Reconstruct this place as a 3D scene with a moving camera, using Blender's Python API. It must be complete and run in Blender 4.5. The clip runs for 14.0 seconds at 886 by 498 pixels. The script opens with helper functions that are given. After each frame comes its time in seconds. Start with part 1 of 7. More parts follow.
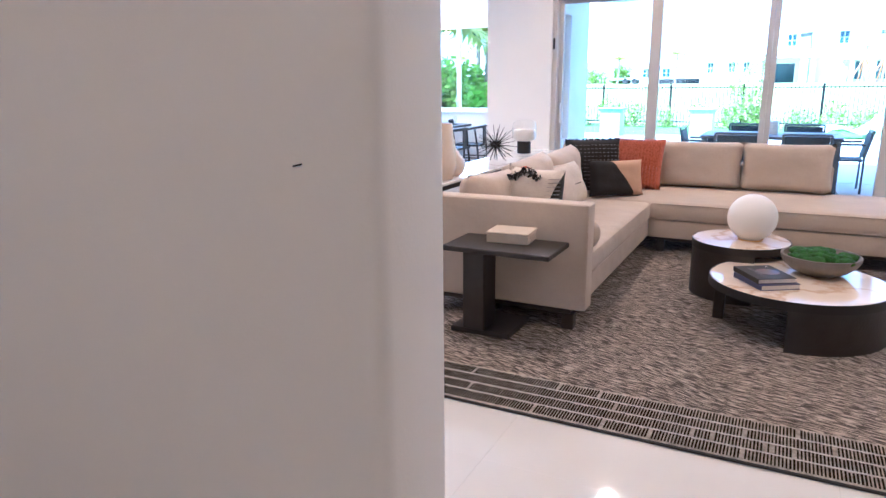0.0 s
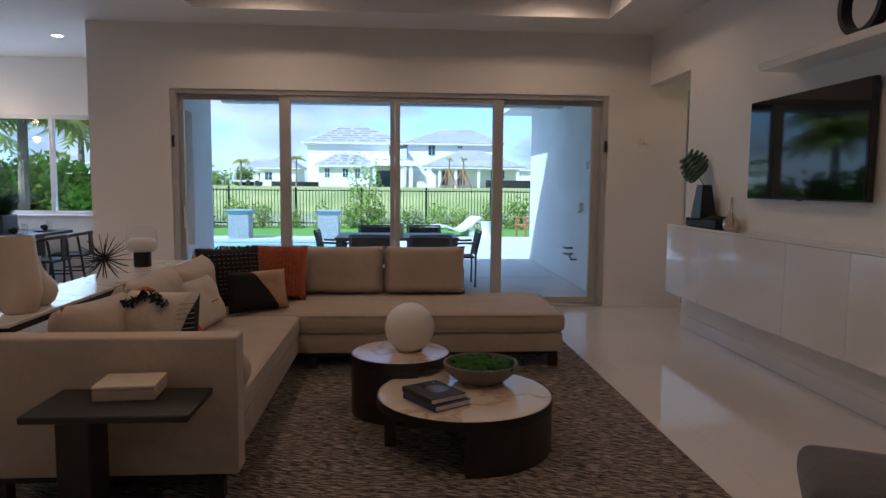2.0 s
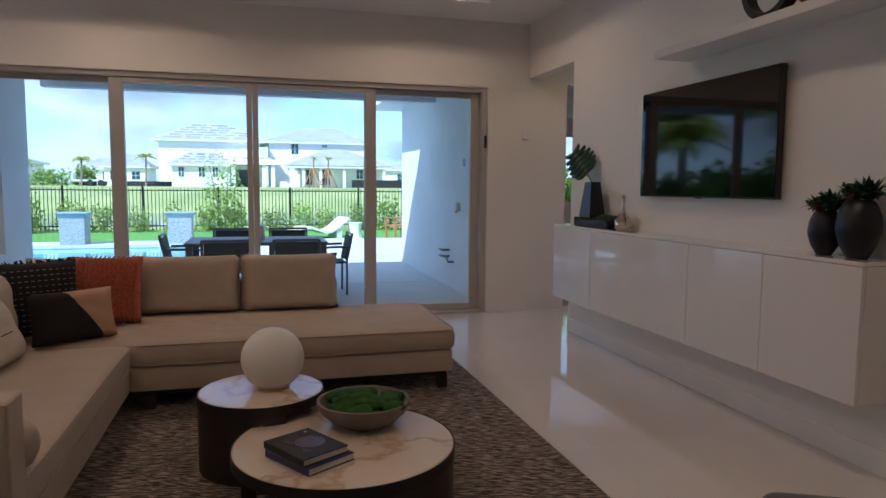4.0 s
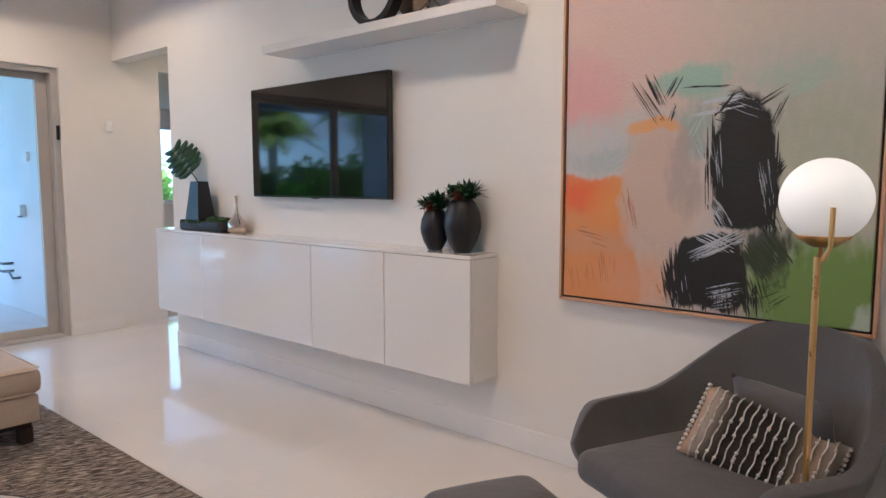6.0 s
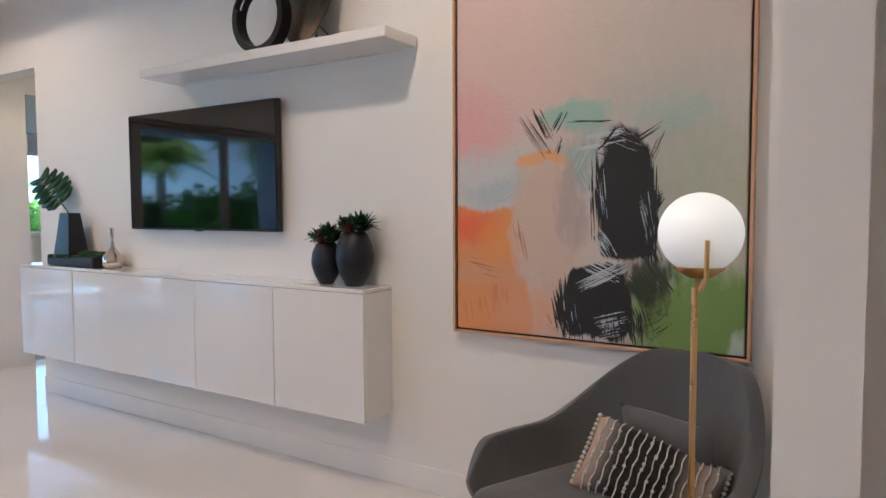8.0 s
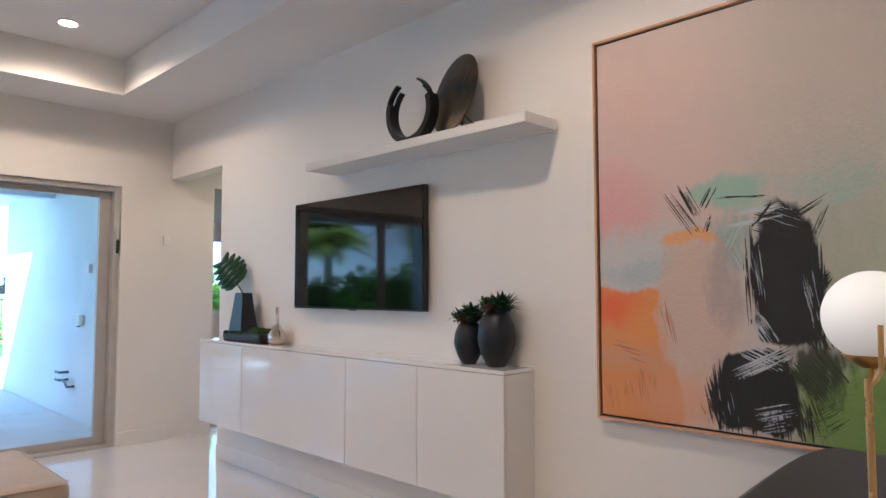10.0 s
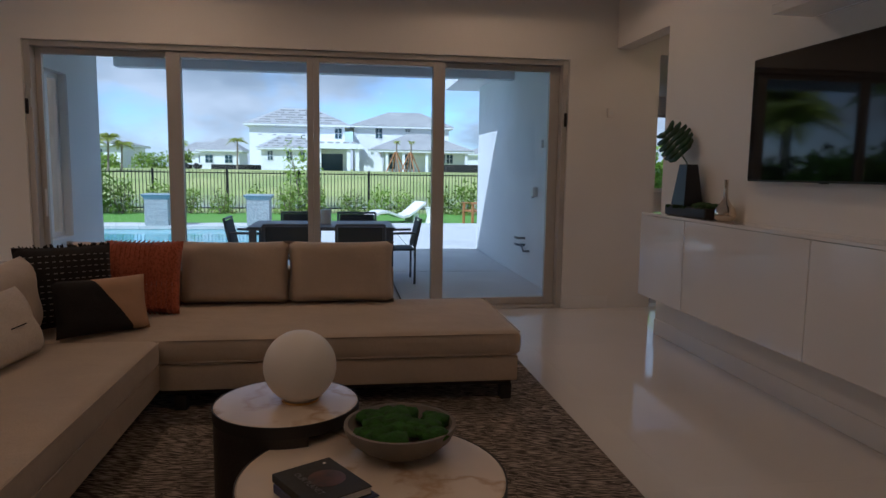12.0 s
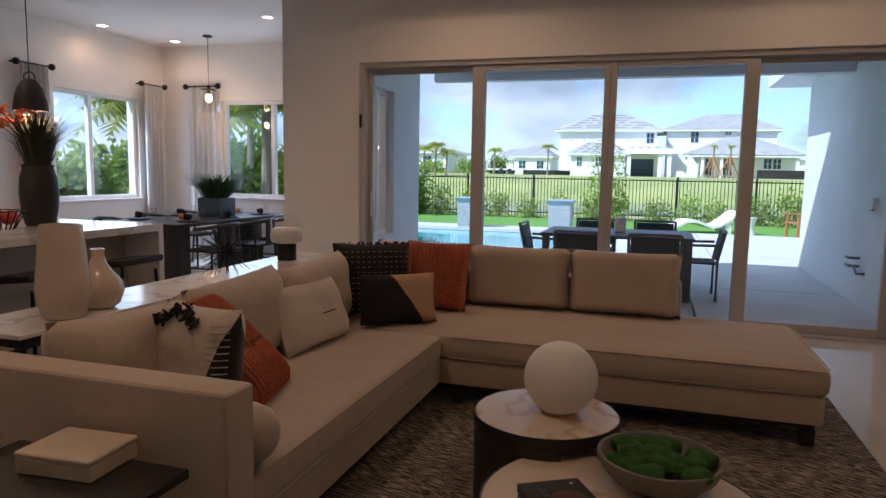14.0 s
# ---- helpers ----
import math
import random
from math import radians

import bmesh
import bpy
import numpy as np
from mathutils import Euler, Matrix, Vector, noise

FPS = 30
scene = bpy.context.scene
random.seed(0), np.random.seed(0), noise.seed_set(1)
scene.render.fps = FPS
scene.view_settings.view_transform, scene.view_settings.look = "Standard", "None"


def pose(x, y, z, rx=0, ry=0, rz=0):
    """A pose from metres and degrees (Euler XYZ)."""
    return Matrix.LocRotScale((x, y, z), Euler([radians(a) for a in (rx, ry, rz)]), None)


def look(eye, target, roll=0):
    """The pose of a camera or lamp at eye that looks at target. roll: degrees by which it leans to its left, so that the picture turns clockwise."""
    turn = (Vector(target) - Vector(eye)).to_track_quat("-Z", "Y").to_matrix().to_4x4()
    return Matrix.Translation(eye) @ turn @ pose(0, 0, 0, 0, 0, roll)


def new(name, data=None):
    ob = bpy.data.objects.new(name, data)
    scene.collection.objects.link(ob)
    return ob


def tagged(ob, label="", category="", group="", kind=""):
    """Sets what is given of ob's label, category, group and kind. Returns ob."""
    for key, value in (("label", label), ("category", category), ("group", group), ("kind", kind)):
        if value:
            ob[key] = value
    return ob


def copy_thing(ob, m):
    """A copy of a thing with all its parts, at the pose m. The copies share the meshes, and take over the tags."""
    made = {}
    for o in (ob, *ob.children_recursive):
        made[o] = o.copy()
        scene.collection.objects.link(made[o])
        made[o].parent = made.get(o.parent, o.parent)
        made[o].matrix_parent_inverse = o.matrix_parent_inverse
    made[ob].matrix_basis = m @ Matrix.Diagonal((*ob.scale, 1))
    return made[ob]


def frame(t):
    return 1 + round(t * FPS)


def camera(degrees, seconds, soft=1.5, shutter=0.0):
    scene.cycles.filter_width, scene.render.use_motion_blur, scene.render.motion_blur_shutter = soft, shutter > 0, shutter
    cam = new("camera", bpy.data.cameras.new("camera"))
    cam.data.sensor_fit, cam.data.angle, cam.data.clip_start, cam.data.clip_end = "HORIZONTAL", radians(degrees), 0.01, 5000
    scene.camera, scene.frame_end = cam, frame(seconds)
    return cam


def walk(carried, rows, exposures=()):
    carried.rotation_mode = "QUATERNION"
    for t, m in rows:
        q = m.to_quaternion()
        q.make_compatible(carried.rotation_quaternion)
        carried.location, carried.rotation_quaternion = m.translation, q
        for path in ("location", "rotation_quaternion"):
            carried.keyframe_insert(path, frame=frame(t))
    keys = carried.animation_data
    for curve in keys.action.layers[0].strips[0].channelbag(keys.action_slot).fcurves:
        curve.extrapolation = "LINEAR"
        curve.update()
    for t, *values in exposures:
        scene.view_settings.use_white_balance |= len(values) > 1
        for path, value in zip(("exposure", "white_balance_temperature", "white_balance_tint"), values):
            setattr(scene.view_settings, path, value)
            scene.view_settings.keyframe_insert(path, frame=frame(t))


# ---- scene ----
cam = camera(67.0, 14.0)
EXPOSURES = [(0, 3.1, 4000, 8), (0.3, 2.3, 4200, 8), (0.5, 1.7, 4400, 7), (0.75, 0.95, 4500, 6), (1.0, 0.45, 4550, 6), (1.5, 0.45, 4600, 7), (2.2, 0.85, 4750, 9), (4.3, 1.0, 4650, 8), (4.7, 1.25, 4650, 8),
    (5.0, 1.6, 4500, 8), (5.5, 2.15, 4400, 5), (6.0, 2.45, 4300, 4), (6.5, 2.45, 4250, 3), (7.2, 2.45, 4200, 2), (9.3, 2.35, 4250, 2), (9.9, 2.35, 4300, 3), (10.3, 2.35, 4400, 5), (10.6, 1.9, 4500, 7),
    (11.0, 0.75, 4700, 8), (11.5, 0.35, 4850, 9), (12.0, 0.3, 4950, 10), (12.5, 0.35, 5050, 11), (13.0, 0.5, 5100, 12), (14.0, 0.7, 5200, 14)]
PATH = [
    (0, (2.716, -8.302, 1.386), (1.830, -6.573, 0.909), -0.5),
    (0.5, (2.598, -8.080, 1.387), (2.141, -6.168, 1.021), 0.45),
    (1, (2.539, -7.921, 1.407), (2.433, -5.939, 1.162), 0.5),
    (1.5, (2.485, -7.81, 1.389), (2.543, -5.819, 1.2), 0.5),
    (2, (2.475, -7.631, 1.393), (2.615, -5.645, 1.207), 0.5),
    (4.5, (2.515, -6.789, 1.371), (3.259, -4.941, 1.19), 0.4),
    (5, (2.524, -6.695, 1.391), (3.547, -4.986, 1.211), 0.4),
    (5.5, (2.526, -6.626, 1.393), (3.835, -5.125, 1.213), 0.3),
    (6, (2.499, -6.595, 1.418), (4.011, -5.301, 1.221), 0.0),
    (6.5, (2.522, -6.56, 1.41), (4.143, -5.405, 1.215), 0.1),
    (7, (2.569, -6.569, 1.413), (4.238, -5.484, 1.218), 0.0),
    (9.5, (2.591, -6.624, 1.476), (4.217, -5.464, 1.589), -0.3),
    (10, (2.618, -6.641, 1.436), (4.024, -5.224, 1.563), -0.1),
    (10.5, (2.635, -6.59, 1.386), (3.784, -4.954, 1.452), 0.4),
    (11, (2.692, -6.484, 1.358), (3.578, -4.697, 1.211), 0.5),
    (11.5, (2.71, -6.418, 1.342), (3.332, -4.529, 1.137), 0.7),
    (12, (2.748, -6.376, 1.352), (3.039, -4.41, 1.122), 0.8),
    (12.5, (2.821, -6.321, 1.358), (2.756, -4.335, 1.126), 0.8),
    (13, (2.875, -6.307, 1.363), (2.551, -4.347, 1.133), 0.9),
    (13.5, (2.906, -6.302, 1.362), (2.418, -4.376, 1.134), 1.0),
    (14, (2.893, -6.291, 1.367), (2.298, -4.395, 1.139), 1.0),
]
walk(cam, [(t, look(eye, target, roll)) for t, eye, target, roll in PATH], EXPOSURES)

# ---- place ----
# ---- world, sun, exposure ----
SUN_DIR = Vector((-0.9, -1.0, 1.38)).normalized()
world = bpy.data.worlds.new("world")
scene.world = world
world.use_nodes = True
wn, wl = world.node_tree.nodes, world.node_tree.links
wn.clear()
sky = wn.new("ShaderNodeTexSky")
sky.sky_type, sky.sun_disc = "NISHITA", False
sky.sun_elevation = math.asin(SUN_DIR.z)
sky.ozone_density, sky.dust_density, sky.air_density = 4.0, 0.1, 0.8
sky.sun_rotation = math.atan2(SUN_DIR.x, SUN_DIR.y)
coord = wn.new("ShaderNodeTexCoord")
stretch = wn.new("ShaderNodeMapping")
stretch.inputs["Scale"].default_value = (3.0, 3.0, 6.0)
cloud = wn.new("ShaderNodeTexNoise")
cloud.inputs["Scale"].default_value, cloud.inputs["Detail"].default_value, cloud.inputs["Roughness"].default_value = 1.3, 9, 0.55
edge = wn.new("ShaderNodeValToRGB")
edge.color_ramp.elements[0].position, edge.color_ramp.elements[1].position = 0.36, 0.54
blend = wn.new("ShaderNodeMix")
blend.data_type = "RGBA"
puff = wn.new("ShaderNodeTexNoise")
puff.inputs["Scale"].default_value, puff.inputs["Detail"].default_value = 2.1, 7
body = wn.new("ShaderNodeValToRGB")
body.color_ramp.elements[0].position, body.color_ramp.elements[1].position = 0.36, 0.62
body.color_ramp.elements[0].color, body.color_ramp.elements[1].color = (0.52, 0.57, 0.62, 1), (0.98, 0.99, 1.0, 1)
bright = wn.new("ShaderNodeVectorMath")
bright.operation = "SCALE"
bright.inputs["Scale"].default_value = 4.6
back = wn.new("ShaderNodeBackground")
back.inputs["Strength"].default_value = 0.135
out = wn.new("ShaderNodeOutputWorld")
wl.new(coord.outputs["Generated"], stretch.inputs["Vector"])
wl.new(stretch.outputs["Vector"], cloud.inputs["Vector"])
wl.new(cloud.outputs["Fac"], edge.inputs["Fac"])
wl.new(edge.outputs["Color"], blend.inputs["Factor"])
wl.new(sky.outputs["Color"], blend.inputs["A"])
wl.new(stretch.outputs["Vector"], puff.inputs["Vector"])
wl.new(puff.outputs["Fac"], body.inputs["Fac"])
wl.new(body.outputs["Color"], bright.inputs[0])
wl.new(bright.outputs["Vector"], blend.inputs["B"])
wl.new(blend.outputs["Result"], back.inputs["Color"])
wl.new(back.outputs["Background"], out.inputs["Surface"])

sun = new("sun", bpy.data.lights.new("sun", "SUN"))
sun.data.energy, sun.data.angle, sun.data.color = 3.9, radians(0.6), (1.0, 0.95, 0.87)
sun.matrix_world = look((0, 0, 30), Vector((0, 0, 30)) - SUN_DIR)


def lamp(name, kind, place, power, colour, size=0.1, target=None, spot=1.6):
    ob = new(name, bpy.data.lights.new(name, kind))
    ob.data.energy, ob.data.color = power, colour
    if kind == "AREA":
        ob.data.shape, ob.data.size = "DISK", size
    else:
        ob.data.shadow_soft_size = size
    if kind == "SPOT":
        ob.data.spot_size, ob.data.spot_blend = spot, 0.5
    ob.matrix_world = look(place, target) if target else Matrix.Translation(place)
    return ob


WARM = (1.0, 0.57, 0.28)


def window_fill(place, target, width, height, power):
    """An added area lamp in a window's opening, reinforcing the sky's light."""
    ob = new("window_daylight", bpy.data.lights.new("window_daylight", "AREA"))
    ob.data.shape, ob.data.size, ob.data.size_y = "RECTANGLE", width, height
    ob.data.energy, ob.data.color = power, (0.84, 0.93, 1.0)
    ob.matrix_world = look(place, target)


window_fill((-4.215, 0.95, 1.63), (0, 0.95, 1.2), 1.3, 1.3, 7)
window_fill((-2.38, 2.215, 1.64), (-2.38, -3.0, 1.2), 1.5, 1.3, 7)


# ---- materials ----
def material(name, colour, rough=0.6, metal=0.0, vary=0.12, scale=6.0, bump=0.1, fine=60.0, colour2=None, coat=0.0, spec=0.5, sheen=0.0, rand=0.0):
    """A surface with a slow change of tone, a fine grain in the relief, and small differences from piece to piece."""
    m = bpy.data.materials.new(name)
    m.use_nodes = True
    n, l = m.node_tree.nodes, m.node_tree.links
    b = n["Principled BSDF"]
    b.inputs["Metallic"].default_value = metal
    b.inputs["Specular IOR Level"].default_value = spec
    b.inputs["Coat Weight"].default_value = coat
    b.inputs["Coat Roughness"].default_value = 0.04
    b.inputs["Sheen Weight"].default_value = sheen
    tc = n.new("ShaderNodeTexCoord")
    slow = n.new("ShaderNodeTexNoise")
    slow.inputs["Scale"].default_value, slow.inputs["Detail"].default_value = scale, 5
    grain = n.new("ShaderNodeTexNoise")
    grain.inputs["Scale"].default_value, grain.inputs["Detail"].default_value = fine, 3
    l.new(tc.outputs["Object"], slow.inputs["Vector"])
    l.new(tc.outputs["Object"], grain.inputs["Vector"])
    ramp = n.new("ShaderNodeValToRGB")
    a = Vector(colour)
    c = Vector(colour2) if colour2 else a * (1 - vary)
    ramp.color_ramp.elements[0].color = (*c, 1)
    ramp.color_ramp.elements[1].color = (*[min(1, v * (1 + vary * 0.4)) for v in a], 1)
    ramp.color_ramp.elements[0].position, ramp.color_ramp.elements[1].position = 0.3, 0.7
    l.new(slow.outputs["Fac"], ramp.inputs["Fac"])
    tint = ramp.outputs["Color"]
    if rand:
        info = n.new("ShaderNodeObjectInfo")
        geo = n.new("ShaderNodeNewGeometry")
        add = n.new("ShaderNodeMath")
        add.operation = "ADD"
        l.new(info.outputs["Random"], add.inputs[0])
        l.new(geo.outputs["Random Per Island"], add.inputs[1])
        rng = n.new("ShaderNodeMapRange")
        rng.inputs["From Max"].default_value = 2
        rng.inputs["To Min"].default_value, rng.inputs["To Max"].default_value = 1 - rand, 1 + rand
        l.new(add.outputs[0], rng.inputs["Value"])
        hsv = n.new("ShaderNodeHueSaturation")
        l.new(rng.outputs["Result"], hsv.inputs["Value"])
        l.new(tint, hsv.inputs["Color"])
        tint = hsv.outputs["Color"]
    l.new(tint, b.inputs["Base Color"])
    rr = n.new("ShaderNodeMapRange")
    rr.inputs["To Min"].default_value, rr.inputs["To Max"].default_value = max(0.0, rough - 0.07 * (rough > 0.1)), min(1, rough + 0.08 * (rough > 0.1))
    l.new(slow.outputs["Fac"], rr.inputs["Value"])
    l.new(rr.outputs["Result"], b.inputs["Roughness"])
    if bump:
        bp = n.new("ShaderNodeBump")
        bp.inputs["Strength"].default_value, bp.inputs["Distance"].default_value = bump, 0.01
        l.new(grain.outputs["Fac"], bp.inputs["Height"])
        l.new(bp.outputs["Normal"], b.inputs["Normal"])
    return m


def nodes_of(m):
    return m.node_tree.nodes, m.node_tree.links, m.node_tree.nodes["Principled BSDF"]


def weave(name, dark, light, scale=900.0, rough=0.9, bump=0.4, sheen=0.2):
    """Cloth: two threads crossing, with slow unevenness."""
    m = material(name, light, rough, vary=0.15, scale=3, bump=0, sheen=sheen)
    n, l, b = nodes_of(m)
    tc = n.new("ShaderNodeTexCoord")
    hi = n.new("ShaderNodeTexNoise")
    hi.inputs["Scale"].default_value, hi.inputs["Detail"].default_value = scale * 0.25, 2
    l.new(tc.outputs["Object"], hi.inputs["Vector"])
    old = b.inputs["Base Color"].links[0].from_socket
    mix = n.new("ShaderNodeMix")
    mix.data_type = "RGBA"
    mix.inputs["A"].default_value = (*dark, 1)
    ramp = n.new("ShaderNodeMapRange")
    ramp.inputs["From Min"].default_value, ramp.inputs["From Max"].default_value = 0.35, 0.55
    l.new(hi.outputs["Fac"], ramp.inputs["Value"])
    l.new(ramp.outputs["Result"], mix.inputs["Factor"])
    l.new(old, mix.inputs["B"])
    l.new(mix.outputs["Result"], b.inputs["Base Color"])
    bp = n.new("ShaderNodeBump")
    bp.inputs["Strength"].default_value, bp.inputs["Distance"].default_value = bump, 0.003
    crease = n.new("ShaderNodeTexNoise")
    crease.inputs["Scale"].default_value, crease.inputs["Detail"].default_value = 7, 3
    l.new(tc.outputs["Object"], crease.inputs["Vector"])
    bp2 = n.new("ShaderNodeBump")
    bp2.inputs["Strength"].default_value, bp2.inputs["Distance"].default_value = 0.35, 0.03
    l.new(crease.outputs["Fac"], bp2.inputs["Height"])
    l.new(hi.outputs["Fac"], bp.inputs["Height"])
    l.new(bp2.outputs["Normal"], bp.inputs["Normal"])
    l.new(bp.outputs["Normal"], b.inputs["Normal"])
    return m


def marble(name, ground, vein, scale=2.0, rough=0.12):
    m = material(name, ground, rough, vary=0.05, bump=0, spec=0.5)
    n, l, b = nodes_of(m)
    tc = n.new("ShaderNodeTexCoord")
    warp = n.new("ShaderNodeTexNoise")
    warp.inputs["Scale"].default_value, warp.inputs["Detail"].default_value = scale, 6
    l.new(tc.outputs["Object"], warp.inputs["Vector"])
    dist = n.new("ShaderNodeMath")
    dist.operation = "SUBTRACT"
    dist.inputs[1].default_value = 0.5
    ab = n.new("ShaderNodeMath")
    ab.operation = "ABSOLUTE"
    l.new(warp.outputs["Fac"], dist.inputs[0])
    l.new(dist.outputs[0], ab.inputs[0])
    r = n.new("ShaderNodeMapRange")
    r.inputs["From Max"].default_value, r.inputs["To Min"].default_value, r.inputs["To Max"].default_value = 0.02, 0.75, 0.0
    l.new(ab.outputs[0], r.inputs["Value"])
    mix = n.new("ShaderNodeMix")
    mix.data_type = "RGBA"
    l.new(r.outputs["Result"], mix.inputs["Factor"])
    l.new(b.inputs["Base Color"].links[0].from_socket, mix.inputs["A"])
    mix.inputs["B"].default_value = (*vein, 1)
    l.new(mix.outputs["Result"], b.inputs["Base Color"])
    return m


def glass(name, tint=(1, 1, 1), rough=0.0):
    """Thin clear glass: mostly see-through, with the mirror of a polished pane, stronger at a slant."""
    m = bpy.data.materials.new(name)
    m.use_nodes = True
    n, l = m.node_tree.nodes, m.node_tree.links
    n.remove(n["Principled BSDF"])
    tr = n.new("ShaderNodeBsdfTransparent")
    tr.inputs["Color"].default_value = (*tint, 1)
    gl = n.new("ShaderNodeBsdfGlossy")
    gl.inputs["Roughness"].default_value = rough
    lw = n.new("ShaderNodeLayerWeight")
    lw.inputs["Blend"].default_value = 0.5
    pw = n.new("ShaderNodeMath")
    pw.operation = "POWER"
    pw.inputs[1].default_value = 4.0
    ma = n.new("ShaderNodeMath")
    ma.operation = "MULTIPLY_ADD"
    ma.inputs[1].default_value, ma.inputs[2].default_value = 0.6, 0.03
    mx = n.new("ShaderNodeMixShader")
    l.new(lw.outputs["Facing"], pw.inputs[0])
    l.new(pw.outputs[0], ma.inputs[0])
    l.new(ma.outputs[0], mx.inputs["Fac"])
    l.new(tr.outputs["BSDF"], mx.inputs[1])
    l.new(gl.outputs["BSDF"], mx.inputs[2])
    l.new(mx.outputs["Shader"], n["Material Output"].inputs["Surface"])
    return m


def leafy(name, colour, rand=0.4, through_=0.55):
    """Foliage: a glossy leaf that also lets light through."""
    m = material(name, colour, 0.5, vary=0.35, scale=3, bump=0.1, rand=rand)
    n, l, b = nodes_of(m)
    t = n.new("ShaderNodeBsdfTranslucent")
    l.new(b.inputs["Base Color"].links[0].from_socket, t.inputs["Color"])
    mx = n.new("ShaderNodeMixShader")
    mx.inputs["Fac"].default_value = through_
    l.new(b.outputs["BSDF"], mx.inputs[1])
    l.new(t.outputs["BSDF"], mx.inputs[2])
    l.new(mx.outputs["Shader"], n["Material Output"].inputs["Surface"])
    return m


def glow(name, colour, strength):
    m = bpy.data.materials.new(name)
    m.use_nodes = True
    b = m.node_tree.nodes["Principled BSDF"]
    b.inputs["Base Color"].default_value = (0.8, 0.8, 0.8, 1)
    b.inputs["Emission Color"].default_value = (*colour, 1)
    b.inputs["Emission Strength"].default_value = strength
    return m


PAINT = material("wall paint", (0.80, 0.785, 0.755), 0.55, vary=0.03, scale=1.2, bump=0.06, fine=160)
CEIL = material("ceiling paint", (0.80, 0.80, 0.79), 0.7, vary=0.03, scale=1.5, bump=0.12, fine=90)
STUCCO = material("white stucco", (0.80, 0.82, 0.84), 0.9, vary=0.06, scale=2.0, bump=0.6, fine=120)
FLOOR_TILE = material("polished porcelain", (0.74, 0.72, 0.69), 0.06, vary=0.05, scale=1.0, bump=0.0, spec=0.6, rand=0.008, coat=0.5)
GROUT = material("grout", (0.72, 0.70, 0.67), 0.2, vary=0.05, bump=0.0)
FRAME = material("champagne aluminium", (0.50, 0.485, 0.46), 0.42, metal=0.15, vary=0.05, bump=0.03)
WHITE_FRAME = material("white vinyl", (0.78, 0.79, 0.80), 0.4, vary=0.03, bump=0.02)
GLASS = glass("window glass", (0.97, 0.985, 0.98))
LACQUER = material("white lacquer", (0.80, 0.795, 0.78), 0.08, vary=0.02, scale=1.5, bump=0.0, coat=0.6)
TRIM = material("white trim paint", (0.82, 0.81, 0.79), 0.35, vary=0.02, bump=0.03)
SOFA = weave("oatmeal linen", (0.46, 0.385, 0.305), (0.53, 0.445, 0.355), bump=0.15)
BLACK_WOOD = material("dark stained oak", (0.028, 0.024, 0.022), 0.45, vary=0.4, scale=9, bump=0.25, fine=80)
BLACK = material("matt black", (0.015, 0.015, 0.016), 0.55, vary=0.2, bump=0.1)
BLACK_METAL = material("black iron", (0.02, 0.02, 0.022), 0.4, metal=0.6, vary=0.2, bump=0.1)
NAVY = material("blue black glaze", (0.007, 0.010, 0.018), 0.42, vary=0.2, bump=0.05)
MARBLE = marble("cream marble", (0.77, 0.67, 0.55), (0.50, 0.34, 0.20), 1.4)
WHITE_MARBLE = marble("white marble", (0.78, 0.77, 0.74), (0.42, 0.38, 0.34), 1.6)
BRASS = material("brushed brass", (0.72, 0.47, 0.18), 0.28, metal=1.0, vary=0.08, bump=0.03)
SILVER = material("silvered glass", (0.75, 0.66, 0.56), 0.08, metal=1.0, vary=0.1, bump=0.0)
CHARCOAL = weave("charcoal wool", (0.085, 0.083, 0.085), (0.105, 0.102, 0.104), bump=0.15)
SCREEN = material("television glass", (0.002, 0.002, 0.003), 0.04, vary=0.0, bump=0, spec=0.5)
LEAF = material("green leaf", (0.045, 0.11, 0.025), 0.45, vary=0.35, scale=14, bump=0.1, rand=0.35)
DARK_LEAF = material("dark leaf", (0.012, 0.05, 0.018), 0.35, vary=0.3, scale=10, bump=0.1, rand=0.3)
MOSS = material("preserved moss", (0.035, 0.125, 0.010), 0.95, vary=0.5, scale=30, bump=1.0, fine=150, colour2=(0.015, 0.06, 0.006))
DARK_MOSS = material("dark moss", (0.02, 0.06, 0.012), 0.95, vary=0.5, scale=30, bump=1.0, fine=150)
SPHERE = material("frosted white glass", (0.80, 0.78, 0.75), 0.35, vary=0.02, bump=0.0)
CLAY = material("grey clay", (0.20, 0.18, 0.155), 0.8, vary=0.15, scale=12, bump=0.3)
CREAM = material("cream ceramic", (0.66, 0.56, 0.45), 0.25, vary=0.06, bump=0.05)
BONE = material("bone inlay", (0.64, 0.55, 0.43), 0.45, vary=0.08, scale=20, bump=0.05)

# ---- mesh helpers ----
def thing(name, place=(0, 0, 0), label="", category="", group="", kind="", turn=0.0):
    ob = new(name)
    ob.empty_display_size = 0.1
    ob.matrix_basis = pose(*place, 0, 0, turn)
    return tagged(ob, label, category, group, kind)


def solid(name, bm, mat, smooth=30):
    me = bpy.data.meshes.new(name)
    bmesh.ops.recalc_face_normals(bm, faces=bm.faces[:])
    bm.to_mesh(me)
    bm.free()
    me.materials.append(mat)
    if smooth:
        me.shade_smooth()
        me.set_sharp_from_angle(angle=radians(smooth))
    return me


def part(name, bm, mat, parent, label="", smooth=30):
    ob = new(name, solid(name, bm, mat, smooth))
    ob.parent = parent
    return tagged(ob, label)


def single(name, bm, mat, label="", category="", group="", kind="", smooth=30):
    return tagged(new(name, solid(name, bm, mat, smooth)), label, category, group, kind)


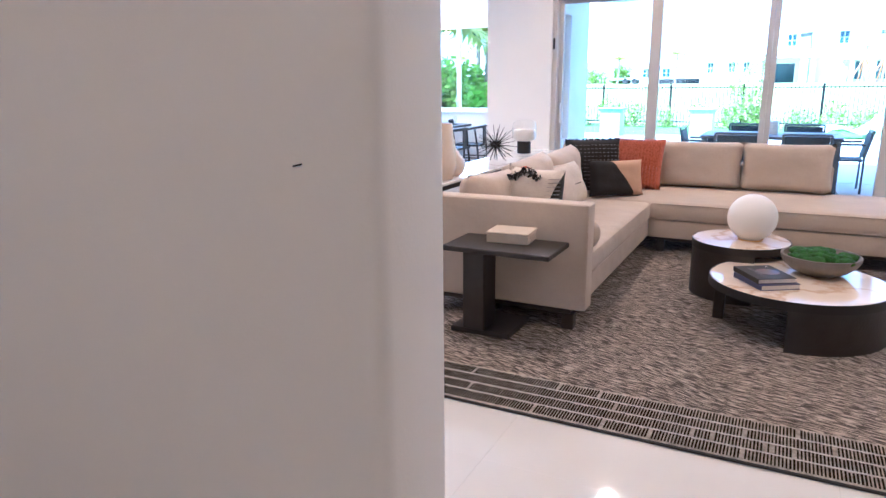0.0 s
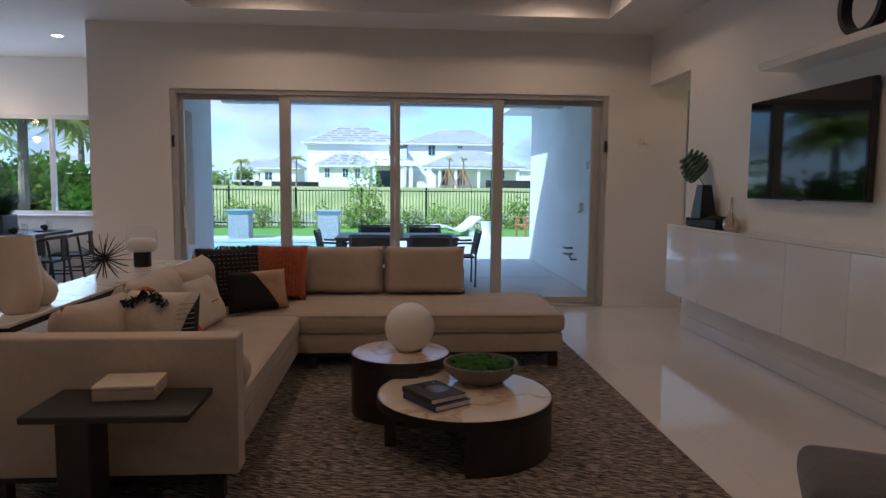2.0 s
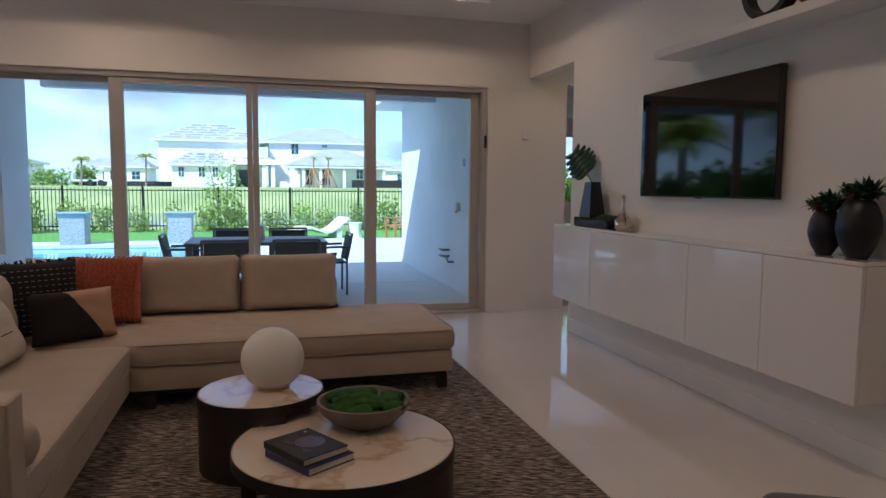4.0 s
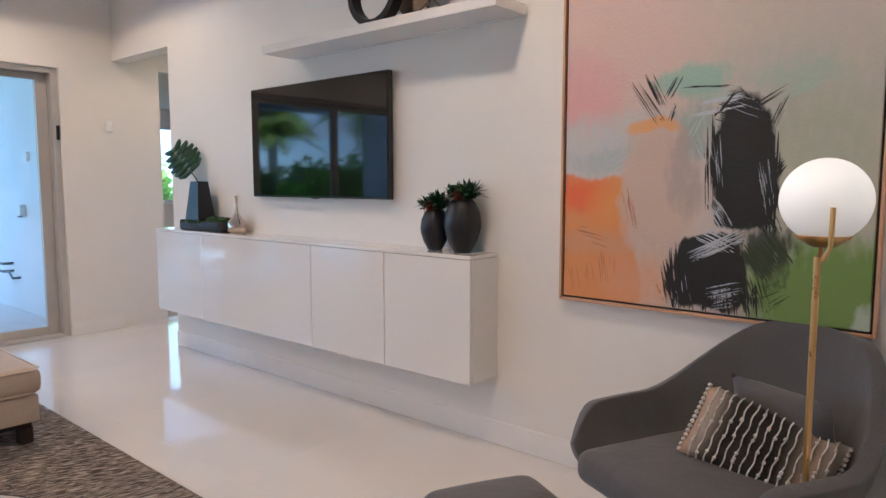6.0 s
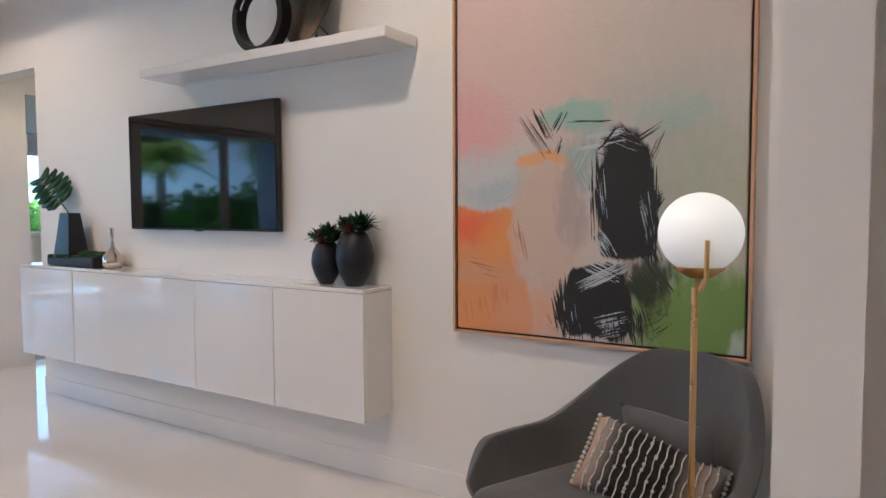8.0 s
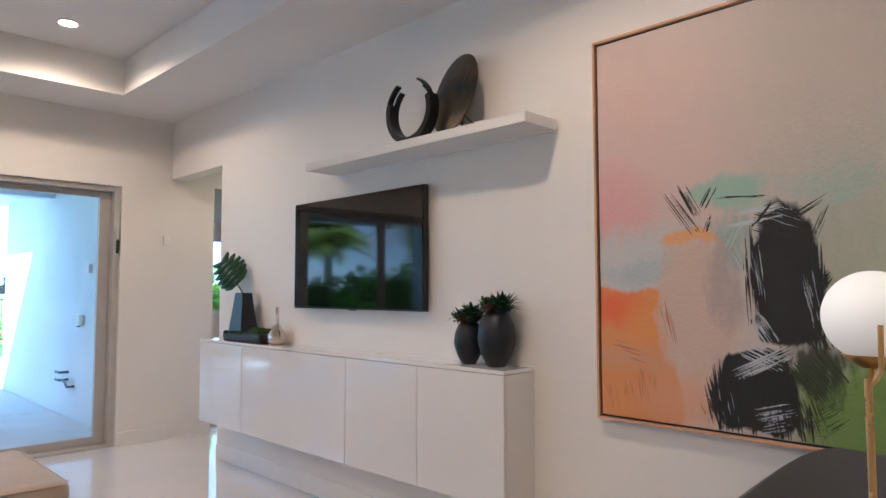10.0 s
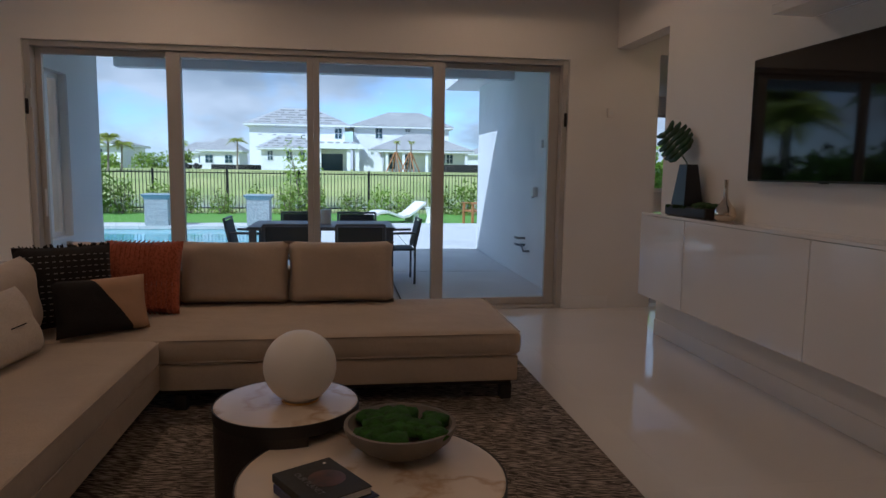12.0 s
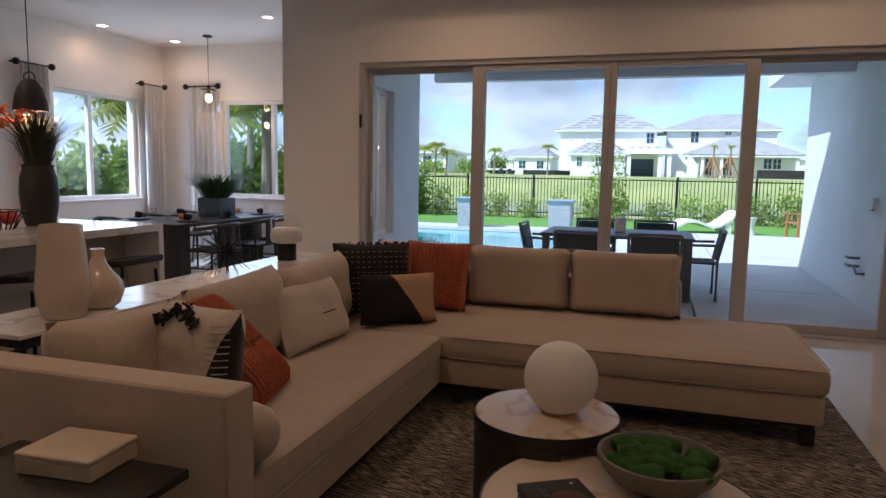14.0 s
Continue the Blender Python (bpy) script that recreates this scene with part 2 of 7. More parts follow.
def box(bm, a, b, bevel=0.0, seg=1):
    r = bmesh.ops.create_cube(bm, size=1)
    lo, hi = Vector([min(p, q) for p, q in zip(a, b)]), Vector([max(p, q) for p, q in zip(a, b)])
    for v in r["verts"]:
        v.co = Vector([(lo[i] + hi[i]) / 2 + v.co[i] * (hi[i] - lo[i]) for i in range(3)])
    if bevel:
        es = list({e for v in r["verts"] for e in v.link_edges})
        bmesh.ops.bevel(bm, geom=es, offset=bevel, segments=seg, affect="EDGES", profile=0.6)
    return bm


def boxes(*pairs, bevel=0.0, seg=1):
    bm = bmesh.new()
    for a, b in pairs:
        box(bm, a, b, bevel, seg)
    return bm


def lathe(profile, seg=32, place=(0, 0, 0), wobble=None):
    """A turned shape from (radius, height) pairs; closed at radius 0."""
    bm = bmesh.new()
    rings = []
    for r, z in profile:
        if r < 1e-5:
            rings.append([bm.verts.new((place[0], place[1], place[2] + z))])
        else:
            rings.append([bm.verts.new((place[0] + r * math.cos(2 * math.pi * k / seg), place[1] + r * math.sin(2 * math.pi * k / seg), place[2] + z)) for k in range(seg)])
    for p, q in zip(rings, rings[1:]):
        for k in range(seg):
            a, b, c, d = p[k % len(p)], p[(k + 1) % len(p)], q[(k + 1) % len(q)], q[k % len(q)]
            vs = []
            for v in (a, b, c, d):
                if v not in vs:
                    vs.append(v)
            if len(vs) > 2:
                bm.faces.new(vs)
    return bm


def tube(bm, points, radius, seg=8, taper=None):
    """A round bar along points."""
    pts = [Vector(p) for p in points]
    rings = []
    for i, p in enumerate(pts):
        d = (pts[min(i + 1, len(pts) - 1)] - pts[max(i - 1, 0)]).normalized()
        u = d.cross(Vector((0, 0, 1)))
        u = u.normalized() if u.length > 1e-3 else Vector((1, 0, 0))
        w = d.cross(u)
        r = radius if taper is None else radius + (taper - radius) * i / (len(pts) - 1)
        rings.append([bm.verts.new(p + r * (math.cos(2 * math.pi * k / seg) * u + math.sin(2 * math.pi * k / seg) * w)) for k in range(seg)])
    for p, q in zip(rings, rings[1:]):
        for k in range(seg):
            bm.faces.new((p[k], p[(k + 1) % seg], q[(k + 1) % seg], q[k]))
    bm.faces.new(rings[0])
    bm.faces.new(rings[-1])
    return bm


def tubes(*lines, radius=0.01, seg=8):
    bm = bmesh.new()
    for pts in lines:
        tube(bm, pts, radius, seg)
    return bm


def ball(bm, c, r, sub=2, squash=1.0, rough=0.0):
    res = bmesh.ops.create_icosphere(bm, subdivisions=sub, radius=r)
    for v in res["verts"]:
        k = 1 + rough * (noise.noise(v.co * (3 / r) + Vector(c) * 7))
        v.co = Vector(c) + Vector((v.co.x * k, v.co.y * k, v.co.z * squash * k))
    return bm


def pillow(w, h, d, n=14, sharp=3.0, sag=0.0, seed=0):
    """A stuffed cushion in the xz plane, standing on z = 0, thickest in the middle, with pinched corners."""
    bm = bmesh.new()
    rows = {}
    for s in (-1, 1):
        for i in range(n + 1):
            for j in range(n + 1):
                u, v = 2 * i / n - 1, 2 * j / n - 1
                rim = max(0.0, (1 - abs(u) ** sharp) * (1 - abs(v) ** sharp)) ** 0.5
                pinch = 1 - 0.05 * (1 - u * u) * abs(v) ** 4
                pinch2 = 1 - 0.05 * (1 - v * v) * abs(u) ** 4
                wob = 0.012 * noise.noise(Vector((u * 2 + seed, v * 2, s)))
                if s == 1 and (i in (0, n) or j in (0, n)):
                    rows[s, i, j] = rows[-1, i, j]
                    continue
                rows[s, i, j] = bm.verts.new((u * w / 2 * pinch2, s * d / 2 * rim + wob * rim, (v * pinch + 1) * h / 2 - sag * (1 - abs(u)) * (v + 1) / 2))
        for i in range(n):
            for j in range(n):
                q = [rows[s, i, j], rows[s, i + 1, j], rows[s, i + 1, j + 1], rows[s, i, j + 1]]
                bm.faces.new(q)
    return bm


def soft_box(a, b, r=0.05, seg=4, puff=0.0):
    """An upholstered block with rounded edges and a slightly domed top."""
    bm = boxes((a, b), bevel=r, seg=seg)
    if puff:
        bmesh.ops.subdivide_edges(bm, edges=[e for e in bm.edges if e.calc_length() > 0.25], cuts=8, use_grid_fill=True)
        cx, cy = (a[0] + b[0]) / 2, (a[1] + b[1]) / 2
        for v in bm.verts:
            u, w = (v.co.x - cx) / abs(b[0] - a[0]) * 2, (v.co.y - cy) / abs(b[1] - a[1]) * 2
            if v.co.z > (a[2] + b[2]) / 2:
                v.co.z += puff * max(0, 1 - u * u) * max(0, 1 - w * w) + 0.004 * noise.noise(v.co * 3)
    return bm


def wall(name, boxes_, mat=None):
    return single(name, boxes(*boxes_), mat or PAINT, kind="structure", smooth=0)

# ---- the shell of the house ----
TVX, DW, DH, SOF, TOP = 5.38, 4.905, 2.44, 3.133, 3.445   # television wall, door width and height, soffit, tray
wall("wall_north", [((-0.863, 0, 0), (0, 0.2, SOF)), ((DW, 0, 0), (5.83, 0.2, SOF)), ((5.83, 0, 2.52), (7.0, 0.2, SOF)), ((7.0, 0, 0), (TVX + 2.2, 0.2, SOF)), ((0, 0, DH), (DW, 0.2, SOF))])
wall("wall_east", [((TVX, -7.2, 0), (TVX + 0.15, -1.07, SOF)), ((TVX, -1.07, 2.562), (TVX + 0.15, -0.001, SOF))])
wall("wall_stub", [((4.6, -6.6, 0), (TVX - 0.002, -6.39, SOF))])
wall("wall_hall_east", [((TVX + 2.2, -3.2, 0), (TVX + 2.35, 0.2, 0.9)), ((TVX + 2.2, -3.2, 2.4), (TVX + 2.35, 0.2, SOF)), ((TVX + 2.2, -3.2, 0.9), (TVX + 2.35, -1.6, 2.4)), ((TVX + 2.2, -0.55, 0.9), (TVX + 2.35, 0.2, 2.4))])
wall("wall_hall_south", [((TVX + 0.15, -3.35, 0), (TVX + 2.35, -3.2, SOF))])
bm = boxes(((-0.4, -7.53, 0), (2.222, -7.315, SOF)))
bmesh.ops.bevel(bm, geom=[e for e in bm.edges if all(v.co.x > 2 for v in e.verts) and abs(e.verts[0].co.z - e.verts[1].co.z) > 1], offset=0.03, segments=4, affect="EDGES", profile=0.5)
single("wall_entry", bm, PAINT, kind="structure", smooth=30)
wall("wall_south", [((-6.5, -11.2, 0), (8.2, -11.0, SOF))])
wall("wall_entry_east", [((8.0, -11.0, 0), (8.2, -7.2, SOF)), ((TVX + 0.15, -7.2, 0), (8.0, -7.05, SOF))])
wall("wall_dining_west", [((-4.4, -11.0, 0), (-4.2, 0.24, SOF)), ((-4.4, 1.66, 0), (-4.2, 2.4, SOF)), ((-4.4, 0.24, 0), (-4.2, 1.66, 0.93)), ((-4.4, 0.24, 2.33), (-4.2, 1.66, SOF))])
wall("wall_dining_north", [((-4.2, 2.2, 0), (-3.20, 2.4, SOF)), ((-1.56, 2.2, 0), (-0.222, 2.4, SOF)), ((-3.20, 2.2, 0), (-1.56, 2.4, 0.95)), ((-3.20, 2.2, 2.34), (-1.56, 2.4, SOF))])
wall("wall_dining_east", [((-0.4, 0.2, 0), (-0.22, 0.86, SOF)), ((-0.4, 1.48, 0), (-0.22, 2.198, SOF)), ((-0.4, 0.86, 0), (-0.22, 1.48, 0.6)), ((-0.4, 0.86, 2.33), (-0.22, 1.48, SOF))])
wall("wall_outside_cladding", [((-0.22, 0.2, -0.05), (-0.2, 0.86, SOF)), ((-0.22, 1.48, -0.05), (-0.2, 2.4, SOF)), ((-0.22, 0.86, -0.05), (-0.2, 1.48, 0.6)), ((-0.22, 0.86, 2.33), (-0.2, 1.48, SOF))], STUCCO)
wall("wall_patio_east", [((5.12, 0.2, -0.1), (5.32, 5.5, 3.0)), ((5.32, 4.9, -0.1), (7.3, 5.1, 3.0)), ((9.0, 4.9, -0.1), (12.0, 5.1, 3.0)), ((7.3, 4.9, -0.1), (9.0, 5.1, 1.06)), ((7.3, 4.9, 2.4), (9.0, 5.1, 3.0))], STUCCO)

single("ceiling", boxes(((-4.4, -11.2, SOF), (0.46, 2.4, SOF + 0.1)), ((4.665, -11.2, SOF), (8.2, 0.2, SOF + 0.1)), ((0.46, -0.67, SOF), (4.665, 0.2, SOF + 0.1)),
    ((0.46, -11.2, SOF), (4.665, -6.3, SOF + 0.1)), ((0.45, -6.31, SOF + 0.1), (0.40, -0.66, TOP)), ((4.675, -6.31, SOF + 0.1), (4.715, -0.63, TOP)),
    ((0.40, -0.67, SOF + 0.1), (4.715, -0.63, TOP)), ((0.40, -6.34, SOF + 0.1), (4.715, -6.30, TOP)), ((0.40, -6.34, TOP), (4.715, -0.66, TOP + 0.1))), CEIL, kind="structure", smooth=0)
single("roof_deck", boxes(((-4.6, -11.4, SOF + 0.45), (8.4, 2.6, SOF + 0.55)), ((-4.6, -11.4, SOF + 0.12), (-4.45, 2.6, SOF + 0.45)), ((8.22, -11.4, SOF + 0.12), (8.4, 0.4, SOF + 0.45)), ((-4.45, -11.4, SOF + 0.12), (8.2, -11.25, SOF + 0.45)), ((-4.45, 2.42, SOF + 0.0), (-0.2, 2.6, SOF + 0.45)), ((0.2, 0.22, SOF), (8.2, 0.4, SOF + 0.45))), STUCCO, kind="structure", smooth=0)

# patio roof
single("patio_ceiling", boxes(((-0.198, 0.2, 2.76), (5.118, 3.0, 2.86)), ((-0.198, 3.0, 2.65), (5.118, 3.18, 3.1)), ((-0.6, 3.18, 2.98), (5.118, 3.24, 3.06))), STUCCO, kind="structure", smooth=0)
single("eave", boxes(((4.62, 3.245, 2.83), (12.0, 5.96, 2.88)), ((4.58, 3.245, 2.83), (4.62, 6.0, 2.99)), ((4.62, 5.96, 2.83), (12.0, 6.0, 2.99))), STUCCO, kind="structure", smooth=0)

# room behind the hall
wall("wall_back_room", [((9.4, 0.2, 0), (9.55, 4.9, 2.79)), ((5.322, 4.86, 0), (7.3, 4.9, 2.79)), ((7.58, 0.2, 0), (9.4, 0.35, 2.79)), ((5.322, 0.21, 0), (5.36, 4.86, 2.79)), ((7.3, 4.86, 0), (9.0, 4.898, 1.06)), ((9.0, 4.86, 0), (9.4, 4.9, 2.79)), ((7.3, 4.86, 2.4), (9.0, 4.898, 2.79))])
single("ceiling_back_room", boxes(((5.322, 0.2, 2.70), (9.6, 5.1, 2.79))), CEIL, kind="structure", smooth=0)
single("floor_back_room", boxes(((5.322, 0.2, -0.12), (9.4, 4.9, 0.0))), FLOOR_TILE, kind="structure", smooth=0)

# floor of large polished tiles over a bed of grout
single("floor", boxes(((-4.2, -11.0, -0.12), (8.0, 0.2, -0.004)), ((-4.2, 0.2, -0.12), (-0.4, 2.2, -0.004))), GROUT, kind="structure", smooth=0)

# baseboards
single("baseboard", boxes(((-0.861, -0.014, 0), (-0.004, 0.0, 0.13)), ((DW + 0.004, -0.014, 0), (TVX - 0.002, 0.0, 0.13)), ((TVX - 0.014, -6.41, 0), (TVX - 0.0, -1.074, 0.13)),
    ((4.586, -6.6, 0), (4.6, -6.376, 0.13)), ((4.6, -6.39, 0), (TVX - 0.014, -6.376, 0.13)), ((2.222, -7.50, 0), (2.236, -7.345, 0.13)), ((-0.4, -7.544, 0), (2.19, -7.53, 0.13)), ((-0.4, -7.315, 0), (2.19, -7.301, 0.13)),
    ((-4.2, -10.9, 0), (-4.186, 2.186, 0.13)), ((-4.186, 2.186, 0), (-0.4, 2.2, 0.13)), bevel=0.003), TRIM, kind="structure", smooth=0)

# ---- sliding glass door ----
door = thing("door_1", (0, 0, 0), "four-panel sliding glass door in champagne aluminium frames, closed", "sliding door", kind="structure")
part("door_frame", boxes(((0.0, 0.03, 0.0), (0.055, 0.19, DH)), ((DW - 0.055, 0.03, 0.0), (DW, 0.19, DH)), ((0.055, 0.03, DH - 0.05), (DW - 0.055, 0.19, DH)), ((0.055, 0.03, -0.002), (DW - 0.055, 0.19, 0.025)), bevel=0.004), FRAME, door)
def door_panel(x0, x1, y, left, right):
    p = part("door_panel", boxes(((x0, y, 0.027), (x0 + left, y + 0.045, DH - 0.052)), ((x1 - right, y, 0.027), (x1, y + 0.045, DH - 0.052)), ((x0 + left, y, 0.027), (x1 - right, y + 0.045, 0.10)), ((x0 + left, y, DH - 0.105), (x1 - right, y + 0.045, DH - 0.052)), bevel=0.004), FRAME, door)
    g = part("pane", boxes(((x0 + left, y + 0.018, 0.10), (x1 - right, y + 0.026, DH - 0.105))), GLASS, p, smooth=0)
    g.visible_shadow = False
door_panel(0.056, 1.285, 0.125, 0.05, 0.115)
door_panel(1.168, 2.462, 0.06, 0.124, 0.056)
door_panel(2.464, 3.70, 0.06, 0.056, 0.115)
door_panel(3.585, DW - 0.056, 0.125, 0.115, 0.10)
for x in (0.01, DW - 0.055):
    h = part("latch", boxes(((x, 0.003, 1.86), (x + 0.045, 0.03, 2.02)), ((x + 0.012, -0.014, 1.84), (x + 0.032, 0.003, 2.05)), bevel=0.004), FRAME, door, "dark bronze latch lever")
    part("lever", boxes(((x + 0.008, -0.026, 1.80), (x + 0.036, -0.014, 1.93)), bevel=0.004), BLACK_METAL, h)
part("pull_handle", boxes(((0.085, 0.105, 0.9), (0.10, 0.125, 1.15)), bevel=0.004), WHITE_FRAME, door, "white pull handle")

# ---- television wall ----
tv = thing("television", (5.325, -3.07, 1.697), "large black flat television hung on the white wall, switched off", "television")
part("housing", boxes(((-0.012, -0.696, -0.379), (0.028, 0.696, 0.379)), bevel=0.004), BLACK, tv)
part("screen", boxes(((-0.016, -0.688, -0.367), (-0.0122, 0.688, 0.371))), SCREEN, tv, smooth=0)
part("bracket", boxes(((0.028, -0.25, -0.2), (0.055, 0.25, 0.2))), BLACK_METAL, tv)
part("badge", boxes(((-0.0135, -0.03, -0.385), (0.0, 0.03, -0.379))), BLACK, tv)

cab = thing("floating_cabinet", (0, 0, 0), "long white high-gloss floating cabinet hung below the television", "cabinet")
CX, CY0, CY1, CZ0, CZ1 = 5.143, -4.515, -1.216, 0.378, 1.048
part("body", boxes(((CX + 0.022, CY0, CZ0), (TVX, CY1, CZ1 - 0.022)), bevel=0.002), LACQUER, cab)
part("top", boxes(((CX, CY0, CZ1 - 0.02), (TVX - 0.001, CY1, CZ1)), bevel=0.002), LACQUER, cab)
for y0, y1 in ((CY0, -3.889), (-3.889, -3.231), (-3.231, -1.925), (-1.925, CY1)):
    part("cabinet_door", boxes(((CX, y0 + 0.0025, CZ0 - 0.002), (CX + 0.02, y1 - 0.0025, CZ1 - 0.023)), bevel=0.0015), LACQUER, cab)

shelf = thing("wall_shelf", (0, 0, 0), "thick white floating shelf fixed above the television", "shelf")
part("shelf_board", boxes(((5.108, -4.688, 2.246), (TVX - 0.012, -2.815, 2.298)), bevel=0.003), LACQUER, shelf)
part("wall_cleat", boxes(((TVX - 0.0118, -4.66, 2.242), (TVX, -2.835, 2.284))), LACQUER, shelf)

# ---- painting ----
def abstract():
    m = material("abstract canvas", (0.61, 0.53, 0.475), 0.6, vary=0.05, bump=0.25, fine=70)
    n, l, b = nodes_of(m)
    tc = n.new("ShaderNodeTexCoord")
    sep = n.new("ShaderNodeSeparateXYZ")
    warp = n.new("ShaderNodeTexNoise")
    warp.inputs["Scale"].default_value, warp.inputs["Detail"].default_value = 3.2, 6
    l.new(tc.outputs["Object"], warp.inputs["Vector"])
    mixv = n.new("ShaderNodeVectorMath")
    mixv.operation = "MULTIPLY_ADD"
    mixv.inputs[1].default_value = (0.22, 0.22, 0.22)
    sub = n.new("ShaderNodeVectorMath")
    sub.operation = "SUBTRACT"
    sub.inputs[1].default_value = (0.5, 0.5, 0.5)
    l.new(warp.outputs["Color"], sub.inputs[0])
    l.new(sub.outputs[0], mixv.inputs[0])
    l.new(tc.outputs["Object"], mixv.inputs[2])
    l.new(mixv.outputs[0], sep.inputs[0])
    streak = n.new("ShaderNodeTexNoise")
    streak.inputs["Scale"].default_value, streak.inputs["Detail"].default_value = 9.0, 12
    turn = n.new("ShaderNodeMapping")
    turn.inputs["Scale"].default_value = (1, 3.4, 1.2)
    turn.inputs["Rotation"].default_value = (0.75, 0, 0)
    l.new(tc.outputs["Object"], turn.inputs["Vector"])
    l.new(turn.outputs["Vector"], streak.inputs["Vector"])
    current = b.inputs["Base Color"].links[0].from_socket

    def blot(y, z, ry, rz, soft, colour, ragged=0.0, power=4.0, most=1.0):
        """Lays a soft-edged stroke of colour, in metres from the canvas centre, over what is there."""
        nonlocal current
        tot = None
        for socket, c, r in (("Y", y, ry), ("Z", z, rz)):
            a = n.new("ShaderNodeMath")
            a.operation = "SUBTRACT"
            a.inputs[1].default_value = c
            l.new(sep.outputs[socket], a.inputs[0])
            d = n.new("ShaderNodeMath")
            d.operation = "DIVIDE"
            d.inputs[1].default_value = r
            l.new(a.outputs[0], d.inputs[0])
            ab = n.new("ShaderNodeMath")
            ab.operation = "ABSOLUTE"
            l.new(d.outputs[0], ab.inputs[0])
            p = n.new("ShaderNodeMath")
            p.operation = "POWER"
            p.inputs[1].default_value = power
            l.new(ab.outputs[0], p.inputs[0])
            if tot:
                s = n.new("ShaderNodeMath")
                l.new(tot, s.inputs[0])
                l.new(p.outputs[0], s.inputs[1])
                tot = s.outputs[0]
            else:
                tot = p.outputs[0]
        if ragged:
            s = n.new("ShaderNodeMath")
            s.operation = "MULTIPLY_ADD"
            s.inputs[1].default_value, s.inputs[2].default_value = ragged * 2.6, -ragged * 1.3
            l.new(streak.outputs["Fac"], s.inputs[0])
            s2 = n.new("ShaderNodeMath")
            l.new(tot, s2.inputs[0])
            l.new(s.outputs[0], s2.inputs[1])
            tot = s2.outputs[0]
        r = n.new("ShaderNodeMapRange")
        r.inputs["From Min"].default_value, r.inputs["From Max"].default_value = 1 - soft, 1 + soft
        r.inputs["To Min"].default_value, r.inputs["To Max"].default_value = most, 0
        l.new(tot, r.inputs["Value"])
        mx = n.new("ShaderNodeMix")
        mx.data_type = "RGBA"
        mx.inputs["B"].default_value = (*colour, 1)
        l.new(r.outputs["Result"], mx.inputs["Factor"])
        l.new(current, mx.inputs["A"])
        current = mx.outputs["Result"]
    blot(0.55, 0.30, 0.50, 0.50, 0.9, (0.66, 0.47, 0.43), 0.4, 2, 0.7)
    blot(0.60, 0.03, 0.22, 0.20, 0.9, (0.66, 0.36, 0.37), 0.6, 2, 0.8)
    blot(-0.45, 0.45, 0.45, 0.45, 0.95, (0.52, 0.47, 0.42), 0.6, 2, 0.6)
    blot(-0.42, 0.00, 0.34, 0.30, 0.95, (0.47, 0.48, 0.43), 0.8, 2, 0.8)
    blot(0.46, -0.16, 0.34, 0.15, 0.7, (0.54, 0.55, 0.55), 0.9, 2, 0.95)
    blot(0.40, -0.20, 0.22, 0.05, 0.8, (0.40, 0.47, 0.50), 1.4, 2, 0.7)
    blot(-0.46, -0.40, 0.24, 0.40, 0.9, (0.40, 0.43, 0.32), 0.5, 2, 0.85)
    blot(0.05, 0.10, 0.16, 0.07, 0.5, (0.34, 0.52, 0.44), 0.7, 2, 0.9)
    blot(-0.36, 0.08, 0.16, 0.06, 0.8, (0.40, 0.50, 0.45), 0.9, 2, 0.6)
    blot(0.03, -0.09, 0.09, 0.10, 0.6, (0.32, 0.42, 0.40), 1.0, 2, 0.8)
    blot(-0.48, -0.76, 0.34, 0.20, 0.6, (0.17, 0.27, 0.045), 0.6, 2.5, 0.95)
    blot(0.48, -0.62, 0.23, 0.34, 0.22, (0.66, 0.29, 0.09), 0.3, 7, 1)
    blot(0.53, -0.38, 0.14, 0.09, 0.9, (0.72, 0.13, 0.03), 0.7, 2, 0.9)
    blot(0.38, -0.42, 0.12, 0.10, 0.9, (0.70, 0.30, 0.06), 0.7, 2, 0.7)
    blot(0.50, -0.60, 0.24, 0.05, 0.9, (0.58, 0.33, 0.19), 1.2, 2, 0.7)
    blot(0.25, -0.76, 0.18, 0.13, 0.9, (0.64, 0.34, 0.19), 0.7, 2, 0.8)
    blot(0.17, -0.36, 0.15, 0.27, 0.5, (0.58, 0.45, 0.37), 0.6, 3, 0.95)
    blot(0.20, -0.105, 0.10, 0.035, 0.5, (0.72, 0.38, 0.14), 0.5, 2.5, 0.9)
    blot(0.06, -0.28, 0.06, 0.18, 0.8, (0.34, 0.31, 0.31), 1.0, 2, 0.6)
    blot(-0.16, -0.06, 0.075, 0.10, 0.35, (0.014, 0.014, 0.015), 0.35, 2, 1)
    blot(-0.165, -0.30, 0.125, 0.24, 0.15, (0.012, 0.012, 0.013), 0.35, 4, 1)
    blot(-0.27, -0.61, 0.10, 0.11, 0.5, (0.03, 0.035, 0.025), 1.3, 2, 0.9)
    blot(-0.05, -0.72, 0.14, 0.15, 0.2, (0.014, 0.014, 0.014), 0.5, 4, 1)
    blot(-0.60, -0.85, 0.05, 0.07, 0.6, (0.50, 0.56, 0.48), 1.2, 2, 0.8)
    l.new(current, b.inputs["Base Color"])
    return m


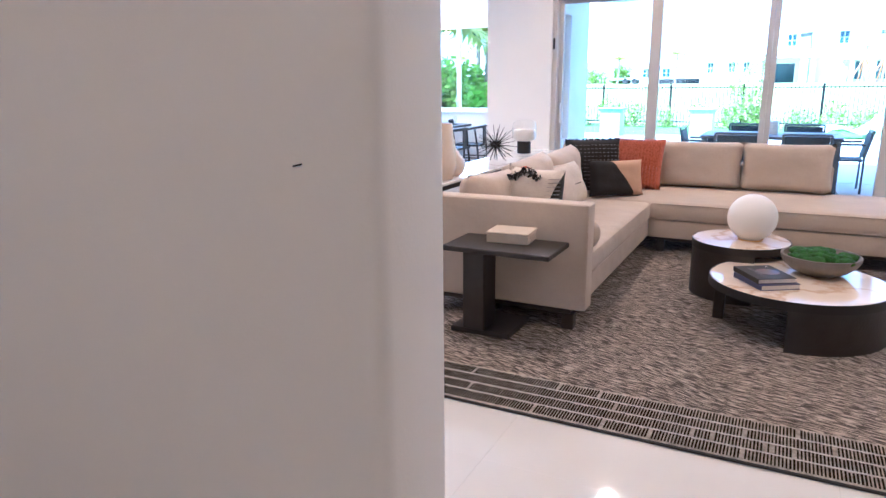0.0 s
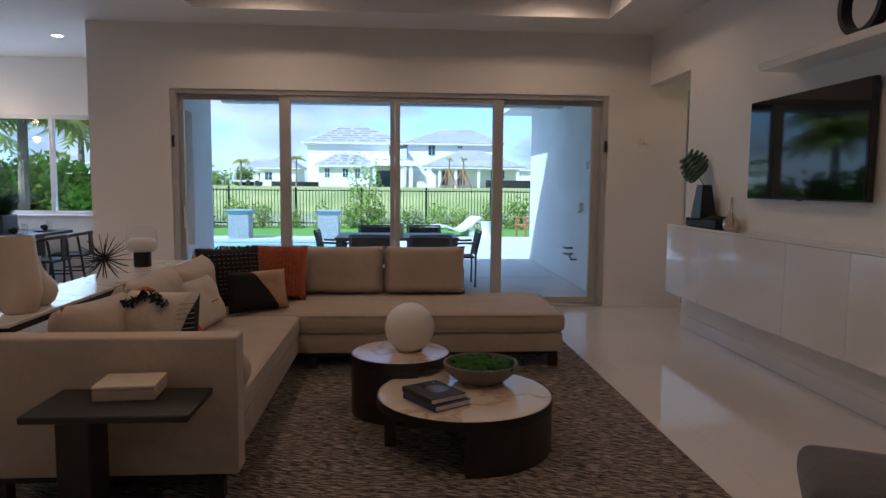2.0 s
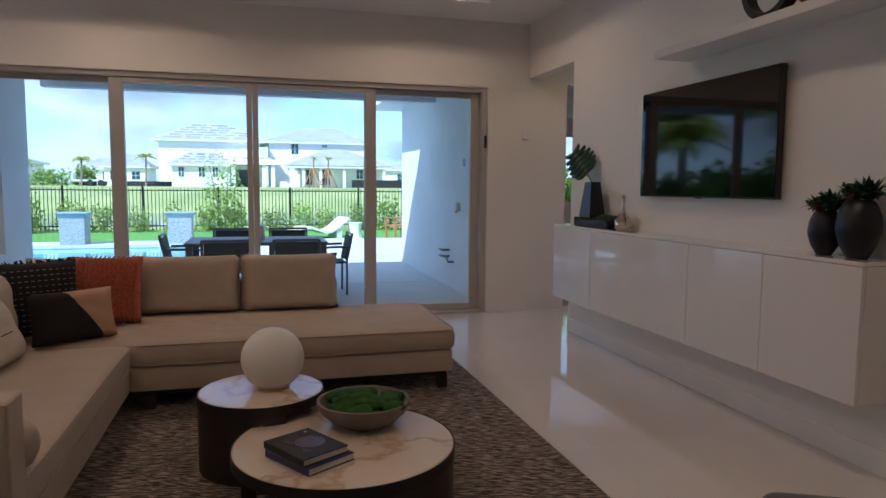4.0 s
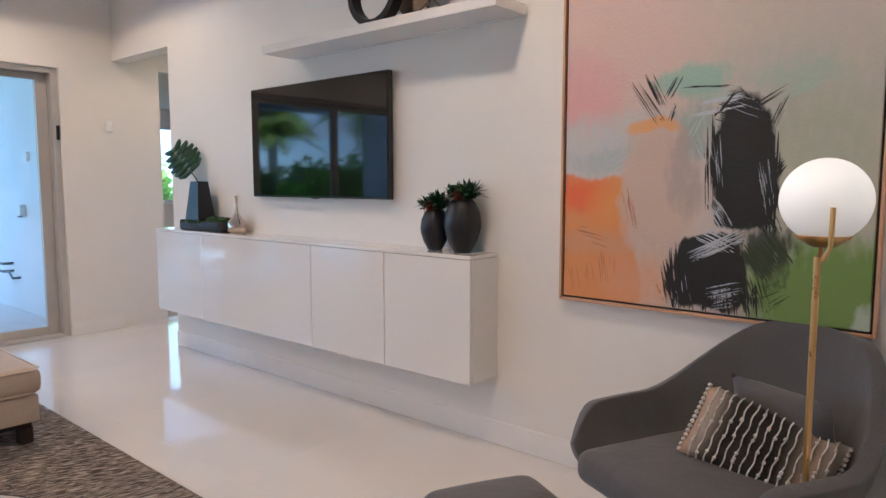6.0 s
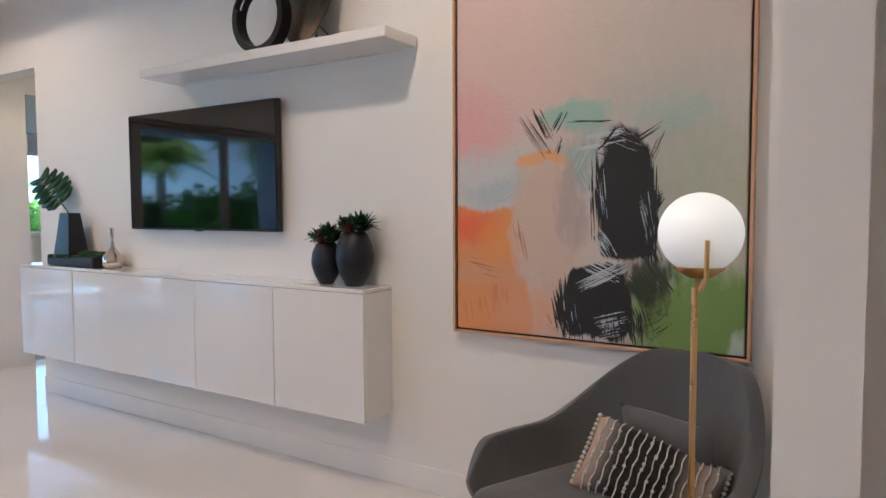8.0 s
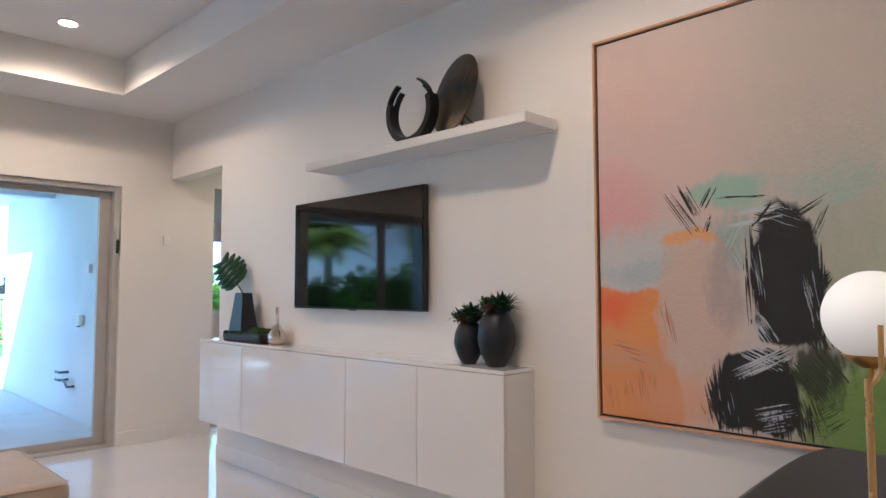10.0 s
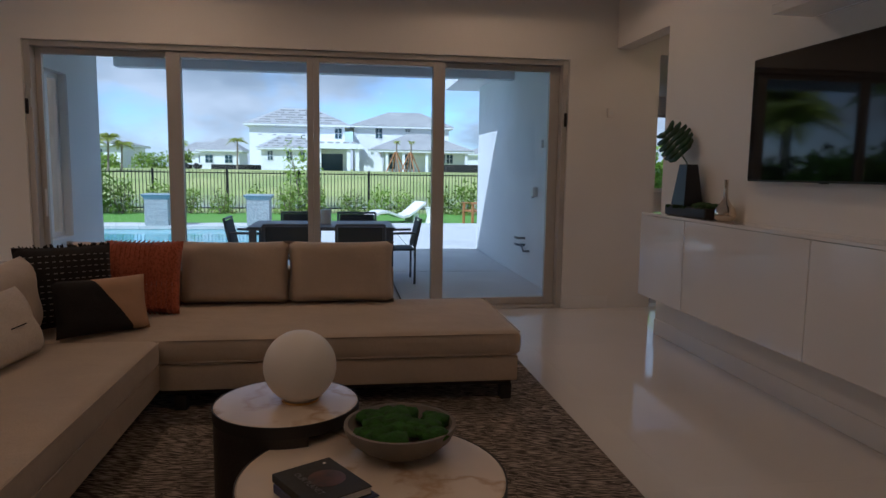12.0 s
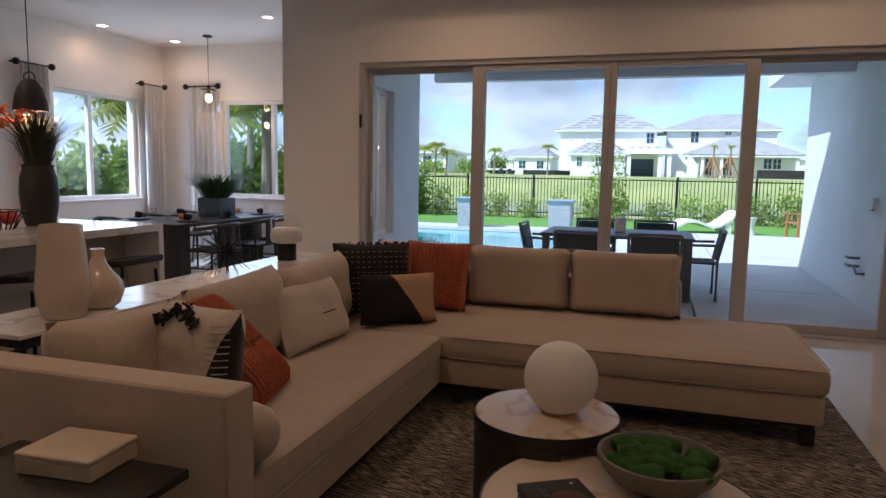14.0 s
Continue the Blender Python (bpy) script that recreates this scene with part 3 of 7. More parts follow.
OAK = material("pale oak moulding", (0.60, 0.36, 0.20), 0.4, vary=0.1, scale=8, bump=0.1)
art = thing("painting", (TVX - 0.03, -5.578, 1.736), "large abstract canvas in pink, orange, black and green, thin oak frame", "painting")
part("canvas", boxes(((-0.012, -0.638, -0.862), (0.02, 0.638, 0.862)), bevel=0.003), abstract(), art, smooth=0)
PAINT_BLACK = material("black oil paint", (0.014, 0.014, 0.015), 0.5, vary=0.2, bump=0.3)
PAINT_PALE = material("pale grey oil paint", (0.55, 0.58, 0.62), 0.5, vary=0.15, bump=0.3)
PAINT_MINT = material("mint oil paint", (0.42, 0.55, 0.48), 0.5, vary=0.15, bump=0.3)
PAINT_RUST = material("rust oil paint", (0.40, 0.17, 0.08), 0.5, vary=0.3, bump=0.3)
PAINT_MOSS = material("dark green oil paint", (0.035, 0.05, 0.02), 0.5, vary=0.3, bump=0.3)
rb = random.Random(77)
def bristles(bm, a, b, width, n, fray=0.25, thick=0.0025, bend=0.0):
    """A dry brush stroke from a to b (metres from the canvas centre): many broken, parallel bristle marks."""
    (y0, z0), (y1, z1) = a, b
    dy, dz = y1 - y0, z1 - z0
    ln = math.hypot(dy, dz)
    ny, nz = -dz / ln, dy / ln
    for k in range(n):
        o = (rb.random() - 0.5) * width
        t0, t1 = rb.random() * fray, 1 - rb.random() * fray
        while t0 < t1:
            t2 = min(t1, t0 + rb.uniform(0.25, 1.0))
            w = thick * rb.uniform(0.4, 1.1)
            q = []
            for t, e in ((t0, 0.3), (t0 + (t2 - t0) * 0.3, 1), (t0 + (t2 - t0) * 0.75, 0.9), (t2, 0.2)):
                c = o + bend * math.sin(math.pi * t)
                q.append((y0 + dy * t + ny * c, z0 + dz * t + nz * c, w * e))
            x = -0.0128 - 0.0012 * rb.random()
            up = [bm.verts.new((x, max(-0.636, min(0.636, y + ny * h)), max(-0.86, min(0.86, z + nz * h)))) for y, z, h in q]
            dn = [bm.verts.new((x, max(-0.636, min(0.636, y - ny * h)), max(-0.86, min(0.86, z - nz * h)))) for y, z, h in q]
            for i in range(3):
                bm.faces.new((up[i], up[i + 1], dn[i + 1], dn[i]))
            t0 = t2 + rb.uniform(0.02, 0.25)
def strokes(mat, *marks):
    bm = bmesh.new()
    for m in marks:
        bristles(bm, *m)
    tagged(part("brushwork", bm, mat, art, smooth=0), kind="stuff")
strokes(PAINT_BLACK, ((0.31, 0.13), (0.17, -0.07), 0.05, 16, 0.3, 0.0018), ((0.24, 0.16), (0.14, -0.03), 0.05, 9, 0.3), ((0.15, 0.03), (0.08, 0.15), 0.035, 7, 0.3), ((0.14, -0.08), (0.10, 0.03), 0.03, 6, 0.4),
    ((0.09, 0.085), (-0.14, 0.07), 0.010, 5, 0.3), ((-0.19, -0.03), (-0.33, 0.055), 0.02, 8, 0.3), ((-0.05, -0.02), (-0.26, -0.09), 0.07, 26, 0.4, 0.003), ((-0.14, 0.06), (-0.04, -0.06), 0.02, 12, 0.3), ((-0.14, 0.06), (-0.27, -0.09), 0.02, 12, 0.3),
    ((-0.29, -0.10), (-0.29, -0.55), 0.05, 24, 0.6, 0.004), ((-0.03, -0.02), (-0.05, -0.45), 0.05, 20, 0.6, 0.003), ((-0.31, -0.2), (-0.22, -0.32), 0.10, 22, 0.4, 0.004), ((-0.25, -0.40), (-0.31, -0.53), 0.10, 30, 0.5, 0.003),
    ((0.14, -0.64), (0.09, -0.88), 0.07, 40, 0.5, 0.003), ((0.05, -0.57), (0.02, -0.88), 0.18, 60, 0.4, 0.004), ((-0.06, -0.60), (-0.08, -0.88), 0.20, 60, 0.4, 0.004), ((-0.18, -0.70), (-0.20, -0.88), 0.12, 34, 0.5, 0.003), ((-0.33, 0.02), (-0.27, -0.12), 0.03, 8, 0.4, 0.0015))
strokes(PAINT_MOSS, ((-0.22, -0.54), (-0.33, -0.68), 0.14, 70, 0.5, 0.003), ((-0.20, -0.68), (-0.26, -0.86), 0.12, 40, 0.5, 0.002), ((-0.25, -0.8), (-0.36, -0.72), 0.10, 16, 0.5, 0.0015))
strokes(PAINT_PALE, ((0.03, -0.64), (-0.20, -0.52), 0.05, 34, 0.4, 0.002), ((0.0, -0.52), (-0.16, -0.59), 0.07, 22, 0.4, 0.002), ((-0.02, -0.36), (-0.13, -0.52), 0.07, 20, 0.5, 0.002), ((-0.04, -0.79), (-0.20, -0.74), 0.06, 24, 0.4, 0.002),
    ((-0.06, -0.84), (-0.18, -0.80), 0.04, 12, 0.4, 0.002), ((0.02, -0.10), (-0.07, -0.30), 0.05, 9, 0.5, 0.0015), ((0.05, -0.02), (-0.20, 0.02), 0.07, 14, 0.5, 0.003), ((0.50, -0.24), (0.30, -0.12), 0.16, 12, 0.5, 0.002), ((-0.10, 0.02), (-0.24, -0.04), 0.06, 12, 0.5, 0.0012), ((-0.24, -0.18), (-0.29, -0.46), 0.05, 14, 0.6, 0.0012), ((-0.06, -0.12), (-0.08, -0.34), 0.04, 12, 0.6, 0.0012), ((0.06, -0.68), (0.03, -0.86), 0.08, 10, 0.6, 0.0012))
strokes(PAINT_MINT, ((-0.25, 0.0), (-0.46, 0.10), 0.09, 16, 0.5, 0.002), ((0.08, -0.14), (0.0, 0.0), 0.08, 18, 0.5, 0.002), ((0.04, 0.03), (-0.14, 0.05), 0.04, 12, 0.4, 0.003))
strokes(PAINT_RUST, ((0.42, -0.62), (0.40, -0.80), 0.10, 12, 0.6, 0.0015), ((0.60, -0.55), (0.40, -0.60), 0.08, 8, 0.6, 0.002), ((0.16, -0.75), (0.12, -0.83), 0.05, 7, 0.5, 0.003), ((0.33, -0.32), (0.28, -0.55), 0.06, 12, 0.6, 0.0025), ((0.55, -0.68), (0.52, -0.84), 0.14, 14, 0.6, 0.0012))
fr = ((-0.02, -0.66, -0.884), (0.03, -0.648, 0.884)), ((-0.02, 0.648, -0.884), (0.03, 0.66, 0.884)), ((-0.02, -0.648, -0.884), (0.03, 0.648, -0.872)), ((-0.02, -0.648, 0.872), (0.03, 0.648, 0.884))
part("picture_frame", boxes(*fr, bevel=0.002), OAK, art)
part("shadow_gap", boxes(((0.0, -0.648, -0.872), (0.029, 0.648, 0.872))), BLACK, art, smooth=0)

# ---- rug ----
def rug_material():
    m = material("woven rug", (0.22, 0.19, 0.165), 0.95, vary=0.4, scale=1.7, bump=0)
    n, l, b = nodes_of(m)
    tc = n.new("ShaderNodeTexCoord")
    wander = n.new("ShaderNodeTexNoise")
    wander.inputs["Scale"].default_value, wander.inputs["Detail"].default_value = 6.0, 4
    l.new(tc.outputs["Object"], wander.inputs["Vector"])
    shove = n.new("ShaderNodeVectorMath")
    shove.operation = "MULTIPLY_ADD"
    shove.inputs[1].default_value = (0.22, 0.22, 0.0)
    l.new(wander.outputs["Color"], shove.inputs[0])
    l.new(tc.outputs["Object"], shove.inputs[2])
    bend = n.new("ShaderNodeTexVoronoi")
    bend.inputs["Scale"].default_value = 3.6
    l.new(shove.outputs[0], bend.inputs["Vector"])
    rot = n.new("ShaderNodeVectorRotate")
    rot.rotation_type = "Z_AXIS"
    am = n.new("ShaderNodeMath")
    am.operation = "MULTIPLY"
    am.inputs[1].default_value = 0.55
    l.new(bend.outputs["Color"], am.inputs[0])
    l.new(tc.outputs["Object"], rot.inputs["Vector"])
    l.new(am.outputs[0], rot.inputs["Angle"])
    mp = n.new("ShaderNodeMapping")
    mp.inputs["Scale"].default_value = (13, 120, 1)
    l.new(rot.outputs["Vector"], mp.inputs["Vector"])
    thr = n.new("ShaderNodeTexNoise")
    thr.inputs["Scale"].default_value, thr.inputs["Detail"].default_value = 1.0, 2
    l.new(mp.outputs["Vector"], thr.inputs["Vector"])
    ramp = n.new("ShaderNodeValToRGB")
    ramp.color_ramp.elements[0].color, ramp.color_ramp.elements[1].color = (0.018, 0.013, 0.010, 1), (0.50, 0.42, 0.34, 1)
    ramp.color_ramp.elements[0].position, ramp.color_ramp.elements[1].position = 0.46, 0.60
    l.new(thr.outputs["Fac"], ramp.inputs["Fac"])
    mx = n.new("ShaderNodeMix")
    mx.data_type = "RGBA"
    mx.inputs["Factor"].default_value = 0.82
    l.new(b.inputs["Base Color"].links[0].from_socket, mx.inputs["A"])
    l.new(ramp.outputs["Color"], mx.inputs["B"])
    l.new(mx.outputs["Result"], b.inputs["Base Color"])
    bp = n.new("ShaderNodeBump")
    bp.inputs["Strength"].default_value, bp.inputs["Distance"].default_value = 0.8, 0.01
    l.new(thr.outputs["Fac"], bp.inputs["Height"])
    l.new(bp.outputs["Normal"], b.inputs["Normal"])
    return m


RUG = rug_material()
RUG_BORDER = material("rug border", (0.50, 0.45, 0.38), 0.95, vary=0.4, scale=40, bump=0.8, fine=200, colour2=(0.26, 0.23, 0.19))
RUG_BLACK = material("rug black yarn", (0.012, 0.010, 0.009), 0.95, vary=0.3, scale=60, bump=0.4, spec=0.1)
RUG_LINE = material("rug white yarn", (0.60, 0.57, 0.52), 0.95, vary=0.3, scale=60, bump=0.6)
RX0, RX1, RY0, RY1 = 0.30, 3.99, -5.80, -1.62
rug = thing("rug", (0, 0, 0), "brown and cream woven rug with a striped border", "rug")
part("field", boxes(((RX0, RY0 + 0.361, 0.0), (RX1, RY1, 0.012)), bevel=0.004), RUG, rug)
part("border", boxes(((RX0, RY0, 0.0), (RX1, RY0 + 0.36, 0.012)), bevel=0.004), RUG_BORDER, rug)
for k in range(3):
    y = RY0 + 0.088 + k * 0.085
    part("stripe", boxes(((RX0, y, 0.0125), (RX1, y + 0.007, 0.0150))), RUG_LINE, rug)
rnd = random.Random(5)
bm = bmesh.new()
for k in range(290):
    x = RX0 + 0.01 + k * (RX1 - RX0 - 0.02) / 290
    for j in range(4):
        y = RY0 + 0.012 + j * 0.085
        if rnd.random() < 0.97:
            box(bm, (x, y, 0.0122), (x + 0.0055 + 0.002 * rnd.random(), y + 0.062 + rnd.random() * 0.012, 0.0155))
tagged(part("yarn", bm, RUG_BLACK, rug, smooth=0), kind="stuff")
part("binding", boxes(((RX0, RY0 - 0.012, 0.0), (RX1, RY0 - 0.0005, 0.012)), bevel=0.003), BLACK, rug)

# ---- sectional sofa ----
sofa = thing("sectional_sofa", (0, 0, 0), "oatmeal linen L-shaped sectional sofa on a dark wooden plinth", "sofa")
SX0, SX1, SY0, SY1, SXF, SYF = 0.72, 3.775, -4.765, -1.42, 1.765, -2.67
part("base", boxes(((SX0, SY0 + 0.137, 0.135), (SXF - 0.02, SY1, 0.285)), bevel=0.015, seg=2), SOFA, sofa)
part("base", boxes(((SXF - 0.02, SYF + 0.02, 0.135), (SX1 - 0.02, SY1, 0.285)), bevel=0.015, seg=2), SOFA, sofa)
part("arm", soft_box((SX0, SY0, 0.135), (SXF + 0.03, SY0 + 0.135, 0.745), 0.018, 3), SOFA, sofa)
part("back", soft_box((SX0, SY0 + 0.136, 0.286), (SX0 + 0.16, SY1, 0.66), 0.03, 3), SOFA, sofa)
part("back", soft_box((SX0 + 0.161, SY1 - 0.16, 0.286), (3.10, SY1, 0.66), 0.03, 3), SOFA, sofa)
part("seat_cushion", soft_box((SX0 + 0.16, SY0 + 0.137, 0.287), (SXF, SYF - 0.003, 0.432), 0.05, 4, 0.018), SOFA, sofa)
part("seat_cushion", soft_box((SX0 + 0.16, SYF, 0.287), (SX1, SY1 - 0.161, 0.432), 0.06, 4, 0.015), SOFA, sofa)
part("plinth_rail", boxes(((SX0 + 0.03, SY0 + 0.02, 0.105), (SXF - 0.06, SY1 - 0.02, 0.134)), ((SXF - 0.06, SYF + 0.06, 0.105), (SX1 - 0.05, SY1 - 0.02, 0.134)), bevel=0.003), BLACK_WOOD, sofa)
for x, y in ((SX0 + 0.06, SY0 + 0.05), (SXF - 0.075, SY0 + 0.05), (SX1 - 0.08, SYF + 0.09), (SX1 - 0.08, SY1 - 0.06), (SX0 + 0.06, SY1 - 0.06), (SXF + 0.08, SYF + 0.09)):
    part("leg", boxes(((x - 0.033, y - 0.033, 0.012), (x + 0.033, y + 0.033, 0.1055)), bevel=0.003), BLACK_WOOD, sofa)


for z in (0.300, 0.420):
    part("piping", tubes([(SXF - 0.004, SY0 + 0.16, z), (SXF - 0.004, SYF - 0.03, z)], radius=0.0045, seg=6), SOFA, sofa)
    part("piping", tubes([(SXF + 0.03, SYF + 0.004, z), (SX1 - 0.06, SYF + 0.004, z)], radius=0.0045, seg=6), SOFA, sofa)
    part("piping", tubes([(SX1 - 0.004, SYF + 0.06, z), (SX1 - 0.004, SY1 - 0.22, z)], radius=0.0045, seg=6), SOFA, sofa)
part("piping", tubes([(SXF + 0.026, SY0 + 0.005, 0.16), (SXF + 0.026, SY0 + 0.005, 0.735), (SX0 + 0.02, SY0 + 0.005, 0.735)], radius=0.004, seg=6), SOFA, sofa)
part("piping", tubes([(SXF + 0.026, SY0 + 0.13, 0.30), (SXF + 0.026, SY0 + 0.13, 0.735), (SX0 + 0.02, SY0 + 0.13, 0.735)], radius=0.004, seg=6), SOFA, sofa)


def set_cushion(place, turn, lean, w, h, d, mat, seed, parent=None, name="back_cushion", label="", sharp=5.0, roll=0, n=14):
    ob = new(name, solid(name, pillow(w, h, d, n, sharp, seed=seed), mat, 60))
    ob.matrix_basis = Matrix.Translation(place) @ Matrix.Rotation(radians(turn), 4, "Z") @ Matrix.Rotation(radians(lean), 4, "X") @ Matrix.Rotation(radians(roll), 4, "Y")
    if parent:
        ob.parent = parent
    else:
        tagged(ob, label, "cushion", "loose cushions on the sofa")
    return ob


for k, x in enumerate((1.30, 2.01, 2.725)):
    set_cushion((x, -1.74, 0.437), 0, -9, 0.735, 0.43, 0.24, SOFA, k, sofa, sharp=9)
for k, (y, w, h, lean) in enumerate(((-4.30, 0.70, 0.40, -6), (-3.62, 0.70, 0.43, -4), (-2.88, 0.76, 0.42, -4))):
    set_cushion((1.05, y, 0.437), 90, lean, w, h, 0.27, SOFA, 7 + k, sofa, sharp=4.5, roll=(3, -2, -2)[k])
set_cushion((1.06, -1.98, 0.437), 55, -4, 0.60, 0.43, 0.22, SOFA, 12, sofa, sharp=6)
bm = lathe([(0, -0.40), (0.035, -0.396), (0.066, -0.38), (0.088, -0.35), (0.098, -0.30), (0.10, 0), (0.098, 0.30), (0.088, 0.35), (0.066, 0.38), (0.035, 0.396), (0, 0.40)], 24)
bmesh.ops.rotate(bm, verts=bm.verts[:], cent=(0, 0, 0), matrix=Matrix.Rotation(radians(90), 3, "Y"))
bmesh.ops.translate(bm, verts=bm.verts[:], vec=(1.40, SY0 + 0.24, 0.535))
part("bolster", bm, SOFA, sofa, smooth=60)

# ---- lamps of the house ----
BULB = glow("lit bulb", WARM, 14.0)
def downlight(x, y, z, power):
    d = thing("recessed_light", (x, y, z), "round white recessed ceiling light, switched on", "ceiling light", "recessed ceiling lights")
    part("trim_ring", lathe([(0.062, -0.001), (0.085, -0.001), (0.088, -0.006), (0.062, -0.010), (0.060, -0.001)], 24), TRIM, d)
    part("lens", lathe([(0, -0.004), (0.06, -0.004), (0.06, -0.001), (0, -0.001)], 24), BULB, d)
    lamp("downlight_lamp", "SPOT", (x, y, z - 0.02), power, WARM, 0.1, (x, y, 0), 2.75)
for x, y, z, w in ((4.07, -1.21, TOP, 24), (1.25, -1.3, TOP, 32), (3.95, -5.0, TOP, 27), (1.25, -5.0, TOP, 29), (-1.52, 0.77, SOF, 20), (-3.85, 0.7, SOF, 5), (-3.65, 1.8, SOF, 5), (-2.0, -3.0, SOF, 20), (-2.6, -6.0, SOF, 18), (TVX + 1.0, -1.2, SOF, 14), (8.3, 3.0, 2.70, 10), (3.6, -9.2, SOF, 9), (1.0, -9.2, SOF, 6)):
    downlight(x, y, z, w)

# ---- coffee tables ----
def drum_table(name, x, y, z, r, label, cut):
    t = thing(name, (x, y, 0.012), label, "coffee table", "nesting coffee tables")
    h = z - 0.012
    part("tabletop", lathe([(0, h), (r - 0.012, h), (r - 0.006, h - 0.004), (r - 0.006, h - 0.018), (0, h - 0.018)], 72), MARBLE, t, "cream marble top with brown veins")
    part("rim", lathe([(r - 0.005, h - 0.002), (r, h - 0.002), (r, h - 0.05), (r - 0.005, h - 0.05), (r - 0.005, h - 0.002)], 72), BLACK, t)
    bm = bmesh.new()
    seg = 72
    ring = []
    for k in range(seg + 1):
        a = radians(cut[0] + (cut[1] - cut[0]) * k / seg)
        ring.append([bm.verts.new(((r - e) * math.cos(a), (r - e) * math.sin(a), q)) for e, q in ((0.004, 0), (0.004, h - 0.05), (0.03, h - 0.05), (0.03, 0))])
    for p, q in zip(ring, ring[1:]):
        for k in range(4):
            bm.faces.new((p[k], p[(k + 1) % 4], q[(k + 1) % 4], q[k]))
    bm.faces.new(ring[0])
    bm.faces.new(ring[-1])
    part("drum", bm, BLACK_WOOD, t, "black slatless curved base open on one side")
    part("apron", lathe([(0, h - 0.02), (r - 0.008, h - 0.02), (r - 0.008, h - 0.05), (0, h - 0.05)], 72), BLACK_WOOD, t)
    return t
drum_table("coffee_table", 2.505, -3.57, 0.38, 0.303, "smaller round coffee table with a marble top on a black drum", (60, 290))
drum_table("coffee_table", 2.845, -4.12, 0.29, 0.472, "larger low round coffee table with a marble top, black drum", (-95, 55))
t = bpy.data.objects["coffee_table.001"]
part("foot", boxes(((-0.43, -0.06, 0), (-0.37, 0.06, 0.23)), bevel=0.004), BLACK_WOOD, t)

glob = thing("table_lamp_globe", (2.56, -3.565, 0.381), "white frosted glass globe lamp on the smaller coffee table, unlit", "lamp")
part("globe", lathe([(0.0, 0.0), (0.066, 0.0)] + [(0.152 * math.sin(a), 0.147 - 0.152 * math.cos(a)) for a in [0.46 + k * (math.pi - 0.46) / 30 for k in range(30)]] + [(0, 0.299)], 48), SPHERE, glob, smooth=60)
part("foot_ring", lathe([(0.070, 0.0), (0.078, 0.0), (0.078, 0.008), (0.074, 0.008), (0.070, 0.0)], 32), BRASS, glob)

bowl = thing("moss_bowl", (2.955, -3.93, 0.29), "wide grey clay bowl heaped with green moss on the coffee table", "bowl")
part("bowl", lathe([(0, 0.0), (0.10, 0.0), (0.15, 0.025), (0.195, 0.065), (0.212, 0.10), (0.212, 0.115), (0.198, 0.115), (0.19, 0.09), (0.12, 0.04), (0, 0.035)], 56), CLAY, bowl, smooth=50)
bm = bmesh.new()
rnd = random.Random(3)
for k in range(46):
    a, d = rnd.random() * 6.28, 0.165 * math.sqrt(rnd.random())
    ball(bm, (d * math.cos(a), d * math.sin(a), 0.098 + 0.028 * (1 - d / 0.17) + rnd.random() * 0.006), 0.034 + rnd.random() * 0.018, 2, 0.55, 0.35)
part("moss", bm, MOSS, bowl, "bright green preserved moss", smooth=80)

# ---- books ----
PAGE = material("page edges", (0.72, 0.70, 0.64), 0.8, vary=0.1, scale=200, bump=0.2)
NAVY_COVER = material("navy cover", (0.02, 0.03, 0.12), 0.3, vary=0.1, bump=0.02)
GLOBE_PRINT = material("printed planet", (0.10, 0.035, 0.02), 0.3, vary=0.8, scale=18, bump=0, colour2=(0.012, 0.012, 0.02))
GREY_INK = material("grey ink", (0.16, 0.16, 0.17), 0.4, vary=0.1, bump=0)
def book(x, y, z, w, l, h, turn, cover, label):
    b = thing("book", (x, y, z), label, "book", "books on the coffee table", turn=turn)
    part("pages", boxes(((-w / 2 + 0.004, -l / 2 + 0.004, 0.0032), (w / 2 - 0.004, l / 2 - 0.004, h - 0.0032))), PAGE, b)
    part("cover", boxes(((-w / 2, -l / 2, 0), (w / 2, l / 2, 0.003)), ((-w / 2, -l / 2, h - 0.003), (w / 2, l / 2, h)), ((-w / 2, -l / 2, 0.003), (-w / 2 + 0.003, l / 2, h - 0.003)), bevel=0.0008), cover, b)
    return b
book(2.685, -4.275, 0.291, 0.225, 0.285, 0.03, 33, NAVY_COVER, "large navy hardback book lying flat under another")
bk = book(2.671, -4.265, 0.322, 0.215, 0.275, 0.028, 31, BLACK, "black hardback book with a planet on its cover")
part("planet", lathe([(0, 0.0283), (0.062, 0.0283), (0.062, 0.0287), (0, 0.0287)], 40, (0.02, 0.0, 0)), GLOBE_PRINT, bk)
part("badge", lathe([(0, 0.0283), (0.006, 0.0283), (0.006, 0.0287), (0, 0.0287)], 16, (0.07, 0.105, 0)), PAGE, bk)
txt = bpy.data.curves.new("title", "FONT")
txt.body, txt.size, txt.extrude, txt.align_x = "OUR PLANET", 0.03, 0.0002, "CENTER"
ttl = new("title", txt)
bpy.context.view_layer.update()
tm = bpy.data.meshes.new_from_object(ttl.evaluated_get(bpy.context.evaluated_depsgraph_get()))
bpy.data.objects.remove(ttl)
tm.materials.clear()
tm.materials.append(GREY_INK)
ttl = new("title", tm)
ttl.parent = bk
ttl.matrix_basis = pose(-0.055, 0.0, 0.0286, 0, 0, -90)
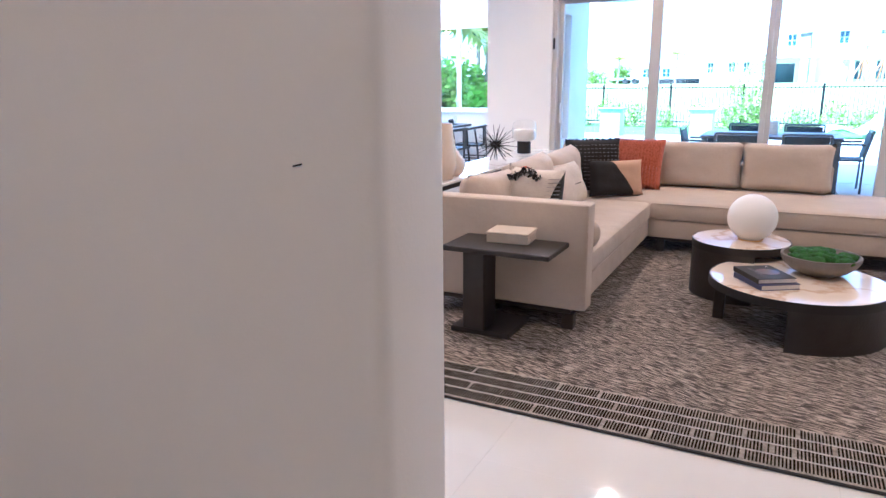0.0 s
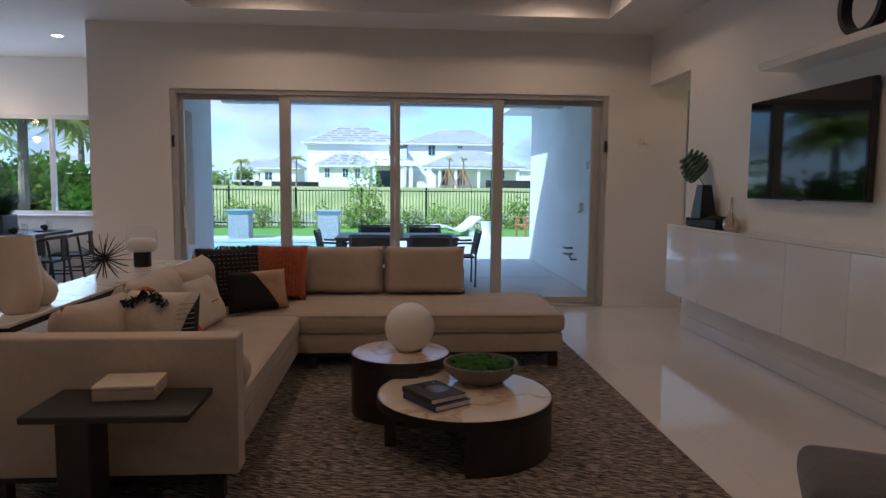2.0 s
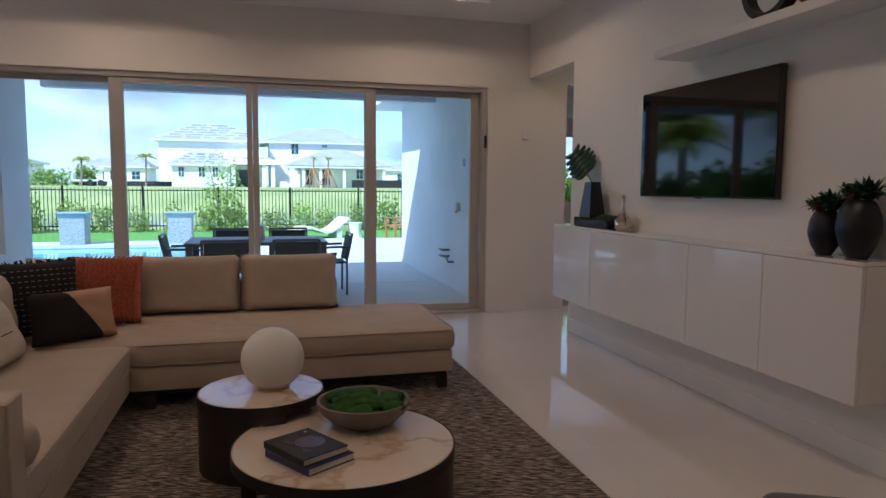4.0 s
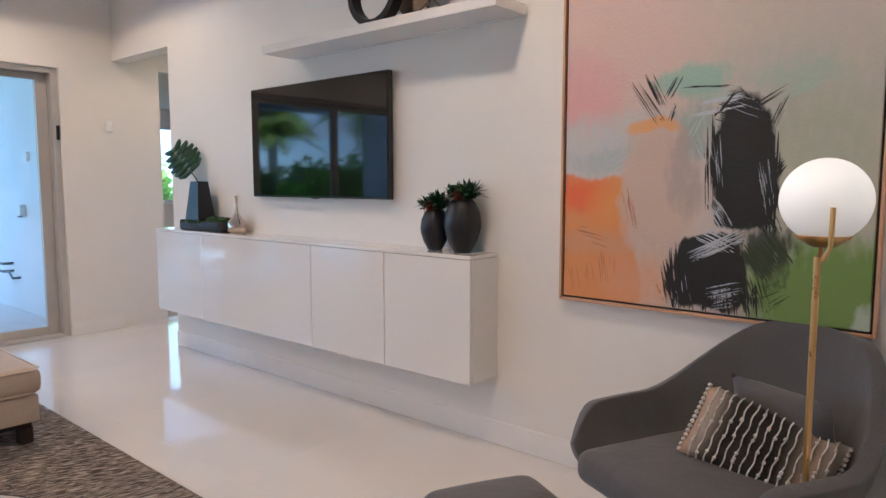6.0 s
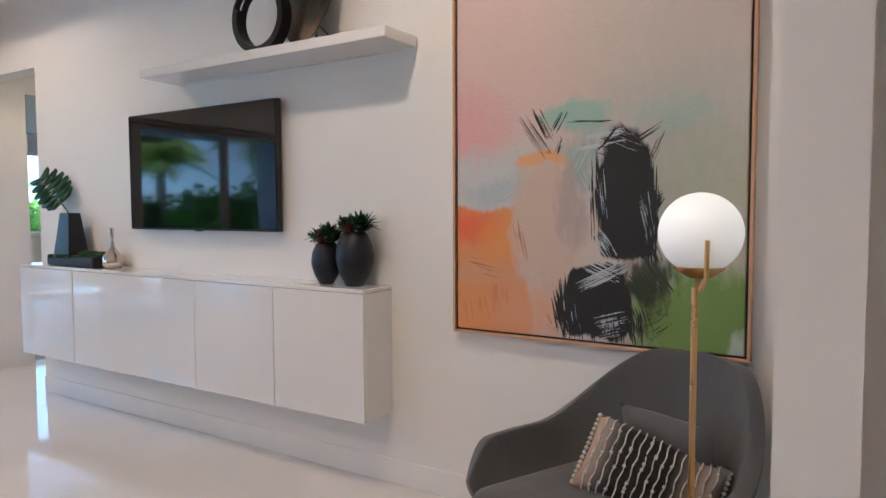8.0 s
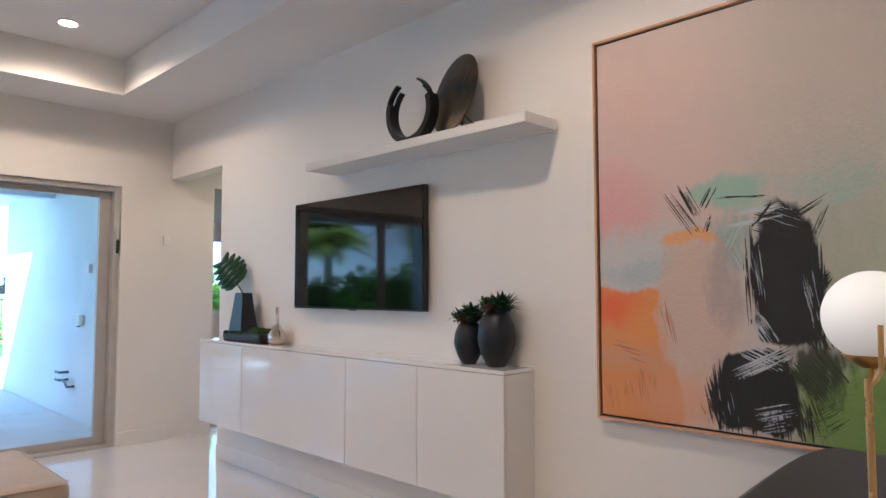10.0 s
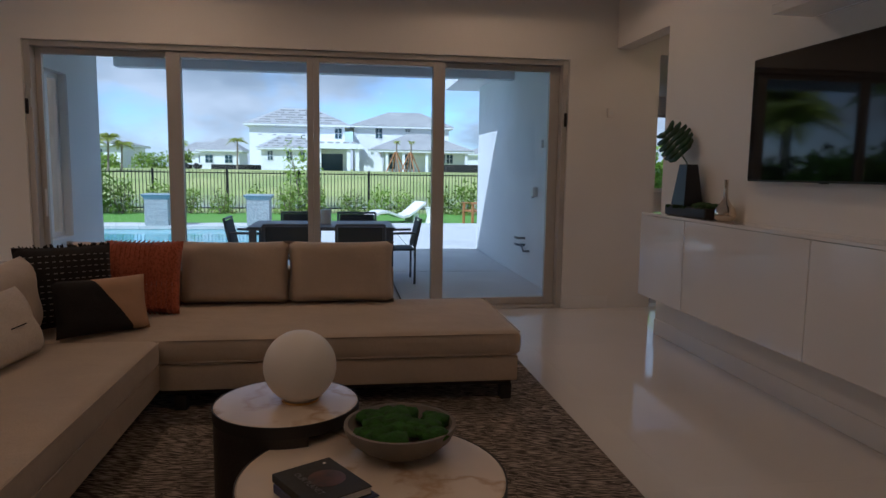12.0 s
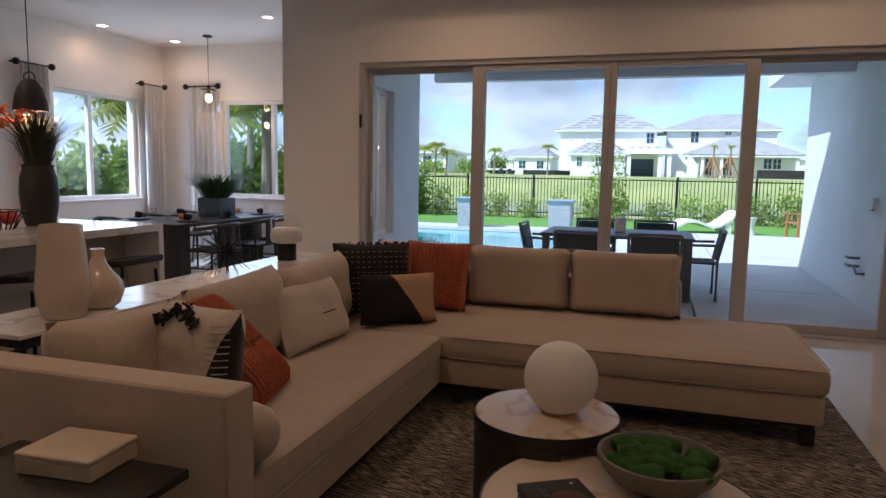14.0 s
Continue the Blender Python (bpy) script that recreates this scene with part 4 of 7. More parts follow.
# ---- side table and box ----
st = thing("side_table", (1.40, -4.975, 0.012), "dark stained C-shaped side table beside the sofa arm", "side table")
part("top", boxes(((-0.305, -0.185, 0.50), (0.305, 0.165, 0.528)), bevel=0.004), BLACK_WOOD, st)
part("column", boxes(((-0.225, -0.085, 0.03), (-0.095, 0.085, 0.499)), bevel=0.006), BLACK_WOOD, st)
part("foot", boxes(((-0.305, -0.075, 0.0), (0.05, 0.26, 0.03)), bevel=0.004), BLACK_WOOD, st)
bx = thing("lidded_box", (1.40, -4.89, 0.541), "small ivory bone-inlay box with a closed lid on the side table", "box", turn=4)
part("body", boxes(((-0.118, -0.093, 0.0), (0.118, 0.093, 0.044)), bevel=0.003), BONE, bx)
part("lid", boxes(((-0.121, -0.096, 0.046), (0.121, 0.096, 0.061)), bevel=0.004), BONE, bx)
for k in range(6):
    part("inlay_line", boxes(((-0.1185, -0.0935, 0.006 + k * 0.006), (0.1185, 0.0935, 0.0075 + k * 0.006))), CREAM, bx)

# ---- loose cushions ----
TERRA = weave("terracotta chenille", (0.30, 0.065, 0.025), (0.50, 0.13, 0.06), 300, bump=1.0)
IVORY = weave("ivory cotton", (0.50, 0.43, 0.35), (0.68, 0.61, 0.52))
INK = weave("black wool", (0.006, 0.006, 0.007), (0.016, 0.016, 0.018), sheen=0.0)
PALE_THREAD = material("pale thread", (0.40, 0.37, 0.33), 0.9, vary=0.2, scale=80, bump=0.3)


def two_tone(name, a, b, rows):
    """A cloth in two colours, parted along straight lines across the cushion: (nx, nz, offset) with b where all are passed."""
    m = a.copy()
    m.name = name
    n, l, p = nodes_of(m)
    tc = n.new("ShaderNodeTexCoord")
    s = n.new("ShaderNodeSeparateXYZ")
    l.new(tc.outputs["Object"], s.inputs[0])
    fac = None
    for nx, nz, off in rows:
        u = n.new("ShaderNodeMath")
        u.operation = "MULTIPLY"
        u.inputs[1].default_value = nx
        l.new(s.outputs["X"], u.inputs[0])
        w = n.new("ShaderNodeMath")
        w.operation = "MULTIPLY_ADD"
        w.inputs[1].default_value = nz
        l.new(s.outputs["Z"], w.inputs[0])
        l.new(u.outputs[0], w.inputs[2])
        g = n.new("ShaderNodeMath")
        g.operation = "GREATER_THAN"
        g.inputs[1].default_value = off
        l.new(w.outputs[0], g.inputs[0])
        if fac:
            k = n.new("ShaderNodeMath")
            k.operation = "MULTIPLY"
            l.new(fac, k.inputs[0])
            l.new(g.outputs[0], k.inputs[1])
            fac = k.outputs[0]
        else:
            fac = g.outputs[0]
    mix = n.new("ShaderNodeMix")
    mix.data_type = "RGBA"
    l.new(fac, mix.inputs["Factor"])
    l.new(p.inputs["Base Color"].links[0].from_socket, mix.inputs["A"])
    mix.inputs["B"].default_value = (*b, 1)
    l.new(mix.outputs["Result"], p.inputs["Base Color"])
    return m


def on_pillow(w, h, d, u, v, s=-1, sharp=4.0):
    rim = max(0.0, (1 - abs(u) ** sharp) * (1 - abs(v) ** sharp)) ** 0.5
    return Vector((u * w / 2, s * (d / 2 * rim + 0.003), (v + 1) * h / 2))


BLACK_TAN = two_tone("black and tan cloth", INK, (0.50, 0.32, 0.20), [(0.838, 0.545, 0.126)])
PATCH = two_tone("ivory and black cloth", IVORY, (0.014, 0.014, 0.016), [(0.96, -0.28, 0.075)])
# terracotta cushion and black ones in the corner
tc1 = set_cushion((1.49, -2.05, 0.445), -6, -14, 0.48, 0.46, 0.17, TERRA, 21, label="terracotta ribbed cushion propped in the sofa corner")
bm = bmesh.new()
for k in range(-7, 8):
    u = k / 8.2
    tube(bm, [on_pillow(0.48, 0.46, 0.17, u, v / 8, -1, 5.0) for v in range(-8, 9)], 0.005, 5)
part("ribs", bm, TERRA, tc1)
bc = set_cushion((1.21, -2.40, 0.445), 32, -12, 0.50, 0.47, 0.18, INK, 22, label="black wool cushion with rows of pale stitches")
bm = bmesh.new()
rnd = random.Random(8)
for j in range(12):
    for k in range(13):
        u, v = -0.86 + k * 0.14 + 0.02 * rnd.random(), -0.82 + j * 0.14
        a, b = on_pillow(0.50, 0.47, 0.18, u, v, -1, 5.0), on_pillow(0.50, 0.47, 0.18, u + 0.07, v, -1, 5.0)
        tube(bm, [a, b], 0.0022, 4)
tagged(part("stitching", bm, PALE_THREAD, bc), kind="stuff")
bm = bmesh.new()
for k in range(90):
    x = rnd.uniform(-0.25, 0.25)
    tube(bm, [(x * 0.96, 0, 0.452), (x + rnd.uniform(-0.012, 0.012), rnd.uniform(-0.02, 0.02), 0.466 + rnd.uniform(-0.006, 0.014))], 0.004, 4)
part("fringe", bm, INK, bc)
set_cushion((1.45, -2.56, 0.445), 34, -14, 0.48, 0.31, 0.15, BLACK_TAN, 23, label="long black and tan cushion leaning in the corner")
# ivory lumbar, patched and terracotta cushions against the long back
lb = set_cushion((1.25, -3.18, 0.448), 86, -22, 0.60, 0.35, 0.15, IVORY, 24, label="ivory lumbar cushion with a dark stitched line")
part("stitch_line", tube(bmesh.new(), [on_pillow(0.60, 0.35, 0.15, 0.0 + k * 0.06, -0.12, -1, 5.0) for k in range(8)], 0.003, 5), INK, lb)
tr = set_cushion((1.45, -3.95, 0.455), 104, -46, 0.42, 0.52, 0.14, TERRA, 25, label="terracotta and cream chenille cushion slumped on the seat")
bm = bmesh.new()
for k in range(-7, 8):
    tube(bm, [on_pillow(0.42, 0.52, 0.14, k / 8.2, v / 8, -1, 5.0) for v in range(-8, 9)], 0.005, 5)
part("ribs", bm, TERRA, tr)
pc = set_cushion((1.30, -4.27, 0.447), -12, -7, 0.40, 0.42, 0.16, PATCH, 26, label="ivory cushion with black tufted fringe and striped side")
bm = bmesh.new()
for k in range(120):
    u = -0.96 + rnd.random() * 1.3
    c = on_pillow(0.40, 0.42, 0.16, u, 0.92 - 0.42 * abs(u + 0.2) + rnd.uniform(-0.1, 0.1), -1, 5.0)
    tube(bm, [c, c + Vector((rnd.uniform(-0.02, 0.02), -rnd.uniform(0.008, 0.02), rnd.uniform(-0.025, 0.015)))], 0.004, 4)
tagged(part("tuft_fringe", bm, INK, pc), kind="stuff")
bm = bmesh.new()
for k in range(14):
    v = -0.8 + k * 0.115
    tube(bm, [on_pillow(0.40, 0.42, 0.16, u, v + 0.1 * (u - 0.6), -1, 5.0) for u in (0.55 + 0.12 * v, 0.7, 0.84, 0.96)], 0.0022, 4)
tagged(part("pale_stitching", bm, PALE_THREAD, pc), kind="stuff")

# ---- things on the cabinet and shelf ----
def succulent(bm, c, size, n, rnd, droop=0.3):
    """A rosette of pointed leaves."""
    for k in range(n):
        a = k * 2.4 + rnd.random() * 0.4
        up = 0.25 + 0.9 * k / n
        d = Vector((math.cos(a) * math.cos(up), math.sin(a) * math.cos(up), math.sin(up)))
        side = Vector((-math.sin(a), math.cos(a), 0))
        base, w = Vector(c), size * 0.13
        mid = base + d * size * 0.55 + Vector((0, 0, 0.01))
        tip = base + d * size - Vector((0, 0, droop * size * (1 - up)))
        th = d.cross(side) * w * 0.35
        vs = [bm.verts.new(p) for p in (base - side * w * 0.6, base + side * w * 0.6, mid + side * w, tip, mid - side * w)]
        vb = [bm.verts.new(p) for p in (mid + th, )]
        bm.faces.new((vs[0], vs[1], vs[2], vb[0]))
        bm.faces.new((vs[0], vb[0], vs[4]))
        bm.faces.new((vb[0], vs[2], vs[3]))
        bm.faces.new((vb[0], vs[3], vs[4]))


def sprig(bm, c, height, rnd, leaf=0.012):
    top = Vector(c) + Vector((rnd.uniform(-0.03, 0.03), rnd.uniform(-0.03, 0.03), height))
    tube(bm, [c, top], 0.002, 4)
    for k in range(16):
        p = Vector(c).lerp(top, 0.3 + 0.7 * k / 16)
        ball(bm, p + Vector((rnd.uniform(-1, 1), rnd.uniform(-1, 1), rnd.uniform(-0.4, 0.6))) * leaf * 1.3, leaf * 0.6, 1, 0.7)


RED_LEAF = material("red tipped leaf", (0.16, 0.025, 0.015), 0.5, vary=0.4, scale=20, bump=0.1, rand=0.3)
def oval_vase(y, r, h, seed, label):
    t = thing("planter_vase", (5.27, y, 1.049), label, "vase", "dark vases with succulents")
    prof = [(0, 0), (r * 0.44, 0), (r * 0.50, 0.005), (r * 0.80, h * 0.22), (r * 0.985, h * 0.45), (r, h * 0.55), (r * 0.93, h * 0.75), (r * 0.72, h * 0.93), (r * 0.55, h), (r * 0.48, h), (r * 0.45, h * 0.93), (0, h * 0.9)]
    part("vase", lathe(prof, 40), NAVY, t, smooth=60)
    rnd = random.Random(seed)
    bm = bmesh.new()
    succulent(bm, (0, -r * 0.45, h - 0.005), 0.13, 26, rnd)
    succulent(bm, (-0.02, r * 0.3, h), 0.10, 22, rnd)
    part("succulent", bm, DARK_LEAF, t)
    bm = bmesh.new()
    for k in range(7):
        sprig(bm, (rnd.uniform(-0.04, 0.04), r * rnd.uniform(-0.2, 0.7), h - 0.01), 0.06 + rnd.random() * 0.045, rnd)
    part("sprigs", bm, LEAF, t)
    bm = bmesh.new()
    succulent(bm, (-0.045, 0.0, h - 0.01), 0.07, 18, rnd)
    part("red_succulent", bm, RED_LEAF, t)
oval_vase(-4.165, 0.08, 0.222, 1, "smaller dark blue oval vase with succulents on the cabinet")
oval_vase(-4.36, 0.099, 0.28, 2, "larger dark blue oval vase with trailing succulents on the cabinet")

# tapered vase with a monstera leaf, moss tray and silvered bottle
mv = thing("tapered_vase", (5.27, -1.70, 1.129), "tapered black vase with one monstera leaf, standing in a moss tray", "vase")
part("vase", boxes(((-0.075, -0.10, 0.0), (0.075, 0.10, 0.30)), bevel=0.004), NAVY, mv)
v = mv.children[0].data
for q in v.vertices:
    k = 1 - 0.42 * max(0, q.co.z) / 0.30
    q.co.x *= k
    q.co.y *= k
def monstera(bm, c, size, n, up):
    """A split leaf: a midrib with fingers to both sides."""
    n, up = Vector(n).normalized(), Vector(up).normalized()
    side = n.cross(up)
    for s in (-1, 1):
        for k in range(6):
            t0, t1 = -0.45 + k * 0.25, -0.45 + k * 0.25 + 0.21
            wmax = size * (0.62 - 0.45 * ((k - 2) / 4) ** 2)
            tip = t0 + 0.36
            pts = [(0, t0), (0, t1), (wmax * 0.65, t1 + 0.14), (wmax, tip + 0.05), (wmax * 0.97, tip - 0.10), (wmax * 0.6, t0 + 0.04)]
            vs = [bm.verts.new(Vector(c) + side * s * x + up * z * size * 0.75 - n * (x * x) * 1.5) for x, z in pts]
            bm.faces.new(vs)
bm = bmesh.new()
monstera(bm, (-0.02, 0.15, 0.43), 0.25, (-0.9, -0.3, 0.35), (-0.15, 0.55, 0.55))
leaf = part("leaf", bm, DARK_LEAF, mv, "glossy green monstera leaf")
sol = leaf.modifiers.new("thick", "SOLIDIFY")
sol.thickness = 0.003
part("stem", tube(bmesh.new(), [(0, 0, 0.20), (0, 0.03, 0.31), (-0.01, 0.09, 0.37), (-0.02, 0.14, 0.40)], 0.005, 6), DARK_LEAF, mv)
tray = thing("moss_tray", (5.27, -1.80, 1.049), "long black tray filled with dark moss on the cabinet", "tray")
part("tray", boxes(((-0.085, -0.31, 0.0), (0.085, 0.28, 0.075)), bevel=0.02, seg=3), BLACK, tray)
bm = bmesh.new()
rnd = random.Random(4)
for k in range(34):
    y = -0.27 + 0.52 * k / 33
    if not -0.01 < y < 0.21:
        ball(bm, (rnd.uniform(-0.05, 0.05), y, 0.075), rnd.uniform(0.032, 0.05), 2, 0.75, 0.3)
for k in range(24):
    ball(bm, (rnd.choice((-0.082, 0.08)) * rnd.uniform(0.9, 1.0), rnd.uniform(-0.02, 0.24), 0.068), 0.018, 2, 0.8, 0.3)
tagged(part("moss", bm, DARK_MOSS, tray, smooth=80), kind="stuff")
single("bottle", lathe([(0, 0), (0.05, 0), (0.068, 0.015), (0.074, 0.045), (0.062, 0.085), (0.035, 0.115), (0.016, 0.15), (0.012, 0.20), (0.014, 0.27), (0.016, 0.275), (0.010, 0.275), (0, 0.26)], 36, (5.29, -2.12 - 0.06, 1.049)), SILVER, "silvered long-necked glass bottle beside the moss tray", "bottle", smooth=60)

ring = thing("ring_sculpture", (5.22, -3.76, 2.2985), "black iron open ring sculpture with slotted ends on the shelf", "sculpture")
def arc(r0, r1, a0, a1, y0, y1):
    bm = bmesh.new()
    rows = []
    for k in range(37):
        a = radians(a0 + (a1 - a0) * k / 36)
        rows.append([bm.verts.new((x, r * math.sin(a), 0.196 - r * math.cos(a))) for r, x in ((r0, y0), (r1, y0), (r1, y1), (r0, y1))])
    for p, q in zip(rows, rows[1:]):
        for k in range(4):
            bm.faces.new((p[k], p[(k + 1) % 4], q[(k + 1) % 4], q[k]))
    bm.faces.new(rows[0])
    bm.faces.new(rows[-1])
    return bm
part("hoop", arc(0.158, 0.195, -112, 112, -0.035, 0.035), BLACK_METAL, ring)
part("prong", arc(0.182, 0.195, 112, 150, -0.035, 0.0), BLACK_METAL, ring)
part("prong", arc(0.158, 0.171, 112, 142, 0.0, 0.035), BLACK_METAL, ring)
part("prong", arc(0.182, 0.195, -155, -112, -0.035, 0.0), BLACK_METAL, ring)
part("prong", arc(0.158, 0.171, -146, -112, 0.0, 0.035), BLACK_METAL, ring)

BRONZE = material("patinated bronze", (0.16, 0.10, 0.06), 0.33, metal=0.9, vary=0.6, scale=5, bump=0.35, fine=25, colour2=(0.018, 0.035, 0.03))
disc = thing("bronze_disc", (5.265, -4.055, 2.2985), "round patinated bronze disc leaning on a wire stand on the shelf", "ornament")
bm = lathe([(0, 0.012), (0.10, 0.006), (0.215, -0.002), (0.232, -0.006), (0.232, -0.012), (0.215, -0.010), (0.10, -0.002), (0, 0.004)], 56)
bmesh.ops.rotate(bm, verts=bm.verts[:], cent=(0, 0, 0), matrix=Matrix.Rotation(radians(-78), 3, "Y"))
bmesh.ops.rotate(bm, verts=bm.verts[:], cent=(0, 0, 0), matrix=Matrix.Rotation(radians(-15), 3, "Z"))
bmesh.ops.translate(bm, verts=bm.verts[:], vec=(0, 0, 0.25))
part("disc", bm, BRONZE, disc, smooth=60)
part("stand", tubes([(0.0, -0.05, 0.005), (0.03, -0.06, 0.12), (0.08, -0.16, 0.005)], [(-0.02, 0.02, 0.004), (0.05, 0.0, 0.12), (0.09, -0.02, 0.004)], radius=0.004, seg=6), BLACK_METAL, disc)

# ---- floor lamp ----
fl = thing("floor_lamp", (4.74, -6.165, 0.0), "slim brass floor lamp with a lit white glass globe", "floor lamp")
OPAL = glow("lit opal glass", (1.0, 0.70, 0.42), 1.0)
on, ol, ob_ = nodes_of(OPAL)
otc, osep, omr = on.new("ShaderNodeTexCoord"), on.new("ShaderNodeSeparateXYZ"), on.new("ShaderNodeMapRange")
ol.new(otc.outputs["Object"], osep.inputs[0])
ol.new(osep.outputs["Z"], omr.inputs["Value"])
omr.inputs["From Min"].default_value, omr.inputs["From Max"].default_value, omr.inputs["To Min"].default_value, omr.inputs["To Max"].default_value = 1.24, 1.42, 0.03, 0.12
ol.new(omr.outputs["Result"], ob_.inputs["Emission Strength"])
part("globe", lathe([(0.0, 1.366 - 0.125)] + [(0.125 * math.sin(a), 1.366 - 0.125 * math.cos(a)) for a in [k * math.pi / 30 for k in range(1, 30)]] + [(0, 1.366 + 0.125)], 48), OPAL, fl, smooth=60)
part("cup", lathe([(0, 1.227), (0.03, 1.228), (0.074, 1.253), (0.078, 1.264), (0.072, 1.260), (0.03, 1.234), (0, 1.232)], 40), BRASS, fl, smooth=60)
part("pole", tube(bmesh.new(), [(-0.125, -0.012, 0.015), (-0.125, -0.012, 1.21)], 0.0095, 16), BRASS, fl)
part("arm", tube(bmesh.new(), [(-0.125, -0.012, 1.19), (-0.122, -0.012, 1.19), (-0.124, -0.03, 1.21), (-0.132, -0.044, 1.24), (-0.134, -0.046, 1.35)], 0.007, 12), BRASS, fl)
part("clip", tube(bmesh.new(), [(-0.125, -0.015, 1.20), (-0.09, -0.01, 1.205), (-0.02, 0.0, 1.225)], 0.007, 10), BRASS, fl)
part("base", lathe([(0, 0.0), (0.13, 0.0), (0.135, 0.004), (0.135, 0.014), (0.128, 0.02), (0, 0.02)], 48, (-0.125, -0.012, 0)), BRASS, fl)

# ---- lounge chair, ottoman and its cushion ----
def shell_chair():
    """A wide moulded armchair: a shell that rises from the front arms to a tall rounded back."""
    c = thing("lounge_chair", (4.84, -5.86, 0.0), "charcoal wool lounge chair with a curved shell back", "armchair", turn=155)
    bm = bmesh.new()
    n, m = 60, 14
    rows = {}
    for i in range(n + 1):
        q = 2 * i / n - 1               # along the rim, 0 is the middle of the back
        e, side = abs(q), 1 if q > 0 else -1
        if e < 0.62:                    # the round back
            a = e / 0.62 * math.pi / 2
            px, py = -0.40 * math.cos(a) - 0.02, 0.42 * math.sin(a)
        else:                           # the arms run forward and curl in at the front
            k = (e - 0.62) / 0.38
            px, py = -0.02 + 0.36 * k, 0.42 - 0.05 * k * k
        f = min(1, max(0, (e - 0.16) / 0.44))
        top = 0.872 - 0.305 * (f * f * (3 - 2 * f)) - 0.14 * max(0, (e - 0.86) / 0.14) ** 2
        back = max(0.0, 1 - e / 0.6)
        for j in range(m + 1):
            t = j / m
            h = 0.52 + 0.48 * (1 - (1 - t) ** 2.3)
            z = 0.30 + (top - 0.30) * t ** 1.5
            x = px * h - 0.13 * back * t * t
            y = side * py * (h + 0.07 * t ** 4 * (1 - back))
            rows[i, j] = bm.verts.new((x, y, z))
    for i in range(n):
        for j in range(m):
            bm.faces.new((rows[i, j], rows[i + 1, j], rows[i + 1, j + 1], rows[i, j + 1]))
    bm.faces.new([rows[i, 0] for i in range(n + 1)])
    sh = part("shell", bm, CHARCOAL, c, smooth=80)
    so = sh.modifiers.new("thick", "SOLIDIFY")
    so.thickness, so.offset = 0.055, 0.0
    bv = sh.modifiers.new("round", "BEVEL")
    bv.width, bv.segments, bv.limit_method = 0.02, 3, "ANGLE"
    bv.angle_limit = radians(50)
    part("seat_cushion", soft_box((-0.24, -0.30, 0.33), (0.40, 0.30, 0.45), 0.058, 5, 0.03), CHARCOAL, c, smooth=60)
    ob = part("back_pad", pillow(0.40, 0.28, 0.13, 12, 2.6, seed=3), CHARCOAL, c, smooth=60)
    ob.matrix_basis = Matrix.Translation((-0.22, 0.10, 0.45)) @ Matrix.Rotation(radians(90), 4, "Z") @ Matrix.Rotation(radians(14), 4, "X")
    for x, y in ((0.28, 0.26), (0.28, -0.26), (-0.28, 0.24), (-0.28, -0.24)):
        part("leg", tube(bmesh.new(), [(x * 0.8, y * 0.8, 0.315), (x, y, 0.0)], 0.011, 10), SILVER, c)
    part("under_frame", tubes([(0.22, -0.21, 0.30), (0.22, 0.21, 0.30), (-0.22, 0.19, 0.30), (-0.22, -0.19, 0.30), (0.22, -0.21, 0.30)], radius=0.010), SILVER, c)
    return c
shell_chair()
ot = thing("ottoman", (4.17, -5.44, 0.0), "charcoal wool footstool on thin metal legs", "ottoman", turn=152)
part("cushion", soft_box((-0.22, -0.26, 0.23), (0.22, 0.26, 0.385), 0.07, 6, 0.025), CHARCOAL, ot, smooth=60)
for x, y in ((0.16, 0.2), (0.16, -0.2), (-0.16, 0.2), (-0.16, -0.2)):
    part("leg", tube(bmesh.new(), [(x * 0.85, y * 0.85, 0.25), (x, y, 0.0)], 0.010, 10), SILVER, ot)

def stripes():
    m = weave("striped boucle", (0.05, 0.045, 0.04), (0.50, 0.45, 0.39), 500, bump=0.9, sheen=0.0)
    n, l, p = nodes_of(m)
    tc = n.new("ShaderNodeTexCoord")
    s = n.new("ShaderNodeSeparateXYZ")
    l.new(tc.outputs["Object"], s.inputs[0])
    ramp = n.new("ShaderNodeValToRGB")
    el = ramp.color_ramp.elements
    el[0].position, el[0].color = 0.0, (0.45, 0.28, 0.16, 1)
    el[1].position, el[1].color = 1.0, (0.55, 0.48, 0.40, 1)
    for pos, col in ((0.10, (0.35, 0.30, 0.25, 1)), (0.18, (0.10, 0.09, 0.08, 1)), (0.26, (0.012, 0.012, 0.013, 1)), (0.62, (0.012, 0.012, 0.013, 1)), (0.70, (0.08, 0.07, 0.06, 1)), (0.80, (0.28, 0.20, 0.14, 1)), (0.90, (0.45, 0.38, 0.3, 1))):
        e = el.new(pos)
        e.color = col
    mr = n.new("ShaderNodeMapRange")
    mr.inputs["From Min"].default_value, mr.inputs["From Max"].default_value = -0.23, 0.23
    l.new(s.outputs["X"], mr.inputs["Value"])
    l.new(mr.outputs["Result"], ramp.inputs["Fac"])
    mix = n.new("ShaderNodeMix")
    mix.data_type, mix.blend_type = "RGBA", "MIX"
    mix.inputs["Factor"].default_value = 0.97
    l.new(p.inputs["Base Color"].links[0].from_socket, mix.inputs["A"])
    l.new(ramp.outputs["Color"], mix.inputs["B"])
    l.new(mix.outputs["Result"], p.inputs["Base Color"])
    return m
WHITE_YARN = material("white yarn", (0.66, 0.62, 0.56), 0.95, vary=0.2, scale=60, bump=0.4)
sc = new("cushion", solid("cushion", pillow(0.46, 0.27, 0.14, 16, 4.0, seed=31), stripes(), 60))
